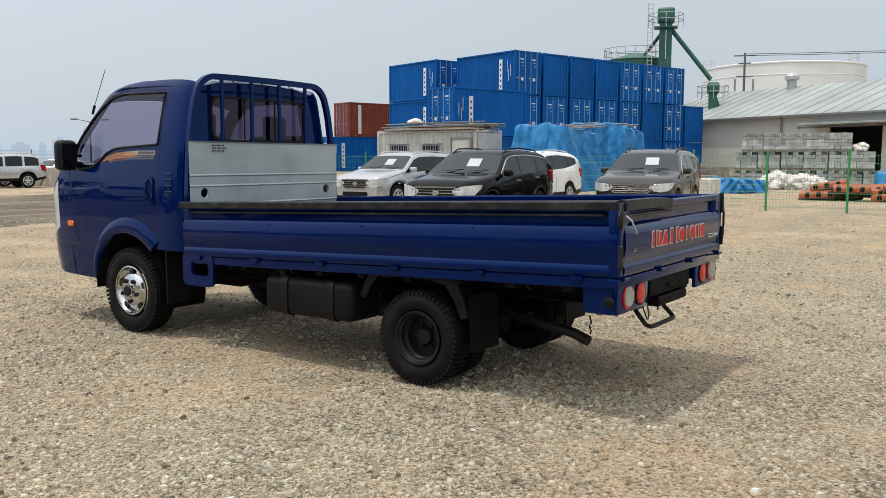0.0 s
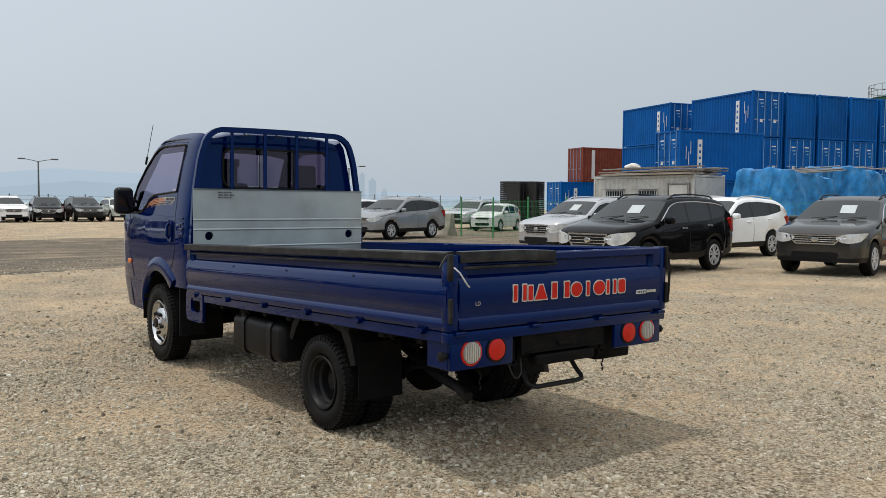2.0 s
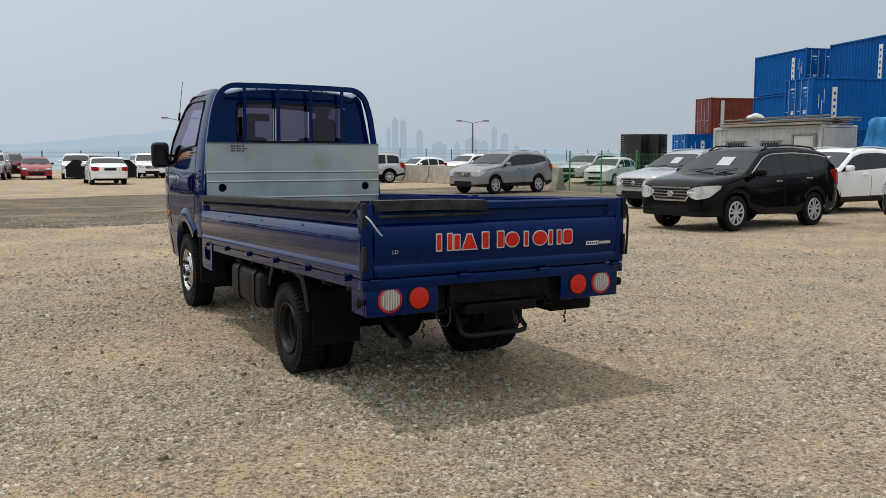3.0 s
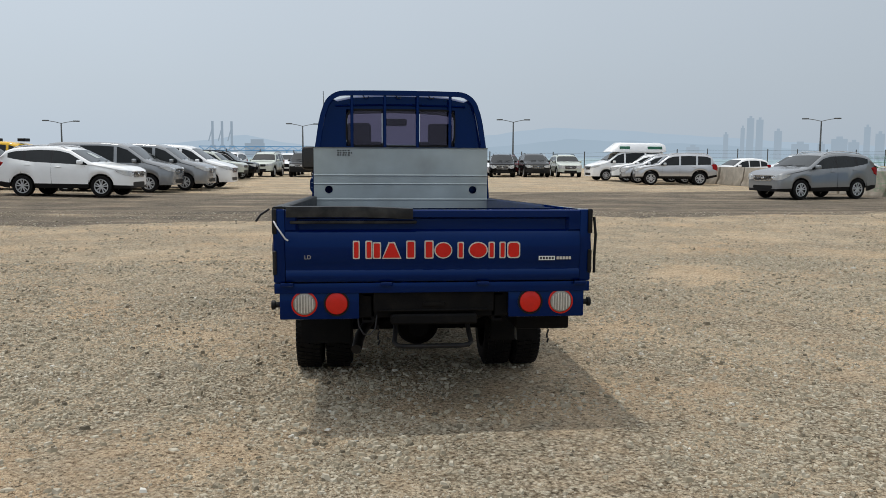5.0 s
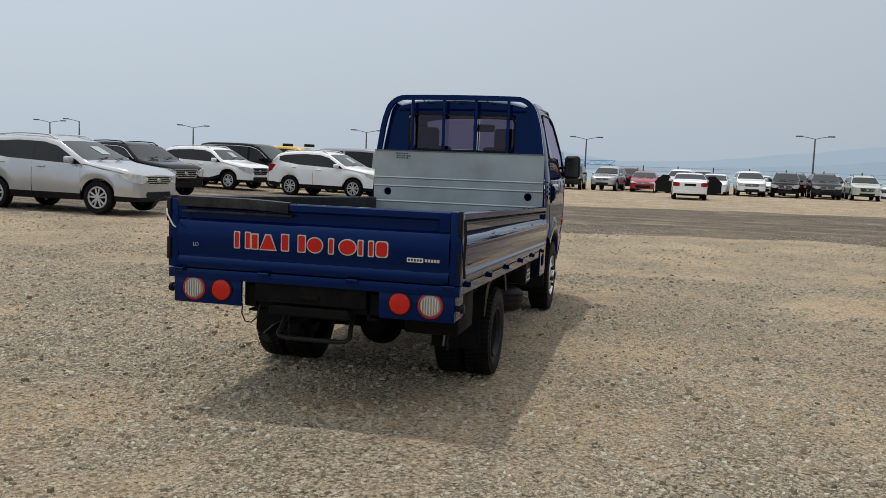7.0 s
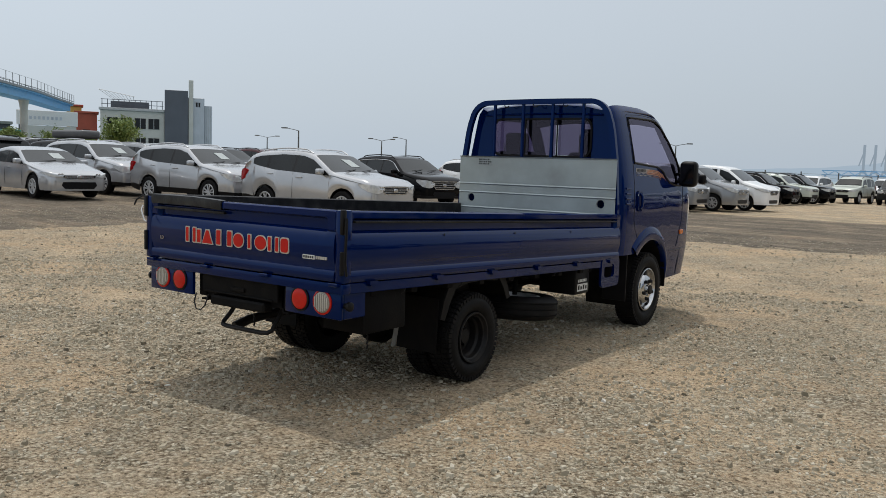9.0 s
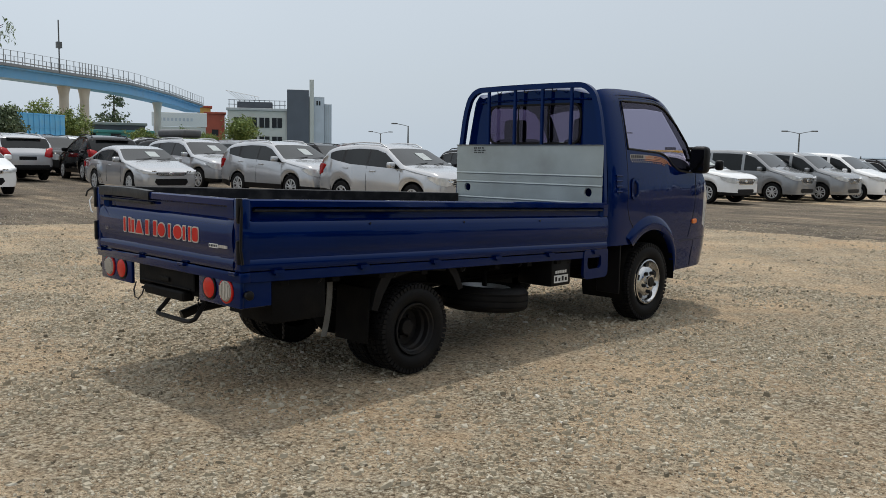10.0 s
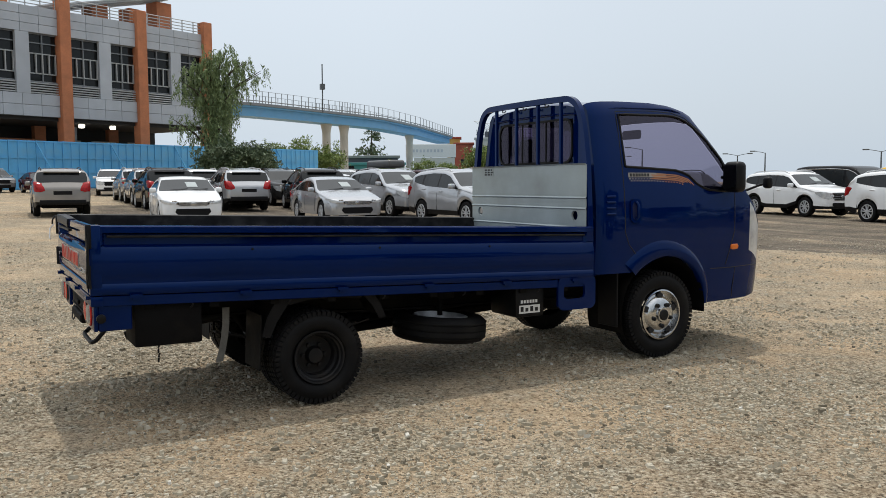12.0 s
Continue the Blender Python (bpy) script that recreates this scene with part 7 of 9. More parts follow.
blue_c = container(M_CONT_BLUE, "shipping_container", "blue corrugated shipping container in a tall stack")
tagged(blue_c, group="stack of blue containers")
CU, CV = Vector((math.cos(radians(-16.3)), math.sin(radians(-16.3)), 0)), Vector((math.cos(radians(73.7)), math.sin(radians(73.7)), 0))
CA = Vector((44.6, 27.1, 0.02))
PITCH, RISE = 2.70, 2.91
first = True
for lev in range(3):
    for i in range(8 if lev < 2 else 7):
        door = (True, lev == 1, lev == 1, lev == 1, True, lev == 2, True, False)[i]
        z = lev * RISE
        if door:
            p, rot = CA + CU * (PITCH * i + C_W), 73.7
        else:
            p, rot = CA + CU * (PITCH * i) + CV * C_L, 253.7
        mm = pose(p.x, p.y, p.z + z, 0, 0, rot)
        if first:
            blue_c.matrix_basis = mm
            first = False
        else:
            copy_thing(blue_c, mm)
for lev in range(3):
    p = CA + CV * 8.45 + CU * 2.44
    copy_thing(blue_c, pose(p.x, p.y, p.z + lev * RISE + ground_z(p.x, p.y), 0, 0, 73.7))
for lev in range(2):
    copy_thing(blue_c, pose(37.2, 27.0, 0.02 + lev * RISE, 0, 0, -16.3))
zr = ground_z(49.3, 45.8)
copy_thing(blue_c, pose(47.4, 46.4, zr, 0, 0, -16.3))
red_c = container(M_CONT_RED, "shipping_container", "faded oxide red shipping container on a blue one", marks=False)
red_c.matrix_basis = pose(49.3, 45.8, zr + RISE, 0, 0, -16.3)
part("name_board", boxed(0.9, 1.2, -0.006, 0.042, 0.25, 2.66, 0.004), M_WHITE_STICKER, red_c)

# white site cabin with planks and pipes on its roof
cabin = container(M_CONT_WHITE, "site_cabin", "white corrugated site cabin loaded with planks and pipes", marks=False)
cabin.matrix_basis = pose(31.8, 20.35, 0.0, 0, 0, 90.5)
for x0, x1 in ((2.05, 3.22), (4.04, 5.24)):
    w_ = part("window", boxed(x0, x1, C_W - 0.02, C_W + 0.03, 1.30, 2.20, 0.01), M_ALLOY, cabin, "barred cabin window in a pale frame")
    part("pane", boxed(x0 + 0.06, x1 - 0.06, C_W + 0.025, C_W + 0.035, 1.36, 2.14), M_CAR_GLASS, w_)
    for q in range(7):
        part("window_bar", boxed(x0 + 0.10 + q * 0.155, x0 + 0.125 + q * 0.155, C_W + 0.05, C_W + 0.075, 1.32, 2.18), M_ALLOY, w_)
    part("sun_hood", boxed(x0 - 0.04, x1 + 0.04, C_W - 0.01, C_W + 0.22, 2.21, 2.25, 0.008), M_PIPE, w_)
part("end_board", boxed(-0.012, 0.02, 0.15, C_W - 0.15, 0.15, C_H - 0.15, 0.01), M_CONT_WHITE, cabin)
cd_ = part("cabin_door", boxed(0.36, 1.36, C_W - 0.01, C_W + 0.035, 0.15, 2.42, 0.01), M_CONT_WHITE, cabin)
for x0, x1, z0, z1 in ((0.24, 0.33, 0.15, 2.52), (1.39, 1.48, 0.15, 2.52), (0.33, 1.39, 2.44, 2.52)):
    part("door_frame", boxed(x0, x1, C_W - 0.01, C_W + 0.05, z0, z1, 0.006), M_PIPE, cd_)
pr = random.Random(3)
for q in range(26):
    bm = bmesh.new()
    dx, ln, zz = pr.uniform(-1.3, 1.1), pr.uniform(3.0, 6.2), 2.905 + 0.055 * (q // 4)
    y0 = 20.0 + pr.uniform(-0.2, 1.0)
    bx = 30.55 + dx
    box(bm, bx - 0.11, bx + 0.11, y0, y0 + ln, zz + 0.002, zz + 0.052, 0.006)
    tagged(part("plank", bm, M_WOOD if q % 3 else M_PIPE), "grey weathered plank lying on the cabin roof", "plank", group="planks on the cabin")
bm = bmesh.new()
bmesh.ops.create_icosphere(bm, subdivisions=3, radius=0.42)
for v in bm.verts:
    v.co = v.co * (1 + 0.25 * noise.noise(v.co * 3)) * 1.0
    v.co.z = max(v.co.z * 0.6, -0.06)
    v.co += Vector((30.0, 24.4, 3.29))
tagged(part("sack", bm, M_BAG), "crumpled white sack on top of the planks", "sack")


# ---- tarpaulins and stores behind the green fence ----
def tarp(cx, cy, lx, ly, h, az, seed, label):
    bm = bmesh.new()
    bmesh.ops.create_grid(bm, x_segments=44, y_segments=34, size=1.0)
    for v in bm.verts:
        u, w = v.co.x, v.co.y
        e_ = max(abs(u), abs(w))
        zt = h * (1 - 0.10 * u - 0.10 * (w < -0.2) * (-0.2 - w)) if e_ < 0.62 else h * (1 - 0.10 * u) * max(0.0, 1 - ((e_ - 0.62) / 0.38) ** 1.15)
        k = 0.62 + (e_ - 0.62) * 0.45 if e_ > 0.62 else e_
        f = k / e_ if e_ > 0 else 1
        p = Vector((u * f * lx / 1.55, w * f * ly / 1.55, zt))
        nz = noise.noise(Vector((u * 3 + seed, w * 3, seed)))
        fold = 1.0 * math.sin((u * 5 + w * 7 + seed) * 2.2 + 3 * nz) * (0.35 + 0.65 * (e_ > 0.55))
        p.z = max(0.02, p.z + (0.17 * nz - 0.20 * abs(noise.noise(Vector((u * 4.5, w * 4.5 + seed, 3.0))))) * (1 if e_ < 0.7 else 0.4))
        p.x += fold * 0.06 + 0.10 * noise.noise(Vector((u * 4, w * 4, seed + 9)))
        p.y += fold * 0.07 + 0.10 * noise.noise(Vector((u * 4, w * 4, seed + 5)))
        v.co = p
    ob = part("tarpaulin", bm, M_TARP, None, angle=60)
    ob.matrix_basis = pose(cx, cy, ground_z(cx, cy), 0, 0, az)
    return tagged(ob, label, "tarpaulin", "blue tarpaulins")


tarp(31.2, 17.0, 3.4, 3.5, 2.95, -8, 1.0, "large rumpled blue tarpaulin over stored goods")
tarp(36.6, 16.9, 3.0, 3.6, 3.20, -4, 4.0, "large rumpled blue tarpaulin over stored goods")
tarp(33.6, 9.2, 2.2, 1.8, 0.62, -20, 7.0, "low blue tarpaulin heap on the ground")
tarp(38.6, 3.5, 2.6, 1.8, 0.9, 10, 2.0, "low blue tarpaulin heap on the ground")
for q in range(12):
    bm = bmesh.new()
    y0, x0 = 15.6 + pr.uniform(0, 3.6), 30.6 + pr.uniform(0, 0.8)
    tube(bm, [(x0, y0, 2.86 + 0.05 * (q % 3)), (x0 + pr.uniform(5, 7.5), y0 + pr.uniform(-1.6, 0.6), 3.30 + 0.05 * (q % 3))], 0.035, 6)
    tagged(part("pipe", bm, M_PIPE), "rusty scaffold pipe lying over the tarpaulins", "pipe", group="scaffold pipes")
yb = bmesh.new()
for q in range(5):
    box(yb, 21.9 + q * 0.28, 22.1 + q * 0.28, 9.2, 9.5, 0.0, 1.1 - 0.1 * (q % 2), 0.02)
    box(yb, 21.9 + q * 0.28, 22.1 + q * 0.28, 9.15, 9.2, 0.5, 0.75, 0.01)
tagged(part("barrier_stack", yb, PAINT["yellow"]), "stacked yellow and dark site barriers behind the fence", "barrier")
bm = bmesh.new()
box(bm, 22.0, 23.0, 6.7, 7.9, 0.0, 0.85, 0.03)
tagged(part("water_tank", bm, M_BAG), "white plastic crate behind the green fence", "crate")

# black pallets in two tall stacks
pal = thing("pallet_stack", "tall stack of black slatted pallets", "pallets")
for q in range(19):
    z0 = q * 0.15
    bm = bmesh.new()
    for k in range(5):
        box(bm, -0.55, 0.55, -0.55 + k * 0.25, -0.45 + k * 0.25, z0 + 0.115, z0 + 0.14)
    for k in range(3):
        box(bm, -0.55 + k * 0.49, -0.43 + k * 0.49, -0.55, 0.55, z0 + 0.0, z0 + 0.115)
    tagged(part("pallet", bm, M_DARKPLANK, pal), kind="stuff")
pal.matrix_basis = pose(38.5, 42.1, ground_z(38.5, 42.1), 0, 0, 15)
tagged(pal, group="pallet stacks")
for px, py, rz in ((39.6, 41.5, 10), (39.0, 43.4, 20), (40.3, 42.8, 14)):
    copy_thing(pal, pose(px, py, ground_z(px, py), 0, 0, rz))

# pallets of grey blocks, three high, and white bags
blocks = thing("block_pallet", "banded pallet load of grey concrete blocks", "building blocks")
for q in range(5):
    bm = bmesh.new()
    for a in range(4):
        for c in range(4):
            if q == 4 and pr.random() < 0.2:
                continue
            jx, jy, jz = pr.uniform(-0.012, 0.012), pr.uniform(-0.012, 0.012), pr.uniform(-0.008, 0.003)
            box(bm, -0.53 + a * 0.266 + jx, -0.53 + a * 0.266 + 0.258 + jx, -0.53 + c * 0.266 + jy, -0.53 + c * 0.266 + 0.258 + jy, 0.10 + q * 0.168, 0.10 + q * 0.168 + 0.163 + jz, 0.010)
    tagged(part("block_layer", bm, M_BRICKPACK, blocks), kind="stuff")
for c in range(3):
    part("runner", boxed(-0.54, 0.54, -0.50 + c * 0.44, -0.40 + c * 0.44, 0.0, 0.098), M_WOOD, blocks)
for k in (-0.25, 0.25):
    part("band", boxed(k - 0.008, k + 0.008, -0.545, 0.545, 0.10, 0.945), M_BAG, blocks)
tagged(blocks, group="block pallets")
firstb = True
for lev, y_a, y_b, nn in ((0, 11.2, 4.9, 7), (1, 10.9, 5.4, 6), (2, 10.6, 6.5, 5)):
    for q in range(nn):
        f = (q + pr.uniform(-0.03, 0.03)) / (nn - 1)
        mm = pose(41.2 + 0.9 * f + pr.uniform(-0.10, 0.10), y_a + (y_b - y_a) * f, lev * 0.950, 0, 0, -80 + pr.uniform(-6, 6))
        if firstb:
            blocks.matrix_basis = mm
            firstb = False
        else:
            copy_thing(blocks, mm)


def slumped_bag(x, y, z, size, seed, label, group="white bags"):
    bm = bmesh.new()
    bmesh.ops.create_icosphere(bm, subdivisions=4, radius=size)
    for v in bm.verts:
        c = v.co / size
        k = 1 + 0.40 * noise.noise(c * 1.3 + Vector((seed, 0, 0))) + 0.20 * abs(noise.noise(c * 3.4 + Vector((seed, 4, 0)))) - 0.34 * abs(noise.noise(c * 5 + Vector((0, seed, 0)))) - 0.16 * abs(noise.noise(c * 11 + Vector((0, 0, seed))))
        v.co = v.co * k
        v.co.z = max(v.co.z * 0.72 + 0.42 * size, 0.0)
        v.co += Vector((x, y, z))
    tagged(part("bulk_bag", bm, M_BAG, angle=70), label, "bag", group=group)


for q, (bx, by, sz) in enumerate(((39.4, 10.1, 0.42), (39.5, 9.3, 0.62), (39.8, 8.5, 0.66), (39.5, 7.8, 0.60), (39.9, 7.1, 0.55), (39.2, 8.9, 0.40), (39.3, 6.6, 0.36), (40.0, 9.0, 0.8), (40.1, 7.6, 0.7))):
    slumped_bag(bx, by, 0.0, sz, q * 3.1, "slumped white woven bag before the block pallets")
slumped_bag(42.1, 5.6, 1.90, 0.40, 41.0, "crumpled white sack lying on a block pallet")
for q in range(12):
    bm = bmesh.new()
    box(bm, -0.30, 0.30, -0.60, 0.60, 0.06, 0.24, 0.03, 2)
    for v in bm.verts:
        v.co.x *= 1 - 0.25 * v.co.z / 0.24
    ob = part("road_barrier", bm, M_ORANGE)
    up_ = q % 2
    ob.matrix_basis = pose(28.0 + 0.34 * (q % 3), 4.7 - (q // 2) * 0.80 - 0.3 * up_, 0.09 + 0.22 * up_ + 0.10 * (q % 3 == 1), -4 + 6 * math.sin(q * 5), -14 + 8 * math.sin(q * 2.1), 4 + 14 * math.sin(q * 3))
    part("base", boxed(-0.31, 0.31, -0.63, 0.63, -0.02, 0.065, 0.02), M_PLASTIC, ob, "black rubber base")
    for k in range(3):
        y0 = -0.52 + 0.38 * k + 0.1 * (q % 2)
        part("band", boxed(-0.285, -0.05, y0, y0 + 0.15, 0.09, 0.247, 0.02), M_PLASTIC, ob, "black square")
    tagged(ob, "orange plastic road barrier with black squares", "barrier", "heap of road barriers")
# low stacks of sheet metal and boards left of the blocks
for q in range(6):
    root = thing("board_stack", "low untidy stack of grey boards and sheets", "boards", pose(40.2 + 0.8 * (q % 2), 12.9 + 0.75 * q, 0, 0, 0, -70 + 22 * math.sin(q * 2.7)), "stacks of boards")
    for k in range(6 + (q * 5) % 7):
        part("board", boxed(-0.75 + pr.uniform(-0.15, 0.15), 0.75 + pr.uniform(-0.15, 0.15), -0.42 + pr.uniform(-0.08, 0.08), 0.42 + pr.uniform(-0.08, 0.08), k * 0.115, k * 0.115 + 0.085, 0.008), (M_BRICKPACK, M_WOOD, M_PIPE)[(k + q) % 3], root)

# ---- green mesh fence ----
post_me = None
fence = thing("mesh_fence", "green wire mesh fence on round posts", "fence", kind="structure")
ys = np.arange(-10.37, 27.1, 2.13)
for q, y in enumerate(ys):
    if post_me is None:
        bm = bmesh.new()
        tube(bm, [(0, 0, 0), (0, 0, 1.72)], 0.032, 10)
        lathe(bm, [(0.036, 0), (0.03, 0.02), (0, 0.03)], (0, 0, 1.72), (0, 0, 1), 10)
        po = part("fence_post", bm, M_GREEN, fence)
        post_me = po.data
        bm = bmesh.new()
        for k in range(8):
            z = 0.12 + k * 0.205
            tube(bm, [(0, 0.03, z), (0, 2.10, z)], 0.0045, 4, caps=False)
        for k in range(28):
            tube(bm, [(0, 0.06 + k * 0.0755, 0.06), (0, 0.06 + k * 0.0755, 1.62)], 0.0030, 3, caps=False)
        pn = part("mesh_panel", bm, M_GREEN, fence)
        pn_me = pn.data
        po.matrix_basis = pn.matrix_basis = Matrix.Translation((20.15, y, 0))
    else:
        shared("fence_post", post_me, fence, Matrix.Translation((20.15, y, 0)))
        if y < 26.5:
            shared("mesh_panel", pn_me, fence, Matrix.Translation((20.15, y, 0)))

# ---- concrete barriers ----
bar = None
for q in range(6):
    y = 28.3 + q * 3.04
    mm = pose(20.4 - 0.05 * q + 0.06 * math.sin(q * 5), y, 0, 0, 0, 90 + 2 * math.sin(q * 3))
    if bar is None:
        bm = bmesh.new()
        sec = [(-0.30, 0.0), (-0.30, 0.08), (-0.17, 0.33), (-0.10, 0.95), (-0.07, 1.0), (0.07, 1.0), (0.10, 0.95), (0.17, 0.33), (0.30, 0.08), (0.30, 0.0)]
        sweep(bm, sec, lambda s, a, b: Vector((s, a + 0.012 * noise.noise(Vector((s * 2, a * 5, b * 4))), b)), list(np.linspace(-1.5, 1.5, 13)), closed=True)
        bar = tagged(part("concrete_barrier", bm, M_CONCRETE), "stained concrete road barrier", "barrier", "concrete barriers")
        bar.matrix_basis = mm
    else:
        copy_thing(bar, mm)

# ---- warehouse, tank, grain elevator ----
wh = thing("warehouse", "long pale sheet-clad warehouse with a grey ridged roof", "warehouse", pose(60.4, 7.0, 0, 0, 0, 64))
# local x runs north along the wall, y is west towards the yard
for x0, x1, z0, z1 in ((-40, 0.0, 0, 5.0), (4.4, 24, 0, 5.0), (0.0, 4.4, 3.9, 5.0)):
    part("wall", boxed(x0, x1, -0.25, 0.0, z0, z1), M_WALL_PALE, wh)
part("wall_base", boxed(6.8, 24, -0.20, 0.02, 0, 0.9), M_CONCRETE, wh)
part("doorway_floor", boxed(0.0, 4.4, -8.0, -0.25, 0.0, 0.05), M_CONCRETE, wh)
part("back_wall", boxed(-40, 24, -16.3, -16.0, 0, 5.0), M_WALL_PALE, wh)
for x0 in (-40, 23.75):
    bm = bmesh.new()
    prism(bm, [(0, 0), (-16, 0), (-16, 5.0), (-8, 7.78), (0, 5.0)], lambda a, b, d, x0=x0: Vector((x0 + d, a, b)), 0.25)
    part("gable", bm, M_WALL_PALE, wh)
for y0, y1, z0, z1 in ((0.5, -8.0, 4.88, 7.83), (-8.0, -16.5, 7.83, 4.88)):
    bm = bmesh.new()
    a = [bm.verts.new((x, y, z)) for x, y, z in ((-40.4, y0, z0), (24.4, y0, z0), (24.4, y1, z1), (-40.4, y1, z1))]
    bm.faces.new(a)
    gg = bmesh.ops.extrude_face_region(bm, geom=bm.faces[:])
    for v in [g for g in gg["geom"] if isinstance(g, bmesh.types.BMVert)]:
        v.co.z -= 0.12
    bmesh.ops.recalc_face_normals(bm, faces=bm.faces[:])
    rf = part("roof", bm, M_ROOF_SHEET, wh)
    if y0 > 0:
        for q in range(52):
            x = -40 + q * 1.24
            bm = bmesh.new()
            tube(bm, [(x, y0, z0 + 0.02), (x, y1, z1 + 0.02)], 0.035, 4)
            part("roof_seam", bm, M_ROOF_SHEET, rf)
part("gutter", boxed(-40.4, 24.4, 0.5, 0.66, 4.74, 4.90, 0.02), M_PIPE, wh)
part("down_pipe", boxed(8.4, 8.55, 0.02, 0.16, 0.0, 4.75, 0.02), M_PIPE, wh)
part("canopy", boxed(-1.4, 5.6, 0.02, 1.9, 4.00, 4.14, 0.02), M_ROOF_SHEET, wh)
part("door_rail", boxed(-1.4, 7.0, 0.02, 0.12, 3.86, 3.98), M_PIPE, wh)
part("sliding_door", boxed(-2.4, 0.1, 0.02, 0.10, 0.0, 3.85, 0.01), M_WALL_PALE, wh)
part("sliding_door", boxed(4.3, 6.8, 0.02, 0.10, 0.0, 3.85, 0.01), M_WALL_PALE, wh)
bm = bmesh.new()
lathe(bm, [(0.40, 0), (0.40, 0.75), (0.60, 0.8), (0.60, 1.1), (0.48, 1.25), (0, 1.3)], (13.9, -7.6, 7.6), (0, 0, 1), 14)
part("roof_vent", bm, M_RAIL_GREY, wh)

tk = thing("storage_tank", "huge pale cylindrical storage tank behind the warehouse", "storage tank", pose(121.6, 28.5, 0))
TR, TH = 10.6, 14.2
bm = bmesh.new()
lathe(bm, [(TR, 0), (TR, TH - 0.2), (TR + 0.1, TH - 0.15), (TR + 0.1, TH), (TR - 0.2, TH + 0.1), (0, TH + 0.7)], (0, 0, 0), (0, 0, 1), 72)
part("tank_wall", bm, M_TANK_WHITE, tk)
for z in (3.5, 7.0, 10.5, 12.6):
    bm = bmesh.new()
    lathe(bm, [(TR, -0.05), (TR + 0.06, 0), (TR, 0.05)], (0, 0, z), (0, 0, 1), 72)
    part("weld_band", bm, M_TANK_WHITE, tk)
for a in (radians(128), radians(247)):
    c, d = TR * math.cos(a), TR * math.sin(a)
    bm = bmesh.new()
    for dx, dy in ((-0.7, -0.5), (0.7, -0.5), (0.7, 0.5), (-0.7, 0.5)):
        tube(bm, [(c + dx, d + dy, TH), (c + dx, d + dy, TH + 1.1)], 0.04, 4)
    for z in (0.55, 1.08):
        tube(bm, [(c - 0.7, d - 0.5, TH + z), (c + 0.7, d - 0.5, TH + z), (c + 0.7, d + 0.5, TH + z), (c - 0.7, d + 0.5, TH + z), (c - 0.7, d - 0.5, TH + z)], 0.035, 4)
    part("hand_rail", bm, M_RAIL_GREY, tk)

el = thing("grain_elevator", "dark green grain elevator with a slim tower, bin and chutes", "grain elevator", pose(69.9, 26.3, 0, 0, 0, -69.4))
bm = bmesh.new()
box(bm, -0.55, 0.0, -0.35, 0.35, 0, 14.0, 0.02)
box(bm, 0.05, 0.55, -0.35, 0.35, 0, 14.0, 0.02)
part("leg", bm, M_SILO_GREEN, el)
bm = bmesh.new()
box(bm, -0.75, 0.75, -0.5, 0.5, 13.6, 15.0, 0.25, 3)
box(bm, -1.0, 1.0, -0.8, 0.8, 13.2, 13.3)
part("head_house", bm, M_SILO_GREEN, el)
bm = bmesh.new()
lathe(bm, [(3.0, 0), (3.0, 10.6), (3.1, 10.7), (0.3, 11.5), (0, 11.5)], (-2.6, 3.2, 0), (0, 0, 1), 32)
part("bin", bm, M_SILO_GREEN, el)
for p0, p1, w_ in (((-0.2, 0, 13.0), (-2.4, 2.2, 10.4), 0.16), ((0.4, 0, 13.2), (4.0, 0, 8.6), 0.20), ((4.4, 0, 7.0), (5.2, 0, 4.6), 0.20)):
    bm = bmesh.new()
    tube(bm, [p0, p1], w_, 10)
    part("chute", bm, M_SILO_GREEN, el)
bm = bmesh.new()
box(bm, 3.85, 4.55, -0.4, 0.4, 0, 7.3, 0.03)
box(bm, 3.70, 4.75, -0.5, 0.5, 7.3, 8.35, 0.22, 3)
part("second_leg", bm, M_SILO_GREEN, el)
for cx_, cy_, rx_, z0, nn in ((0, 0, 1.5, 13.3, 8), (4.2, 0, 1.3, 6.9, 8), (-2.6, 3.2, 3.0, 10.7, 20)):
    for q in range(nn):
        a = 2 * math.pi * q / nn
        part("rail_post", boxed(cx_ + rx_ * math.cos(a) - 0.03, cx_ + rx_ * math.cos(a) + 0.03, cy_ + rx_ * math.sin(a) - 0.03, cy_ + rx_ * math.sin(a) + 0.03, z0, z0 + 1.15), M_RAIL_GREY, el)
    for dz in (0.6, 1.12):
        bm = bmesh.new()
        lathe(bm, [(rx_ - 0.03, 0.03), (rx_ + 0.03, 0.0), (rx_ - 0.03, -0.03)], (cx_, cy_, z0 + dz), (0, 0, 1), 24)
        part("hand_rail", bm, M_RAIL_GREY, el)
bm = bmesh.new()
for dx in (-1.55, -1.15):
    tube(bm, [(dx, -0.6, 8.5), (dx, -0.6, 15.4)], 0.035, 5)
for q in range(20):
    tube(bm, [(-1.55, -0.6, 8.6 + q * 0.35), (-1.15, -0.6, 8.6 + q * 0.35)], 0.02, 4)
part("ladder", bm, M_RAIL_GREY, el)

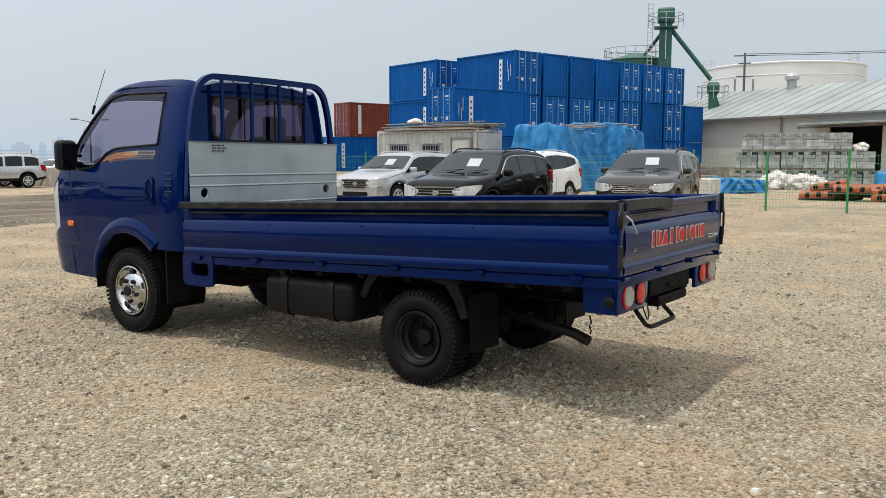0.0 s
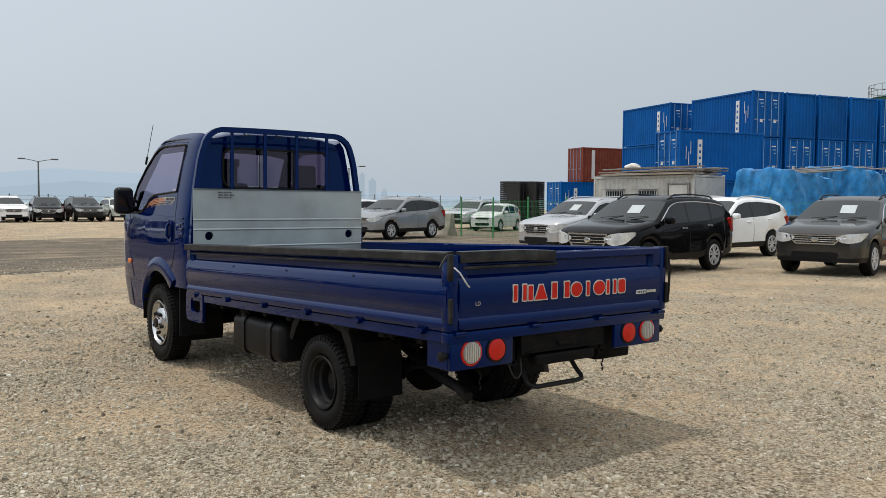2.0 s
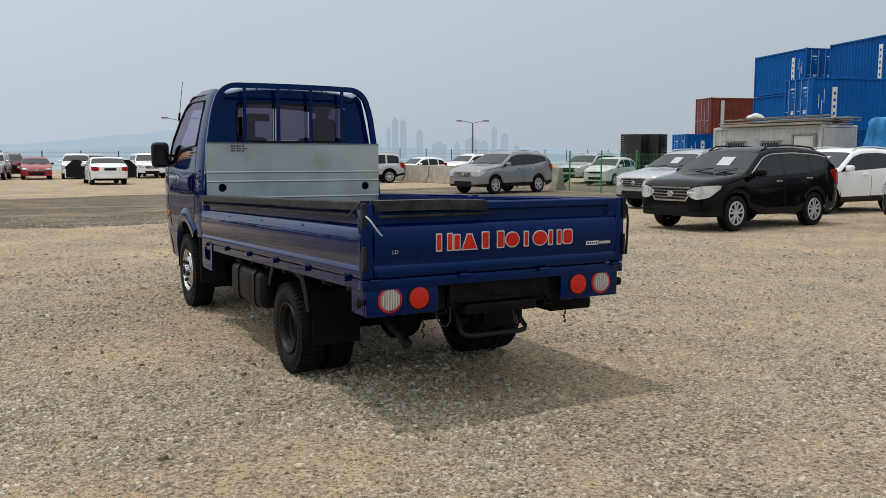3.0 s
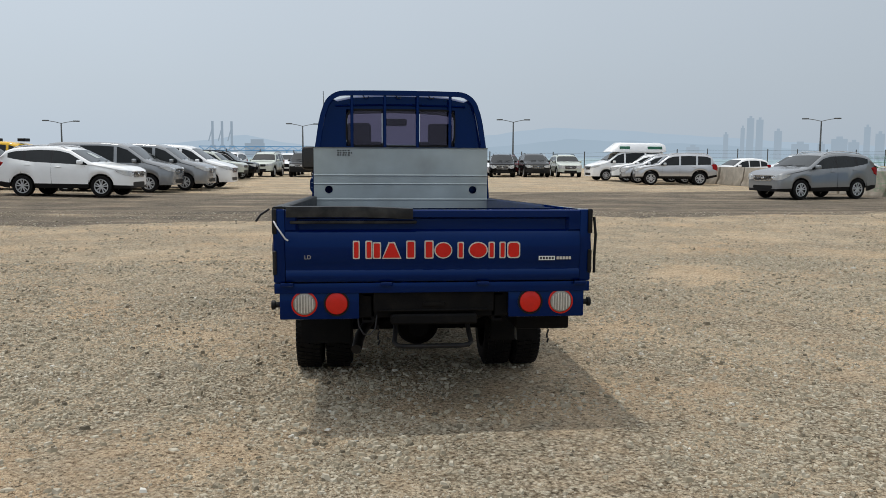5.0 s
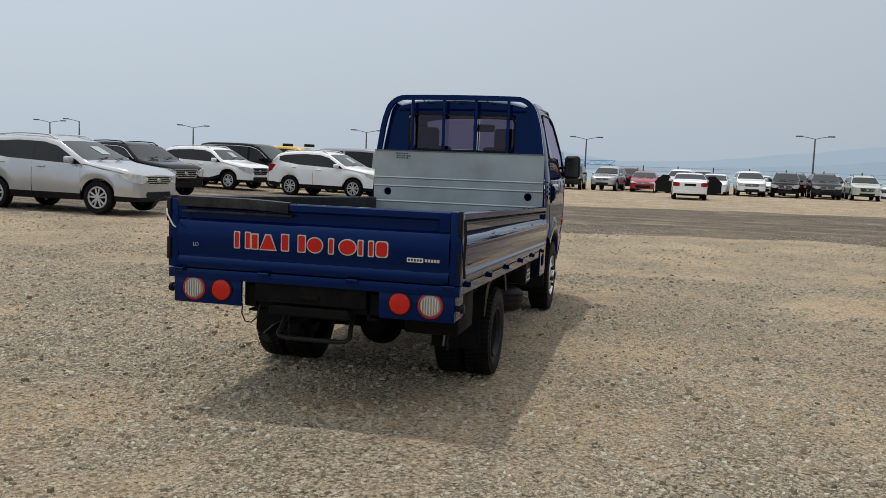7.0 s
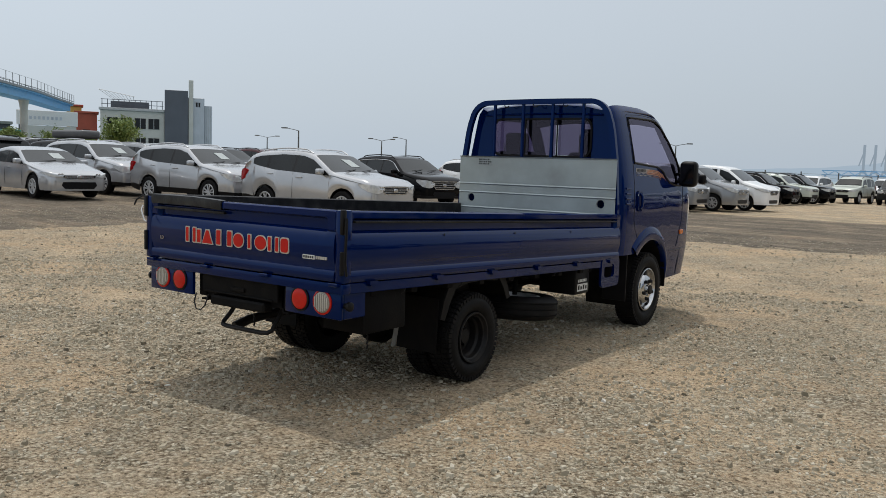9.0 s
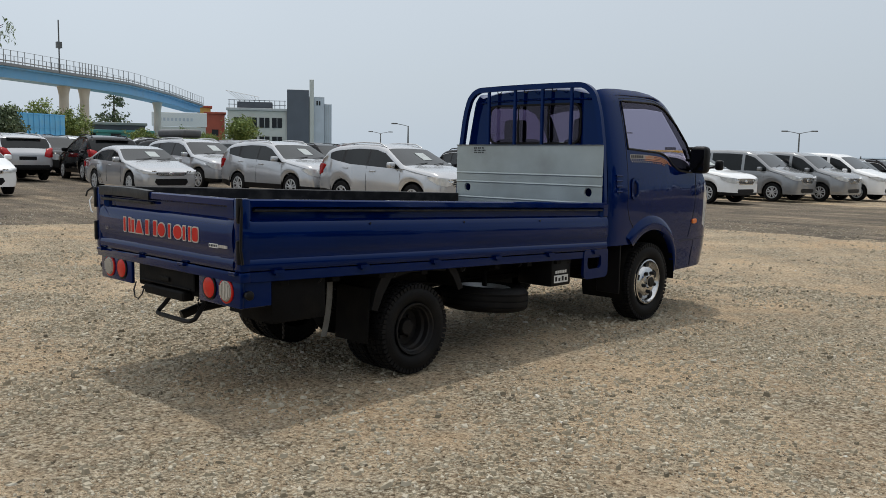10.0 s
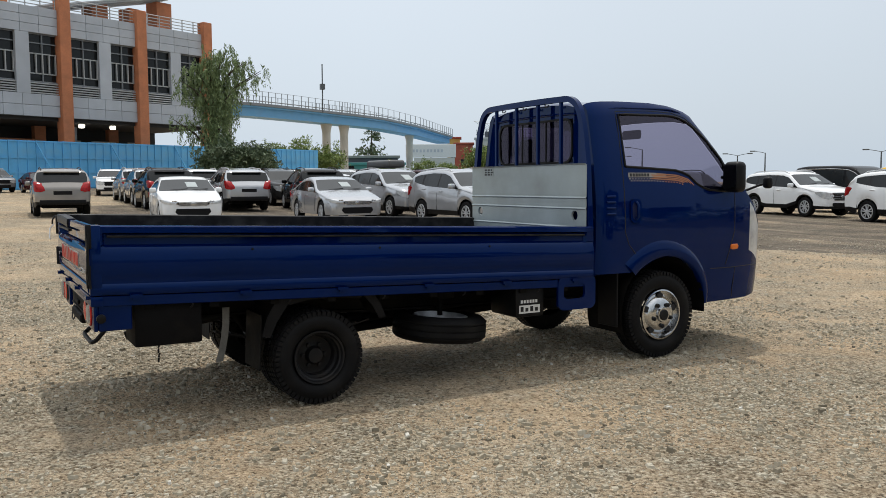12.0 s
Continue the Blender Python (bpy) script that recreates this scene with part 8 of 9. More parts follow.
up = thing("utility_pole", "old wooden utility pole with cross arms", "utility pole", pose(76.8, 21.2, 0, 0, 0, -73))
bm = bmesh.new()
tube(bm, [(0, 0, 0), (0, 0, 11.4)], 0.16, 10, radii=[0.15, 0.09])
part("pole", bm, M_POLE, up)
for z, hw_ in ((11.1, 0.95), (10.4, 0.55), (9.2, 0.75)):
    part("cross_arm", boxed(-hw_, hw_, -0.05, 0.05, z, z + 0.10), M_POLE, up)
for dx in (-0.8, 0.8):
    bm = bmesh.new()
    tube(bm, [(dx, 0, 9.0), (dx, 0, 7.9)], 0.09, 8)
    part("insulator", bm, M_PIPE, up)
pp = up.matrix_basis.translation
for dz in (11.3, 11.15):
    bm = bmesh.new()
    pts = []
    for f in np.linspace(0, 1, 12):
        pts.append((pp.x + 12 * f, pp.y - 60 * f, dz - 2.0 * f * (1 - f) * 1.5 + f * 1.0))
    tube(bm, pts, 0.025, 4)
    tagged(part("power_cable", bm, M_INK), "sagging overhead power cable from the pole", "cable", group="power cables")


# ---- lamp posts and sea fence ----
def lamp_post(label, height, arms):
    root = thing("street_lamp", label, "street lamp", group="street lamps")
    bm = bmesh.new()
    tube(bm, [(0, 0, 0), (0, 0, height - 0.2)], 0.09, 10, radii=[0.12, 0.07])
    part("post", bm, M_POLE, root)
    for sd in arms:
        bm = bmesh.new()
        tube(bm, [(0, 0, height - 0.25), (sd * 0.6, 0, height - 0.10), (sd * 1.3, 0, height + 0.02)], 0.04, 6)
        arm = part("arm", bm, M_POLE, root)
        bm = bmesh.new()
        box(bm, min(sd * 1.25, sd * 2.0), max(sd * 1.25, sd * 2.0), -0.16, 0.16, height - 0.03, height + 0.12, 0.06, 2)
        part("lamp_head", bm, M_POLE, arm)
    return root


for d, az, h_, arms in ((100, 81.25, 5.85, (-1, 1)), (100, 61.5, 5.85, (-1, 1)), (112, 121.6, 5.1, (-1, 1)), (108, 110.35, 5.3, (-1, 1)), (104, 95.5, 5.3, (-1, 1)),
                        (140, 137.55, 5.6, (-1, 1)), (100, 135.5, 5.4, (-1,)), (125, 129.95, 5.3, (-1, 1)), (125, 128.3, 5.6, (-1,))):
    p = far(d, az).translation
    lp = lamp_post("tall grey street lamp with two arms" if len(arms) > 1 else "tall grey street lamp with a single arm", h_ - ground_z(p.x, p.y), arms)
    lp.matrix_basis = pose(p.x, p.y, ground_z(p.x, p.y), 0, 0, az - 90)
sf = thing("sea_fence", "dark posted wire fence along the sea wall", "fence", kind="structure")
sp_me = None
for q in range(36):
    x = -56 + q * 4.0
    mm = Matrix.Translation((x, 100.0, ground_z(x, 100)))
    if sp_me is None:
        bm = bmesh.new()
        tube(bm, [(0, 0, 0), (0, 0, 2.15)], 0.07, 6)
        o = part("fence_post", bm, M_POLE, sf)
        o.matrix_basis = mm
        sp_me = o.data
    else:
        shared("fence_post", sp_me, sf, mm)
for z in (0.5, 1.0, 1.5, 1.95):
    bm = bmesh.new()
    tube(bm, [(-56, 100, z + ground_z(-56, 100)), (-10, 100, z + 0.02), (26, 100, z), (44, 100, z + ground_z(44, 100)), (84, 100, z + ground_z(84, 100))], 0.012, 4)
    part("wire", bm, M_POLE, sf)

# ---- sea, hills and far shore ----
bm = bmesh.new()
vs = [bm.verts.new(p) for p in ((-2600, 103, -0.6), (2600, 103, -0.6), (2600, 2400, -0.6), (-2600, 2400, -0.6))]
bm.faces.new(vs)
tagged(part("water", bm, M_SEA), "pale hazy grey sea beyond the fence", "sea", kind="structure")


def ridge(name, dist, keys, material, label, seed):
    bm = bmesh.new()
    lo, hi_ = [], []
    a0, a1 = keys[0][0], keys[-1][0]
    for q in range(121):
        az = a0 + (a1 - a0) * q / 120
        el_ = curve_line(keys, az) + 0.10 * noise.noise(Vector((az * 0.55, seed, 0))) + 0.05 * noise.noise(Vector((az * 1.9, seed, 2)))
        p = far(dist, az).translation
        hi_.append(bm.verts.new((p.x, p.y, 1.4 + dist * math.tan(radians(max(0.03, el_))))))
        lo.append(bm.verts.new((p.x, p.y, -2)))
    for q in range(120):
        bm.faces.new((lo[q], lo[q + 1], hi_[q + 1], hi_[q]))
    return tagged(part(name, bm, material), label, "hills", kind="structure")


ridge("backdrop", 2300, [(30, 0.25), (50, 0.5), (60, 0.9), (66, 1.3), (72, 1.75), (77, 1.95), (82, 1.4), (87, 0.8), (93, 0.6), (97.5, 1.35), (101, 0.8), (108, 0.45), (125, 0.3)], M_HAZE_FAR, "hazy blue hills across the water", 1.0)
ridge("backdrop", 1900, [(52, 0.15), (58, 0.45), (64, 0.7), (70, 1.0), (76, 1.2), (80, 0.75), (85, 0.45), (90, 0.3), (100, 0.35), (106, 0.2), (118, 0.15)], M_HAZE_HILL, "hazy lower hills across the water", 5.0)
tr_ = random.Random(8)
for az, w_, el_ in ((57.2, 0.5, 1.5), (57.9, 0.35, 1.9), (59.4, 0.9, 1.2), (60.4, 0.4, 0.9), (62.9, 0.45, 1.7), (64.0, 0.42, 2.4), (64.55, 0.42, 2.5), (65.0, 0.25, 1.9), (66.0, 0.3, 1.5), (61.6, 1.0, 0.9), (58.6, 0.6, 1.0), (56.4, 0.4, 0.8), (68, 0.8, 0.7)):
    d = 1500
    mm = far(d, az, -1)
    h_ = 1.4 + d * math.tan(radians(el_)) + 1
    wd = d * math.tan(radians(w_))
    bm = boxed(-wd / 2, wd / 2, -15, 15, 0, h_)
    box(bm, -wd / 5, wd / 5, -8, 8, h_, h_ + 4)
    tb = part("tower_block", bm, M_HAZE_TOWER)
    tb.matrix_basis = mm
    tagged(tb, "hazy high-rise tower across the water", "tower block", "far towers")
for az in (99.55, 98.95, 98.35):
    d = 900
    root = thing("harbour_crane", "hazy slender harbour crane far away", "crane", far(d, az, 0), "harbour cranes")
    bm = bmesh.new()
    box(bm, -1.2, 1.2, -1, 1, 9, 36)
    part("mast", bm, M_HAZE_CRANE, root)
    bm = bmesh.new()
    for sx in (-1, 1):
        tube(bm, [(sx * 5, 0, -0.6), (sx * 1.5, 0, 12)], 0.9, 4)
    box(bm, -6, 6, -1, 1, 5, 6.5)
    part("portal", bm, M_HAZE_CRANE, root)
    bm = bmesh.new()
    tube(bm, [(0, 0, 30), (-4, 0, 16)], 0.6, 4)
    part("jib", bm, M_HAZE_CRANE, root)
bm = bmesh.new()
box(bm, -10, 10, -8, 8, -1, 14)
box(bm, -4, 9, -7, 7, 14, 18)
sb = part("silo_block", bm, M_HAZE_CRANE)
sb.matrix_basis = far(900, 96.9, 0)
tagged(sb, "hazy grey silo block far away", "silo")
gt = thing("pipe_gantry", "long pale blue lattice gantry over the rows", "gantry", far(150, 91.0, 0))
for z in (2.35, 3.05):
    part("chord", boxed(-28, -6, -0.3, 0.3, z - 0.06, z + 0.06), M_VIA, gt)
for q in range(22):
    x = -28 + q
    bm = bmesh.new()
    tube(bm, [(x, -0.3, 2.35), (x + (1 if q % 2 else 0), -0.3, 3.05)] if q % 2 else [(x, -0.3, 3.05), (x + 1, -0.3, 2.35)], 0.05, 4)
    part("lattice_bar", bm, M_VIA, gt)
for x in (-27.5, -13, -6.5):
    part("gantry_leg", boxed(x - 0.1, x + 0.1, -0.2, 0.2, 0, 2.35), M_VIA, gt)


# ---- west: station building ----
ST = thing("station_building", "grey panelled station building with terracotta columns", "building", pose(-77.32, 7.55, 0, 0, 0, 114.4))
BAY = 7.775
# local x runs north along the front, y goes into the building
for q in range(-3, 3):
    x0 = q * BAY
    part("column", boxed(x0 - 0.52, x0 + 0.52, -0.55, 0.5, 0.0, 18.05, 0.04), M_TERRA, ST)
X0, X1 = -3 * BAY, 2 * BAY
for z0, z1, rows_ in ((14.58, 16.81, 3), (7.42, 9.36, 2)):
    for q in range(-3, 2):
        for c in range(4):
            for r_ in range(rows_):
                wd = (BAY - 1.04) / 4
                xa = q * BAY + 0.52 + c * wd
                za = z0 + r_ * (z1 - z0) / rows_
                part("panel", boxed(xa + 0.015, xa + wd - 0.015, -0.15, 0.0, za + 0.015, za + (z1 - z0) / rows_ - 0.015, 0.01), M_PANEL, ST)
    part("panel_backing", boxed(X0, X1, 0.0, 0.25, z0, z1), M_LOUVRE, ST)
for q in range(-3, 2):
    b0 = q * BAY
    part("panel", boxed(b0 + 3.45, b0 + 4.65, -0.14, 0.2, 9.36, 14.58, 0.01), M_PANEL, ST)
    for xa, xb in ((0.56, 3.45), (4.65, 7.215)):
        wn_ = part("window", boxed(b0 + xa, b0 + xb, 0.28, 0.32, 10.4, 14.58), M_CAR_GLASS, ST, "tall dark glazed window")
        xm = b0 + (xa + xb) / 2
        part("mullion", boxed(xm - 0.04, xm + 0.04, 0.10, 0.28, 10.4, 14.58), M_LOUVRE, wn_)
        for k in range(5):
            xx = b0 + xa + 0.1 + (xb - xa - 0.2) * k / 4
            part("mullion", boxed(xx - 0.045, xx + 0.045, 0.06, 0.24, 11.15, 12.85), M_RAIL_GREY, wn_)
        for zz, mt in ((10.45, M_LOUVRE), (11.15, M_RAIL_GREY), (12.85, M_RAIL_GREY), (13.75, M_LOUVRE), (14.53, M_LOUVRE)):
            part("transom", boxed(b0 + xa, b0 + xb, 0.12, 0.27, zz - 0.045, zz + 0.045), mt, wn_)
        for k in range(5):
            part("louvre", boxed(b0 + xa, b0 + xb, -0.05, 0.15, 9.42 + k * 0.21, 9.52 + k * 0.21), M_RAIL_GREY, ST)
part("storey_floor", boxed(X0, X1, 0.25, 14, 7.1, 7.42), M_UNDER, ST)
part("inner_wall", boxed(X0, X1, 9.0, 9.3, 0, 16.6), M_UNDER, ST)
part("roof_slab", boxed(X0, X1 + 0.52, -0.1, 14, 16.6, 16.81), M_PANEL, ST)
part("end_wall", boxed(X1 - 0.1, X1 + 0.2, 0.5, 14, 7.42, 16.6), M_PANEL, ST)
part("back_wall", boxed(X0, X1, 13.8, 14.0, 0, 16.6), M_PANEL, ST)
for q in range(-3, 2):
    part("inner_column", boxed(q * BAY + 3.6, q * BAY + 4.3, 5.5, 6.3, 0, 7.1), M_PANEL, ST)
    part("inner_column", boxed(q * BAY + 0.9, q * BAY + 2.0, 7.0, 7.6, 0, 7.1), M_TERRA, ST)
M_LIT = haze("lit_lamp", (5.0, 4.6, 3.8))
for x in (1.4, 2.6, 5.8, -5.6):
    part("ceiling_light", boxed(x - 0.2, x + 0.2, 1.6, 2.0, 6.75, 7.08, 0.04), M_LIT, ST, "lit ceiling light in the open ground floor")
for x0, x1, mt in ((-4.6, 0.4, M_TERRA), (3.0, 5.0, M_WALL_PALE), (6.2, 8.8, M_WALL_PALE), (10.2, 12.1, M_WALL_PALE)):
    part("shop_front", boxed(x0, x1, 6.0, 6.2, 0.0, 5.8, 0.02), mt, ST)
for k in range(4):
    bm = bmesh.new()
    tube(bm, [(X0, 0.1, 17.05 + k * 0.30), (X1 + 0.3, 0.1, 17.05 + k * 0.30)], 0.045, 5)
    part("roof_rail", bm, M_RAIL_GREY, ST)
for q in range(30):
    x = X0 + q * (X1 - X0) / 29
    part("rail_post", boxed(x - 0.035, x + 0.035, 0.06, 0.14, 16.81, 18.0), M_RAIL_GREY, ST)
for x0, x1, z in ((-5.0, -3.2, 19.6), (4.8, 6.5, 18.9), (8.8, 10.0, 18.9), (12.0, 13.8, 20.05)):
    part("stair_head", boxed(x0, x1, 3.0, 4.8, 16.81, z, 0.03), M_TERRA, ST)
can = Matrix.Translation((14.0, 0, 20.75)) @ Matrix.Rotation(radians(-13.0), 4, "Y")
bm = bmesh.new()
box(bm, -15.5, 0, 1.5, 7.0, 0, 0.12, m=can)
cano = part("roof_canopy", bm, M_RAIL_GREY, ST, "sloping slatted roof canopy")
for k in range(12):
    bm = bmesh.new()
    box(bm, -15.5, 0, 1.6 + k * 0.45, 1.74 + k * 0.45, -0.16, -0.002, m=can)
    part("slat", bm, M_RAIL_GREY, cano)
part("canopy_post", boxed(12.8, 13.0, 3.8, 4.0, 20.05, 20.36), M_RAIL_GREY, cano)

# ---- blue hoarding ----
hoard = thing("hoarding", "tall light blue sheet hoarding with ribs and braces", "hoarding", pose(-58.5, -16.2, 0, 0, 0, 120.0), kind="structure")
hp_me = None
for q in range(25):
    x = q * 2.4
    zg = ground_z(-58.5 - 0.5 * x, 0) - 0.15
    mm = Matrix.Translation((x, 0, zg))
    if hp_me is None:
        bm = bmesh.new()
        box(bm, 0.0, 2.38, 0.0, 0.05, 0, 4.1)
        for z in (0.3, 1.5, 2.7, 4.02):
            box(bm, 0.0, 2.38, -0.06, -0.001, z - 0.05, z + 0.05)
        for xx in (0.0, 0.80, 1.60):
            box(bm, xx, xx + 0.07, -0.075, -0.001, 0, 4.1)
        o = part("panel", bm, M_HOARD, hoard)
        o.matrix_basis = mm
        hp_me = o.data
    else:
        shared("panel", hp_me, hoard, mm)
    if q % 3 == 1:
        bm = bmesh.new()
        tube(bm, [(x, -0.08, zg + 3.9), (x + 1.4, -1.2, zg + 0.2)], 0.06, 5)
        part("brace", bm, M_HOARD, hoard)

# ---- elevated rail viaduct ----
VPTS = [(172, 172), (170, 168), (168, 164.6), (170, 162.84), (178, 160.32), (190, 157.45), (195, 156.35), (206, 154.45), (235, 152.1), (262, 150.85), (284, 149.95)]
VXY = [far(d, az).translation for d, az in VPTS]
via = thing("rail_viaduct", "curved light blue steel rail viaduct on concrete piers", "viaduct")


def via_at(s, side, z):
    i = min(int(s), len(VXY) - 2)
    f = s - i
    p = VXY[i].lerp(VXY[i + 1], f)
    t = (VXY[min(i + 2, len(VXY) - 1)] - VXY[max(i - 1, 0)]) if f > 0.5 else (VXY[i + 1] - VXY[max(i - 1, 0)])
    t.normalize()
    nrm = Vector((t.y, -t.x, 0))
    return Vector((p.x + nrm.x * side, p.y + nrm.y * side, z))


S_V = list(np.linspace(0, len(VXY) - 1.001, 60))
for nm, sec, mt in (("girder", [(-2.2, 14.7), (-2.2, 16.3), (-3.0, 16.4), (-3.0, 16.7), (3.0, 16.7), (3.0, 16.4), (2.2, 16.3), (2.2, 14.7)], M_VIA), ("deck", [(-3.3, 16.72), (-3.3, 17.25), (-3.1, 17.25), (-3.1, 16.9), (3.1, 16.9), (3.1, 17.25), (3.3, 17.25), (3.3, 16.72)], M_LOUVRE)):
    bm = bmesh.new()
    sweep(bm, sec, lambda s, a, b: via_at(s, a, b), S_V, closed=True)
    part(nm, bm, mt, via)
rp_me = None
for sd in (-3.2, 3.2):
    for q in range(66):
        st = q * (len(VXY) - 1.001) / 65
        p = via_at(st, sd, 17.2)
        if rp_me is None:
            o = part("rail_post", boxed(-0.055, 0.055, -0.055, 0.055, 0, 2.4), M_LOUVRE, via)
            o.matrix_basis = Matrix.Translation(p)
            rp_me = o.data
        else:
            shared("rail_post", rp_me, via, Matrix.Translation(p))
    for dz, rr in ((0.45, 0.10), (2.35, 0.035)):
        bm = bmesh.new()
        tube(bm, [via_at(st, sd, 17.2 + dz) for st in S_V], rr, 4)
        part("hand_rail", bm, M_LOUVRE, via)
for st in (2.4, 4.98, 6.0, 8.0):
    p = via_at(st, 0, 0)
    bm = bmesh.new()
    tube(bm, [(p.x, p.y, 0), (p.x, p.y, 12.6), (p.x, p.y, 13.6), (p.x, p.y, 14.7)], 0.8, 16, radii=[0.92, 0.92, 1.05, 1.3])
    part("pier", bm, M_PIER, via)
p = via_at(4.62, 3.3, 0)
bm = bmesh.new()
tube(bm, [(p.x, p.y, 16.8), (p.x, p.y, 27.0)], 0.13, 6)
box(bm, p.x - 0.45, p.x + 0.45, p.y - 0.45, p.y + 0.45, 21.6, 22.8)
part("signal_mast", bm, M_POLE, via)

# ---- grey building with chimney, low houses ----
gb = thing("office_building", "low pale office block joined to a tall slate grey tower", "building", far(300, 143.34, 2.0) @ Matrix.Scale(2.14, 4))
part("tower_wall", boxed(-1.6, 1.9, 0, 6, 0, 10.4, 0.05), M_SLATE, gb)
part("side_wing", boxed(1.9, 4.4, 0.5, 6, 0, 9.4, 0.05), M_PANEL, gb)
part("glazed_wing", boxed(4.4, 5.6, 1.0, 6, 0, 8.3, 0.05), M_PANEL, gb)
part("chimney", boxed(2.0, 2.7, 0.2, 1.0, 0, 12.1, 0.03), M_WALL_PALE, gb)
for q in range(2):
    part("vent_slot", boxed(3.1 + q * 0.4, 3.35 + q * 0.4, 0.44, 0.5, 8.0, 8.7), M_INK, gb)
for q in range(4):
    part("glazing_bar", boxed(4.5 + q * 0.28, 4.55 + q * 0.28, 0.95, 1.0, 0.5, 8.2), M_RAIL_GREY, gb)
part("low_block", boxed(-11.0, -1.6, 0.5, 8, 0, 6.9, 0.05), M_WALL_PALE, gb)
part("cornice", boxed(-11.2, -1.6, 0.2, 8, 6.9, 7.3, 0.03), M_RAIL_GREY, gb)
for z in (1.2, 4.2):
    for q in range(4):
        wn_ = part("window", boxed(-10.0 + q * 2.0, -8.4 + q * 2.0, 0.42, 0.52, z, z + 1.6), M_CAR_GLASS, gb)
        part("mullion", boxed(-9.24 + q * 2.0, -9.16 + q * 2.0, 0.40, 0.45, z, z + 1.6), M_RAIL_GREY, wn_)
for q in range(12):
    part("roof_frame", boxed(-10.8 + q * 0.8, -10.7 + q * 0.8, 0.6, 0.7, 7.3, 8.6), M_SLATE, gb)
for z in (7.8, 8.5):
    part("roof_rail", boxed(-10.9, -1.8, 0.58, 0.66, z, z + 0.08), M_SLATE, gb)
part("roof_shed", boxed(-9.6, -4.0, 2.0, 5.0, 7.3, 8.4, 0.05), M_SLATE, gb)
bm = bmesh.new()
for q in range(9):
    tube(bm, [(-11.2 + q * 0.62, 1.0, 10.0 - 0.10 * q), (-9.0 + q * 0.35, 2.0, 8.5)], 0.03, 4)
tube(bm, [(-11.3, 1.0, 10.05), (-6.0, 1.0, 9.1)], 0.04, 4)
part("lattice_dish", bm, M_RAIL_GREY, gb)


def house(label, dist, az, wd, dp, h, mt, roof_mt, z=1.0):
    root = thing("house", label, "house", far(dist * 1.8, az, z * 1.8) @ Matrix.Scale(1.8, 4))
    part("wall", boxed(-wd / 2, wd / 2, 0, dp, 0, h, 0.04), mt, root)
    part("roof", boxed(-wd / 2 - 0.3, wd / 2 + 0.3, -0.3, dp + 0.3, h, h + 0.35, 0.04), roof_mt, root)
    nwin = max(1, int(wd / 2.6))
    for q in range(nwin):
        x = -wd / 2 + (q + 0.5) * wd / nwin
        part("window", boxed(x - 0.6, x + 0.6, -0.05, 0.02, h * 0.45, h * 0.45 + 1.2), M_CAR_GLASS, root)
    return root


M_TEAL = surf("teal_sheet", (0.05, 0.26, 0.27), rough=0.6, var=0.15, scale=0.6, bump=0.03)
M_YEL = surf("ochre_plaster", (0.50, 0.33, 0.09), rough=0.8, var=0.15, scale=0.6, bump=0.05)
M_REDB = surf("brick_red_plaster", (0.33, 0.075, 0.045), rough=0.8, var=0.2, scale=0.6, bump=0.05)
house("low teal sheet building before the viaduct", 118, 154.6, 9, 5, 2.4, M_TEAL, M_TEAL)
house("dark low shed under the viaduct", 125, 155.6, 12, 5, 3.6, M_SLATE, M_ROOF_SHEET)
house("ochre house among low roofs", 175, 149.3, 2.6, 5, 9.0, M_YEL, M_REDB)
house("brick red house among low roofs", 170, 148.6, 3.6, 5, 7.6, M_REDB, M_REDB)
house("grey house beyond the hoarding", 190, 160.5, 16, 8, 6.5, M_SLATE, M_SLATE)
house("dark roofed house beyond the hoarding", 185, 163.6, 10, 8, 6.0, M_WALL_PALE, M_SLATE)
bb = thing("billboard", "long white signboard with pale bars on posts", "billboard", far(290, 150.8, 0.2) @ Matrix.Scale(1.95, 4))
part("board", boxed(-4.4, 4.4, -0.1, 0.1, 5.2, 7.5, 0.03), M_WHITE_STICKER, bb)
part("lower_board", boxed(-3.0, 4.2, -0.05, 0.1, 2.6, 5.15, 0.03), M_WALL_PALE, bb)
for q in range(9):
    part("bar", boxed(-3.2 + q * 0.62, -2.85 + q * 0.62, -0.13, -0.10, 6.1, 6.6), M_PANEL, bb)
for x in (-4.0, 0, 4.0):
    part("post", boxed(x - 0.12, x + 0.12, 0.12, 0.3, -0.2, 7.4), M_POLE, bb)


# ---- trees ----
def leaves_mesh(name, centres, size, rng, droop=0.0):
    """One mesh of many small leaves, each a bent pair of triangles."""
    c = np.asarray(centres)
    n = len(c)
    d1 = rng.normal(size=(n, 3))
    d1[:, 2] -= droop * 2.0
    d1 /= np.linalg.norm(d1, axis=1)[:, None]
    d2 = np.cross(d1, rng.normal(size=(n, 3)))
    d2 /= np.linalg.norm(d2, axis=1)[:, None]
    s = size * rng.uniform(0.6, 1.4, size=(n, 1))
    wd = 0.42 if not droop else 0.22
    v = np.stack([c - d1 * s, c + d2 * s * wd, c + d1 * s, c - d2 * s * wd], axis=1).reshape(-1, 3)
    f = [(4 * i, 4 * i + 1, 4 * i + 2, 4 * i + 3) for i in range(n)]
    me = bpy.data.meshes.new(name)
    me.from_pydata(v.tolist(), [], f)
    return me


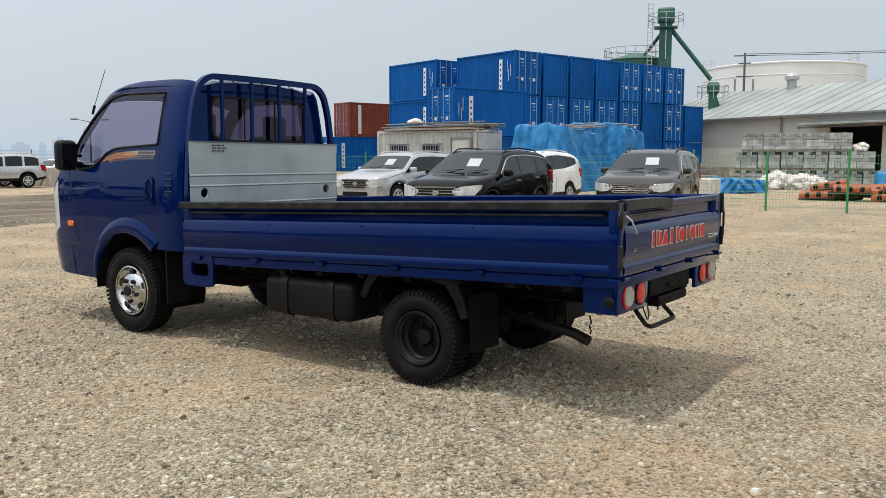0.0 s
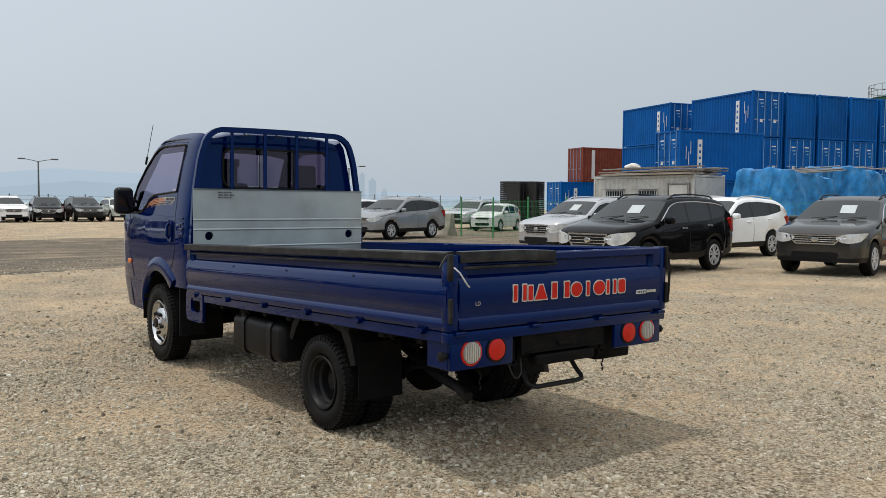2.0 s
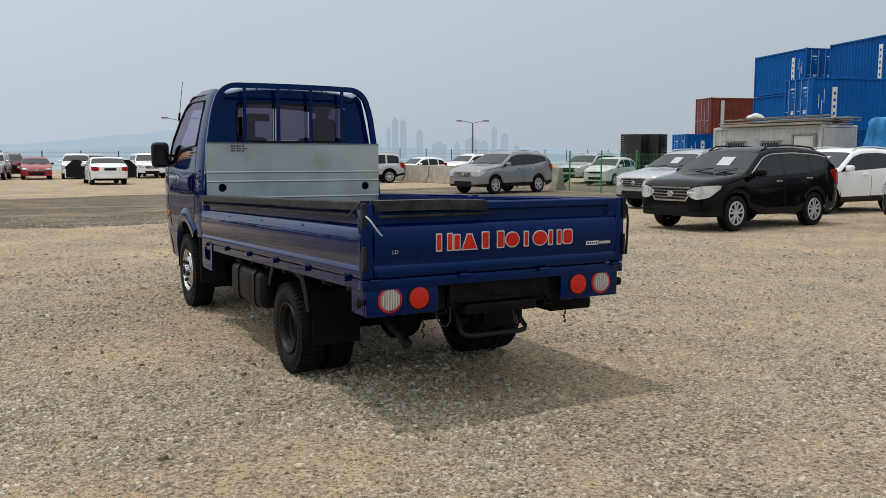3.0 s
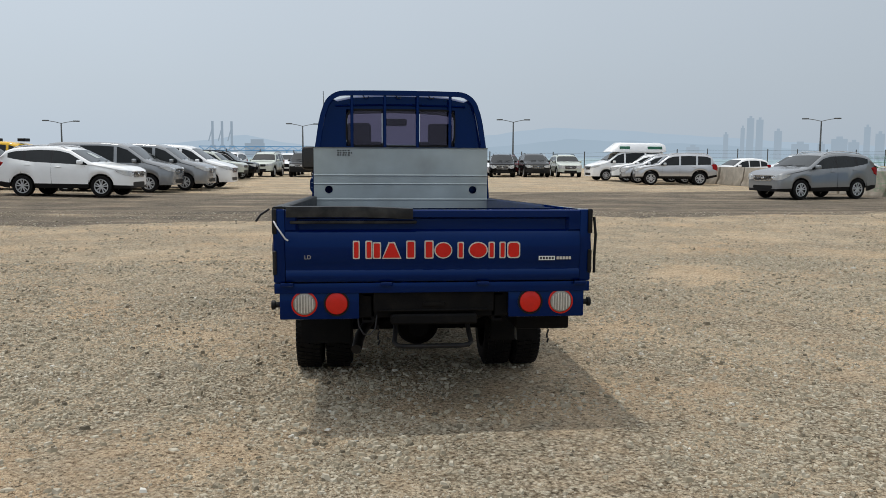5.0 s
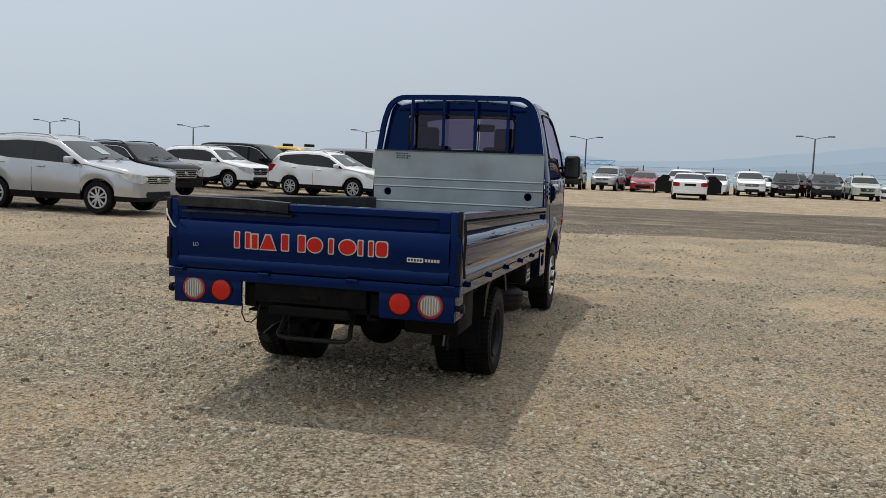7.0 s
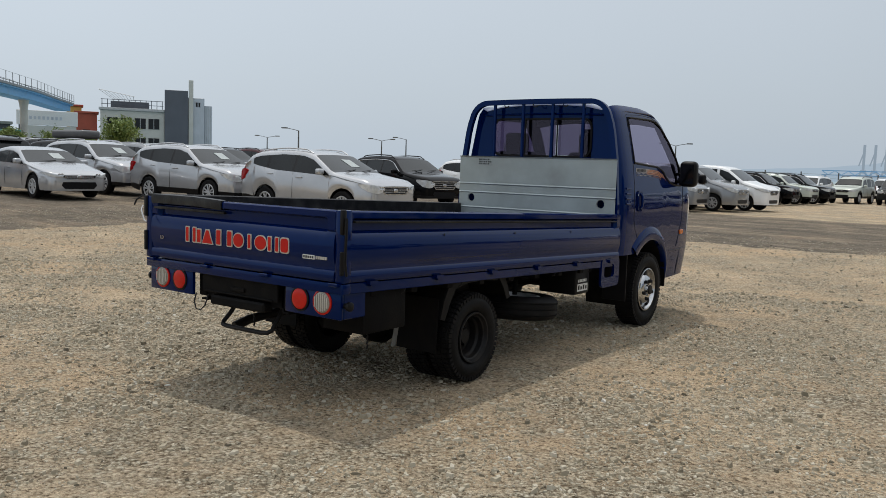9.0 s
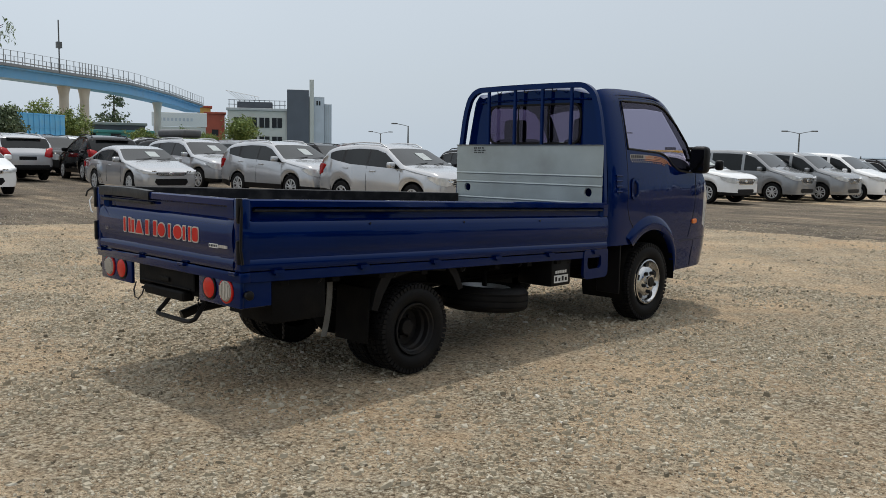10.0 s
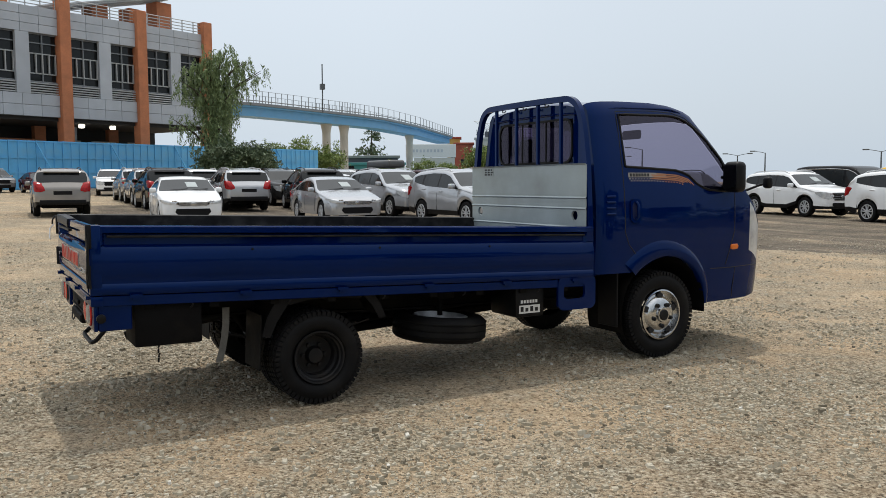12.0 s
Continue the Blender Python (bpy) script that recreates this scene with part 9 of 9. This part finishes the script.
def tree_trunk(height, base, rng, limbs, spread):
    bm = bmesh.new()
    pts = [Vector((0, 0, 0))]
    for k in range(1, 7):
        pts.append(Vector((rng.normal() * 0.06 * height / 8, rng.normal() * 0.06 * height / 8, height * k / 6 * 0.8)) + pts[-1] * 0.4)
    for q, p_ in enumerate(pts):
        p_.z = height * 0.78 * q / 6
    tube(bm, pts, base, 10, radii=[base * (1 - 0.12 * k) for k in range(7)])
    tips = []
    for k in range(limbs):
        a = 2 * math.pi * k / limbs + rng.uniform(-0.3, 0.3)
        s0 = pts[2 + k % 4]
        t_ = s0 + Vector((math.cos(a) * spread * rng.uniform(0.4, 0.8), math.sin(a) * spread * rng.uniform(0.4, 0.8), height * rng.uniform(0.15, 0.42)))
        mid = s0.lerp(t_, 0.5) + Vector((0, 0, height * 0.05))
        tube(bm, [s0, mid, t_], base * 0.3, 6, radii=[base * 0.42, base * 0.26, base * 0.08])
        tips += [mid, t_]
    return bm, tips


def willow(x, y, height, seed):
    """A lopsided willow: a leaning trunk, long limbs of unlike length and strands hanging from each."""
    rng = np.random.default_rng(seed)
    root = thing("willow_tree", "tall green weeping willow behind parked cars", "tree", pose(x, y, ground_z(x, y), 0, 0, 73))
    bm = bmesh.new()
    stem = [Vector((0.25 * math.sin(q * 0.9), 0.15 * math.cos(q * 1.3), height * 0.76 * q / 7)) for q in range(8)]
    tube(bm, stem, 0.3, 10, radii=[0.36 - 0.035 * q for q in range(8)])
    pts = []
    # reach to the north, height of the tip (share of the whole), strand length, fullness
    for reach, top_, ln0, full in ((3.9, 0.86, 1.5, 26), (2.7, 0.92, 2.0, 34), (1.1, 1.0, 2.4, 40), (-0.5, 0.96, 2.6, 40), (-1.8, 0.88, 2.2, 30), (-2.6, 0.78, 2.0, 22), (1.9, 0.76, 2.6, 36), (0.4, 0.78, 3.2, 46),
                                   (-0.9, 0.70, 2.6, 34), (0.9, 0.60, 2.6, 40), (-0.3, 0.52, 2.4, 40), (0.5, 0.42, 2.0, 34), (-3.3, 0.52, 1.4, 16), (-2.0, 0.50, 1.6, 16), (0.0, 0.32, 1.2, 26), (1.3, 0.34, 1.2, 16)):
        for back in (-1, 1):
            tip = Vector((reach, back * rng.uniform(0.2, 0.75) * (1.0 + 0.5 * abs(reach)) * 0.6, height * top_ - 0.5))
            s0 = stem[max(1, min(6, int(7 * (top_ - 0.22) / 0.76)))]
            mid = s0.lerp(tip, 0.55) + Vector((0, 0, 0.35))
            tube(bm, [s0, mid, tip], 0.1, 6, radii=[0.12, 0.07, 0.02])
            for k in range(int(full * 0.72)):
                f0 = rng.uniform(0.35, 1.05)
                o = np.array(mid.lerp(tip, (f0 - 0.5) * 2) if f0 > 0.5 else s0.lerp(mid, f0 * 2)) + rng.normal(size=3) * (0.42, 0.42, 0.36)
                ln = ln0 * rng.uniform(0.25, 1.2)
                dr = rng.normal(size=2) * 0.25
                nl = int(ln * 14) + 3
                for q in range(nl):
                    f = q / nl
                    pts.append((o[0] + dr[0] * f + rng.normal() * 0.08, o[1] + dr[1] * f + rng.normal() * 0.08, max(0.8, o[2] - ln * f + 0.3 * math.sin(f * 2))))
    part("trunk", bm, M_BARK, root)
    mesh_part("crown", leaves_mesh("crown", pts, 0.17, rng, droop=0.8), M_LEAF, root, angle=180)
    return root


def bush(x, y, height, spread, seed, material, name="shrub", label="dense dark green shrub before the blue hoarding"):
    rng = np.random.default_rng(seed)
    root = thing(name, label, "shrub" if name == "shrub" else "tree", pose(x, y, ground_z(x, y)), "shrubs" if name == "shrub" else "")
    bm, tips = tree_trunk(height, 0.10 * height / 3, rng, 8, spread)
    part("trunk", bm, M_BARK, root)
    pts = []
    for t_ in tips:
        c = np.array(t_)
        for k in range(7):
            o = c + rng.normal(size=3) * (spread * 0.30, spread * 0.30, height * 0.16)
            m_ = 42
            q = o + rng.normal(size=(m_, 3)) * 0.24 * height / 3.2
            q[:, 2] = np.maximum(q[:, 2], 0.15)
            pts += q.tolist()
    mesh_part("crown", leaves_mesh("crown", pts, 0.13 * height / 4 + 0.04, rng), material, root, angle=180)
    return root


willow(*far(72, 163.5).translation.xy, 12.1, 11)
for q, (dx, dy, h_) in enumerate(((-63.2, 17.2, 3.0), (-63.8, 19.4, 3.4), (-64.2, 21.4, 3.2))):
    bush(dx, dy, h_, 1.4, 30 + q, M_LEAF_DARK)
for q, (d, az, h_, sp_) in enumerate(((130, 159.2, 5.2, 3.2), (132, 157.0, 4.6, 3.0), (128, 160.6, 4.4, 2.6), (126, 146.6, 4.4, 2.2), (120, 150.4, 2.4, 2.2), (122, 148.8, 2.4, 2.2), (135, 152.9, 2.6, 2.4))):
    p = far(d, az).translation
    bush(p.x, p.y, h_, sp_, 50 + q, M_LEAF_LIGHT, "bushy_tree", "light green bushy tree beyond the car rows")
p = far(250, 154.7).translation
rng = np.random.default_rng(77)
con = thing("pine_tree", "dark green pine tree beside the viaduct", "tree", pose(p.x, p.y, 1.0) @ Matrix.Scale(1.85, 4))
bm = bmesh.new()
tube(bm, [(0, 0, 0), (0, 0, 10.5)], 0.2, 8, radii=[0.25, 0.04])
part("trunk", bm, M_BARK, con)
pts = []
for k in range(40):
    z = rng.uniform(2.5, 10.3)
    a, rad = rng.uniform(0, 6.28), (10.8 - z) * 0.42 + 0.3
    for q in range(34):
        f = rng.uniform(0.1, 1) * rad
        pts.append((math.cos(a) * f + rng.normal() * 0.25, math.sin(a) * f + rng.normal() * 0.25, z - f * 0.15 + rng.normal() * 0.22))
mesh_part("crown", leaves_mesh("crown", pts, 0.26, rng), M_LEAF_DARK, con, angle=180)
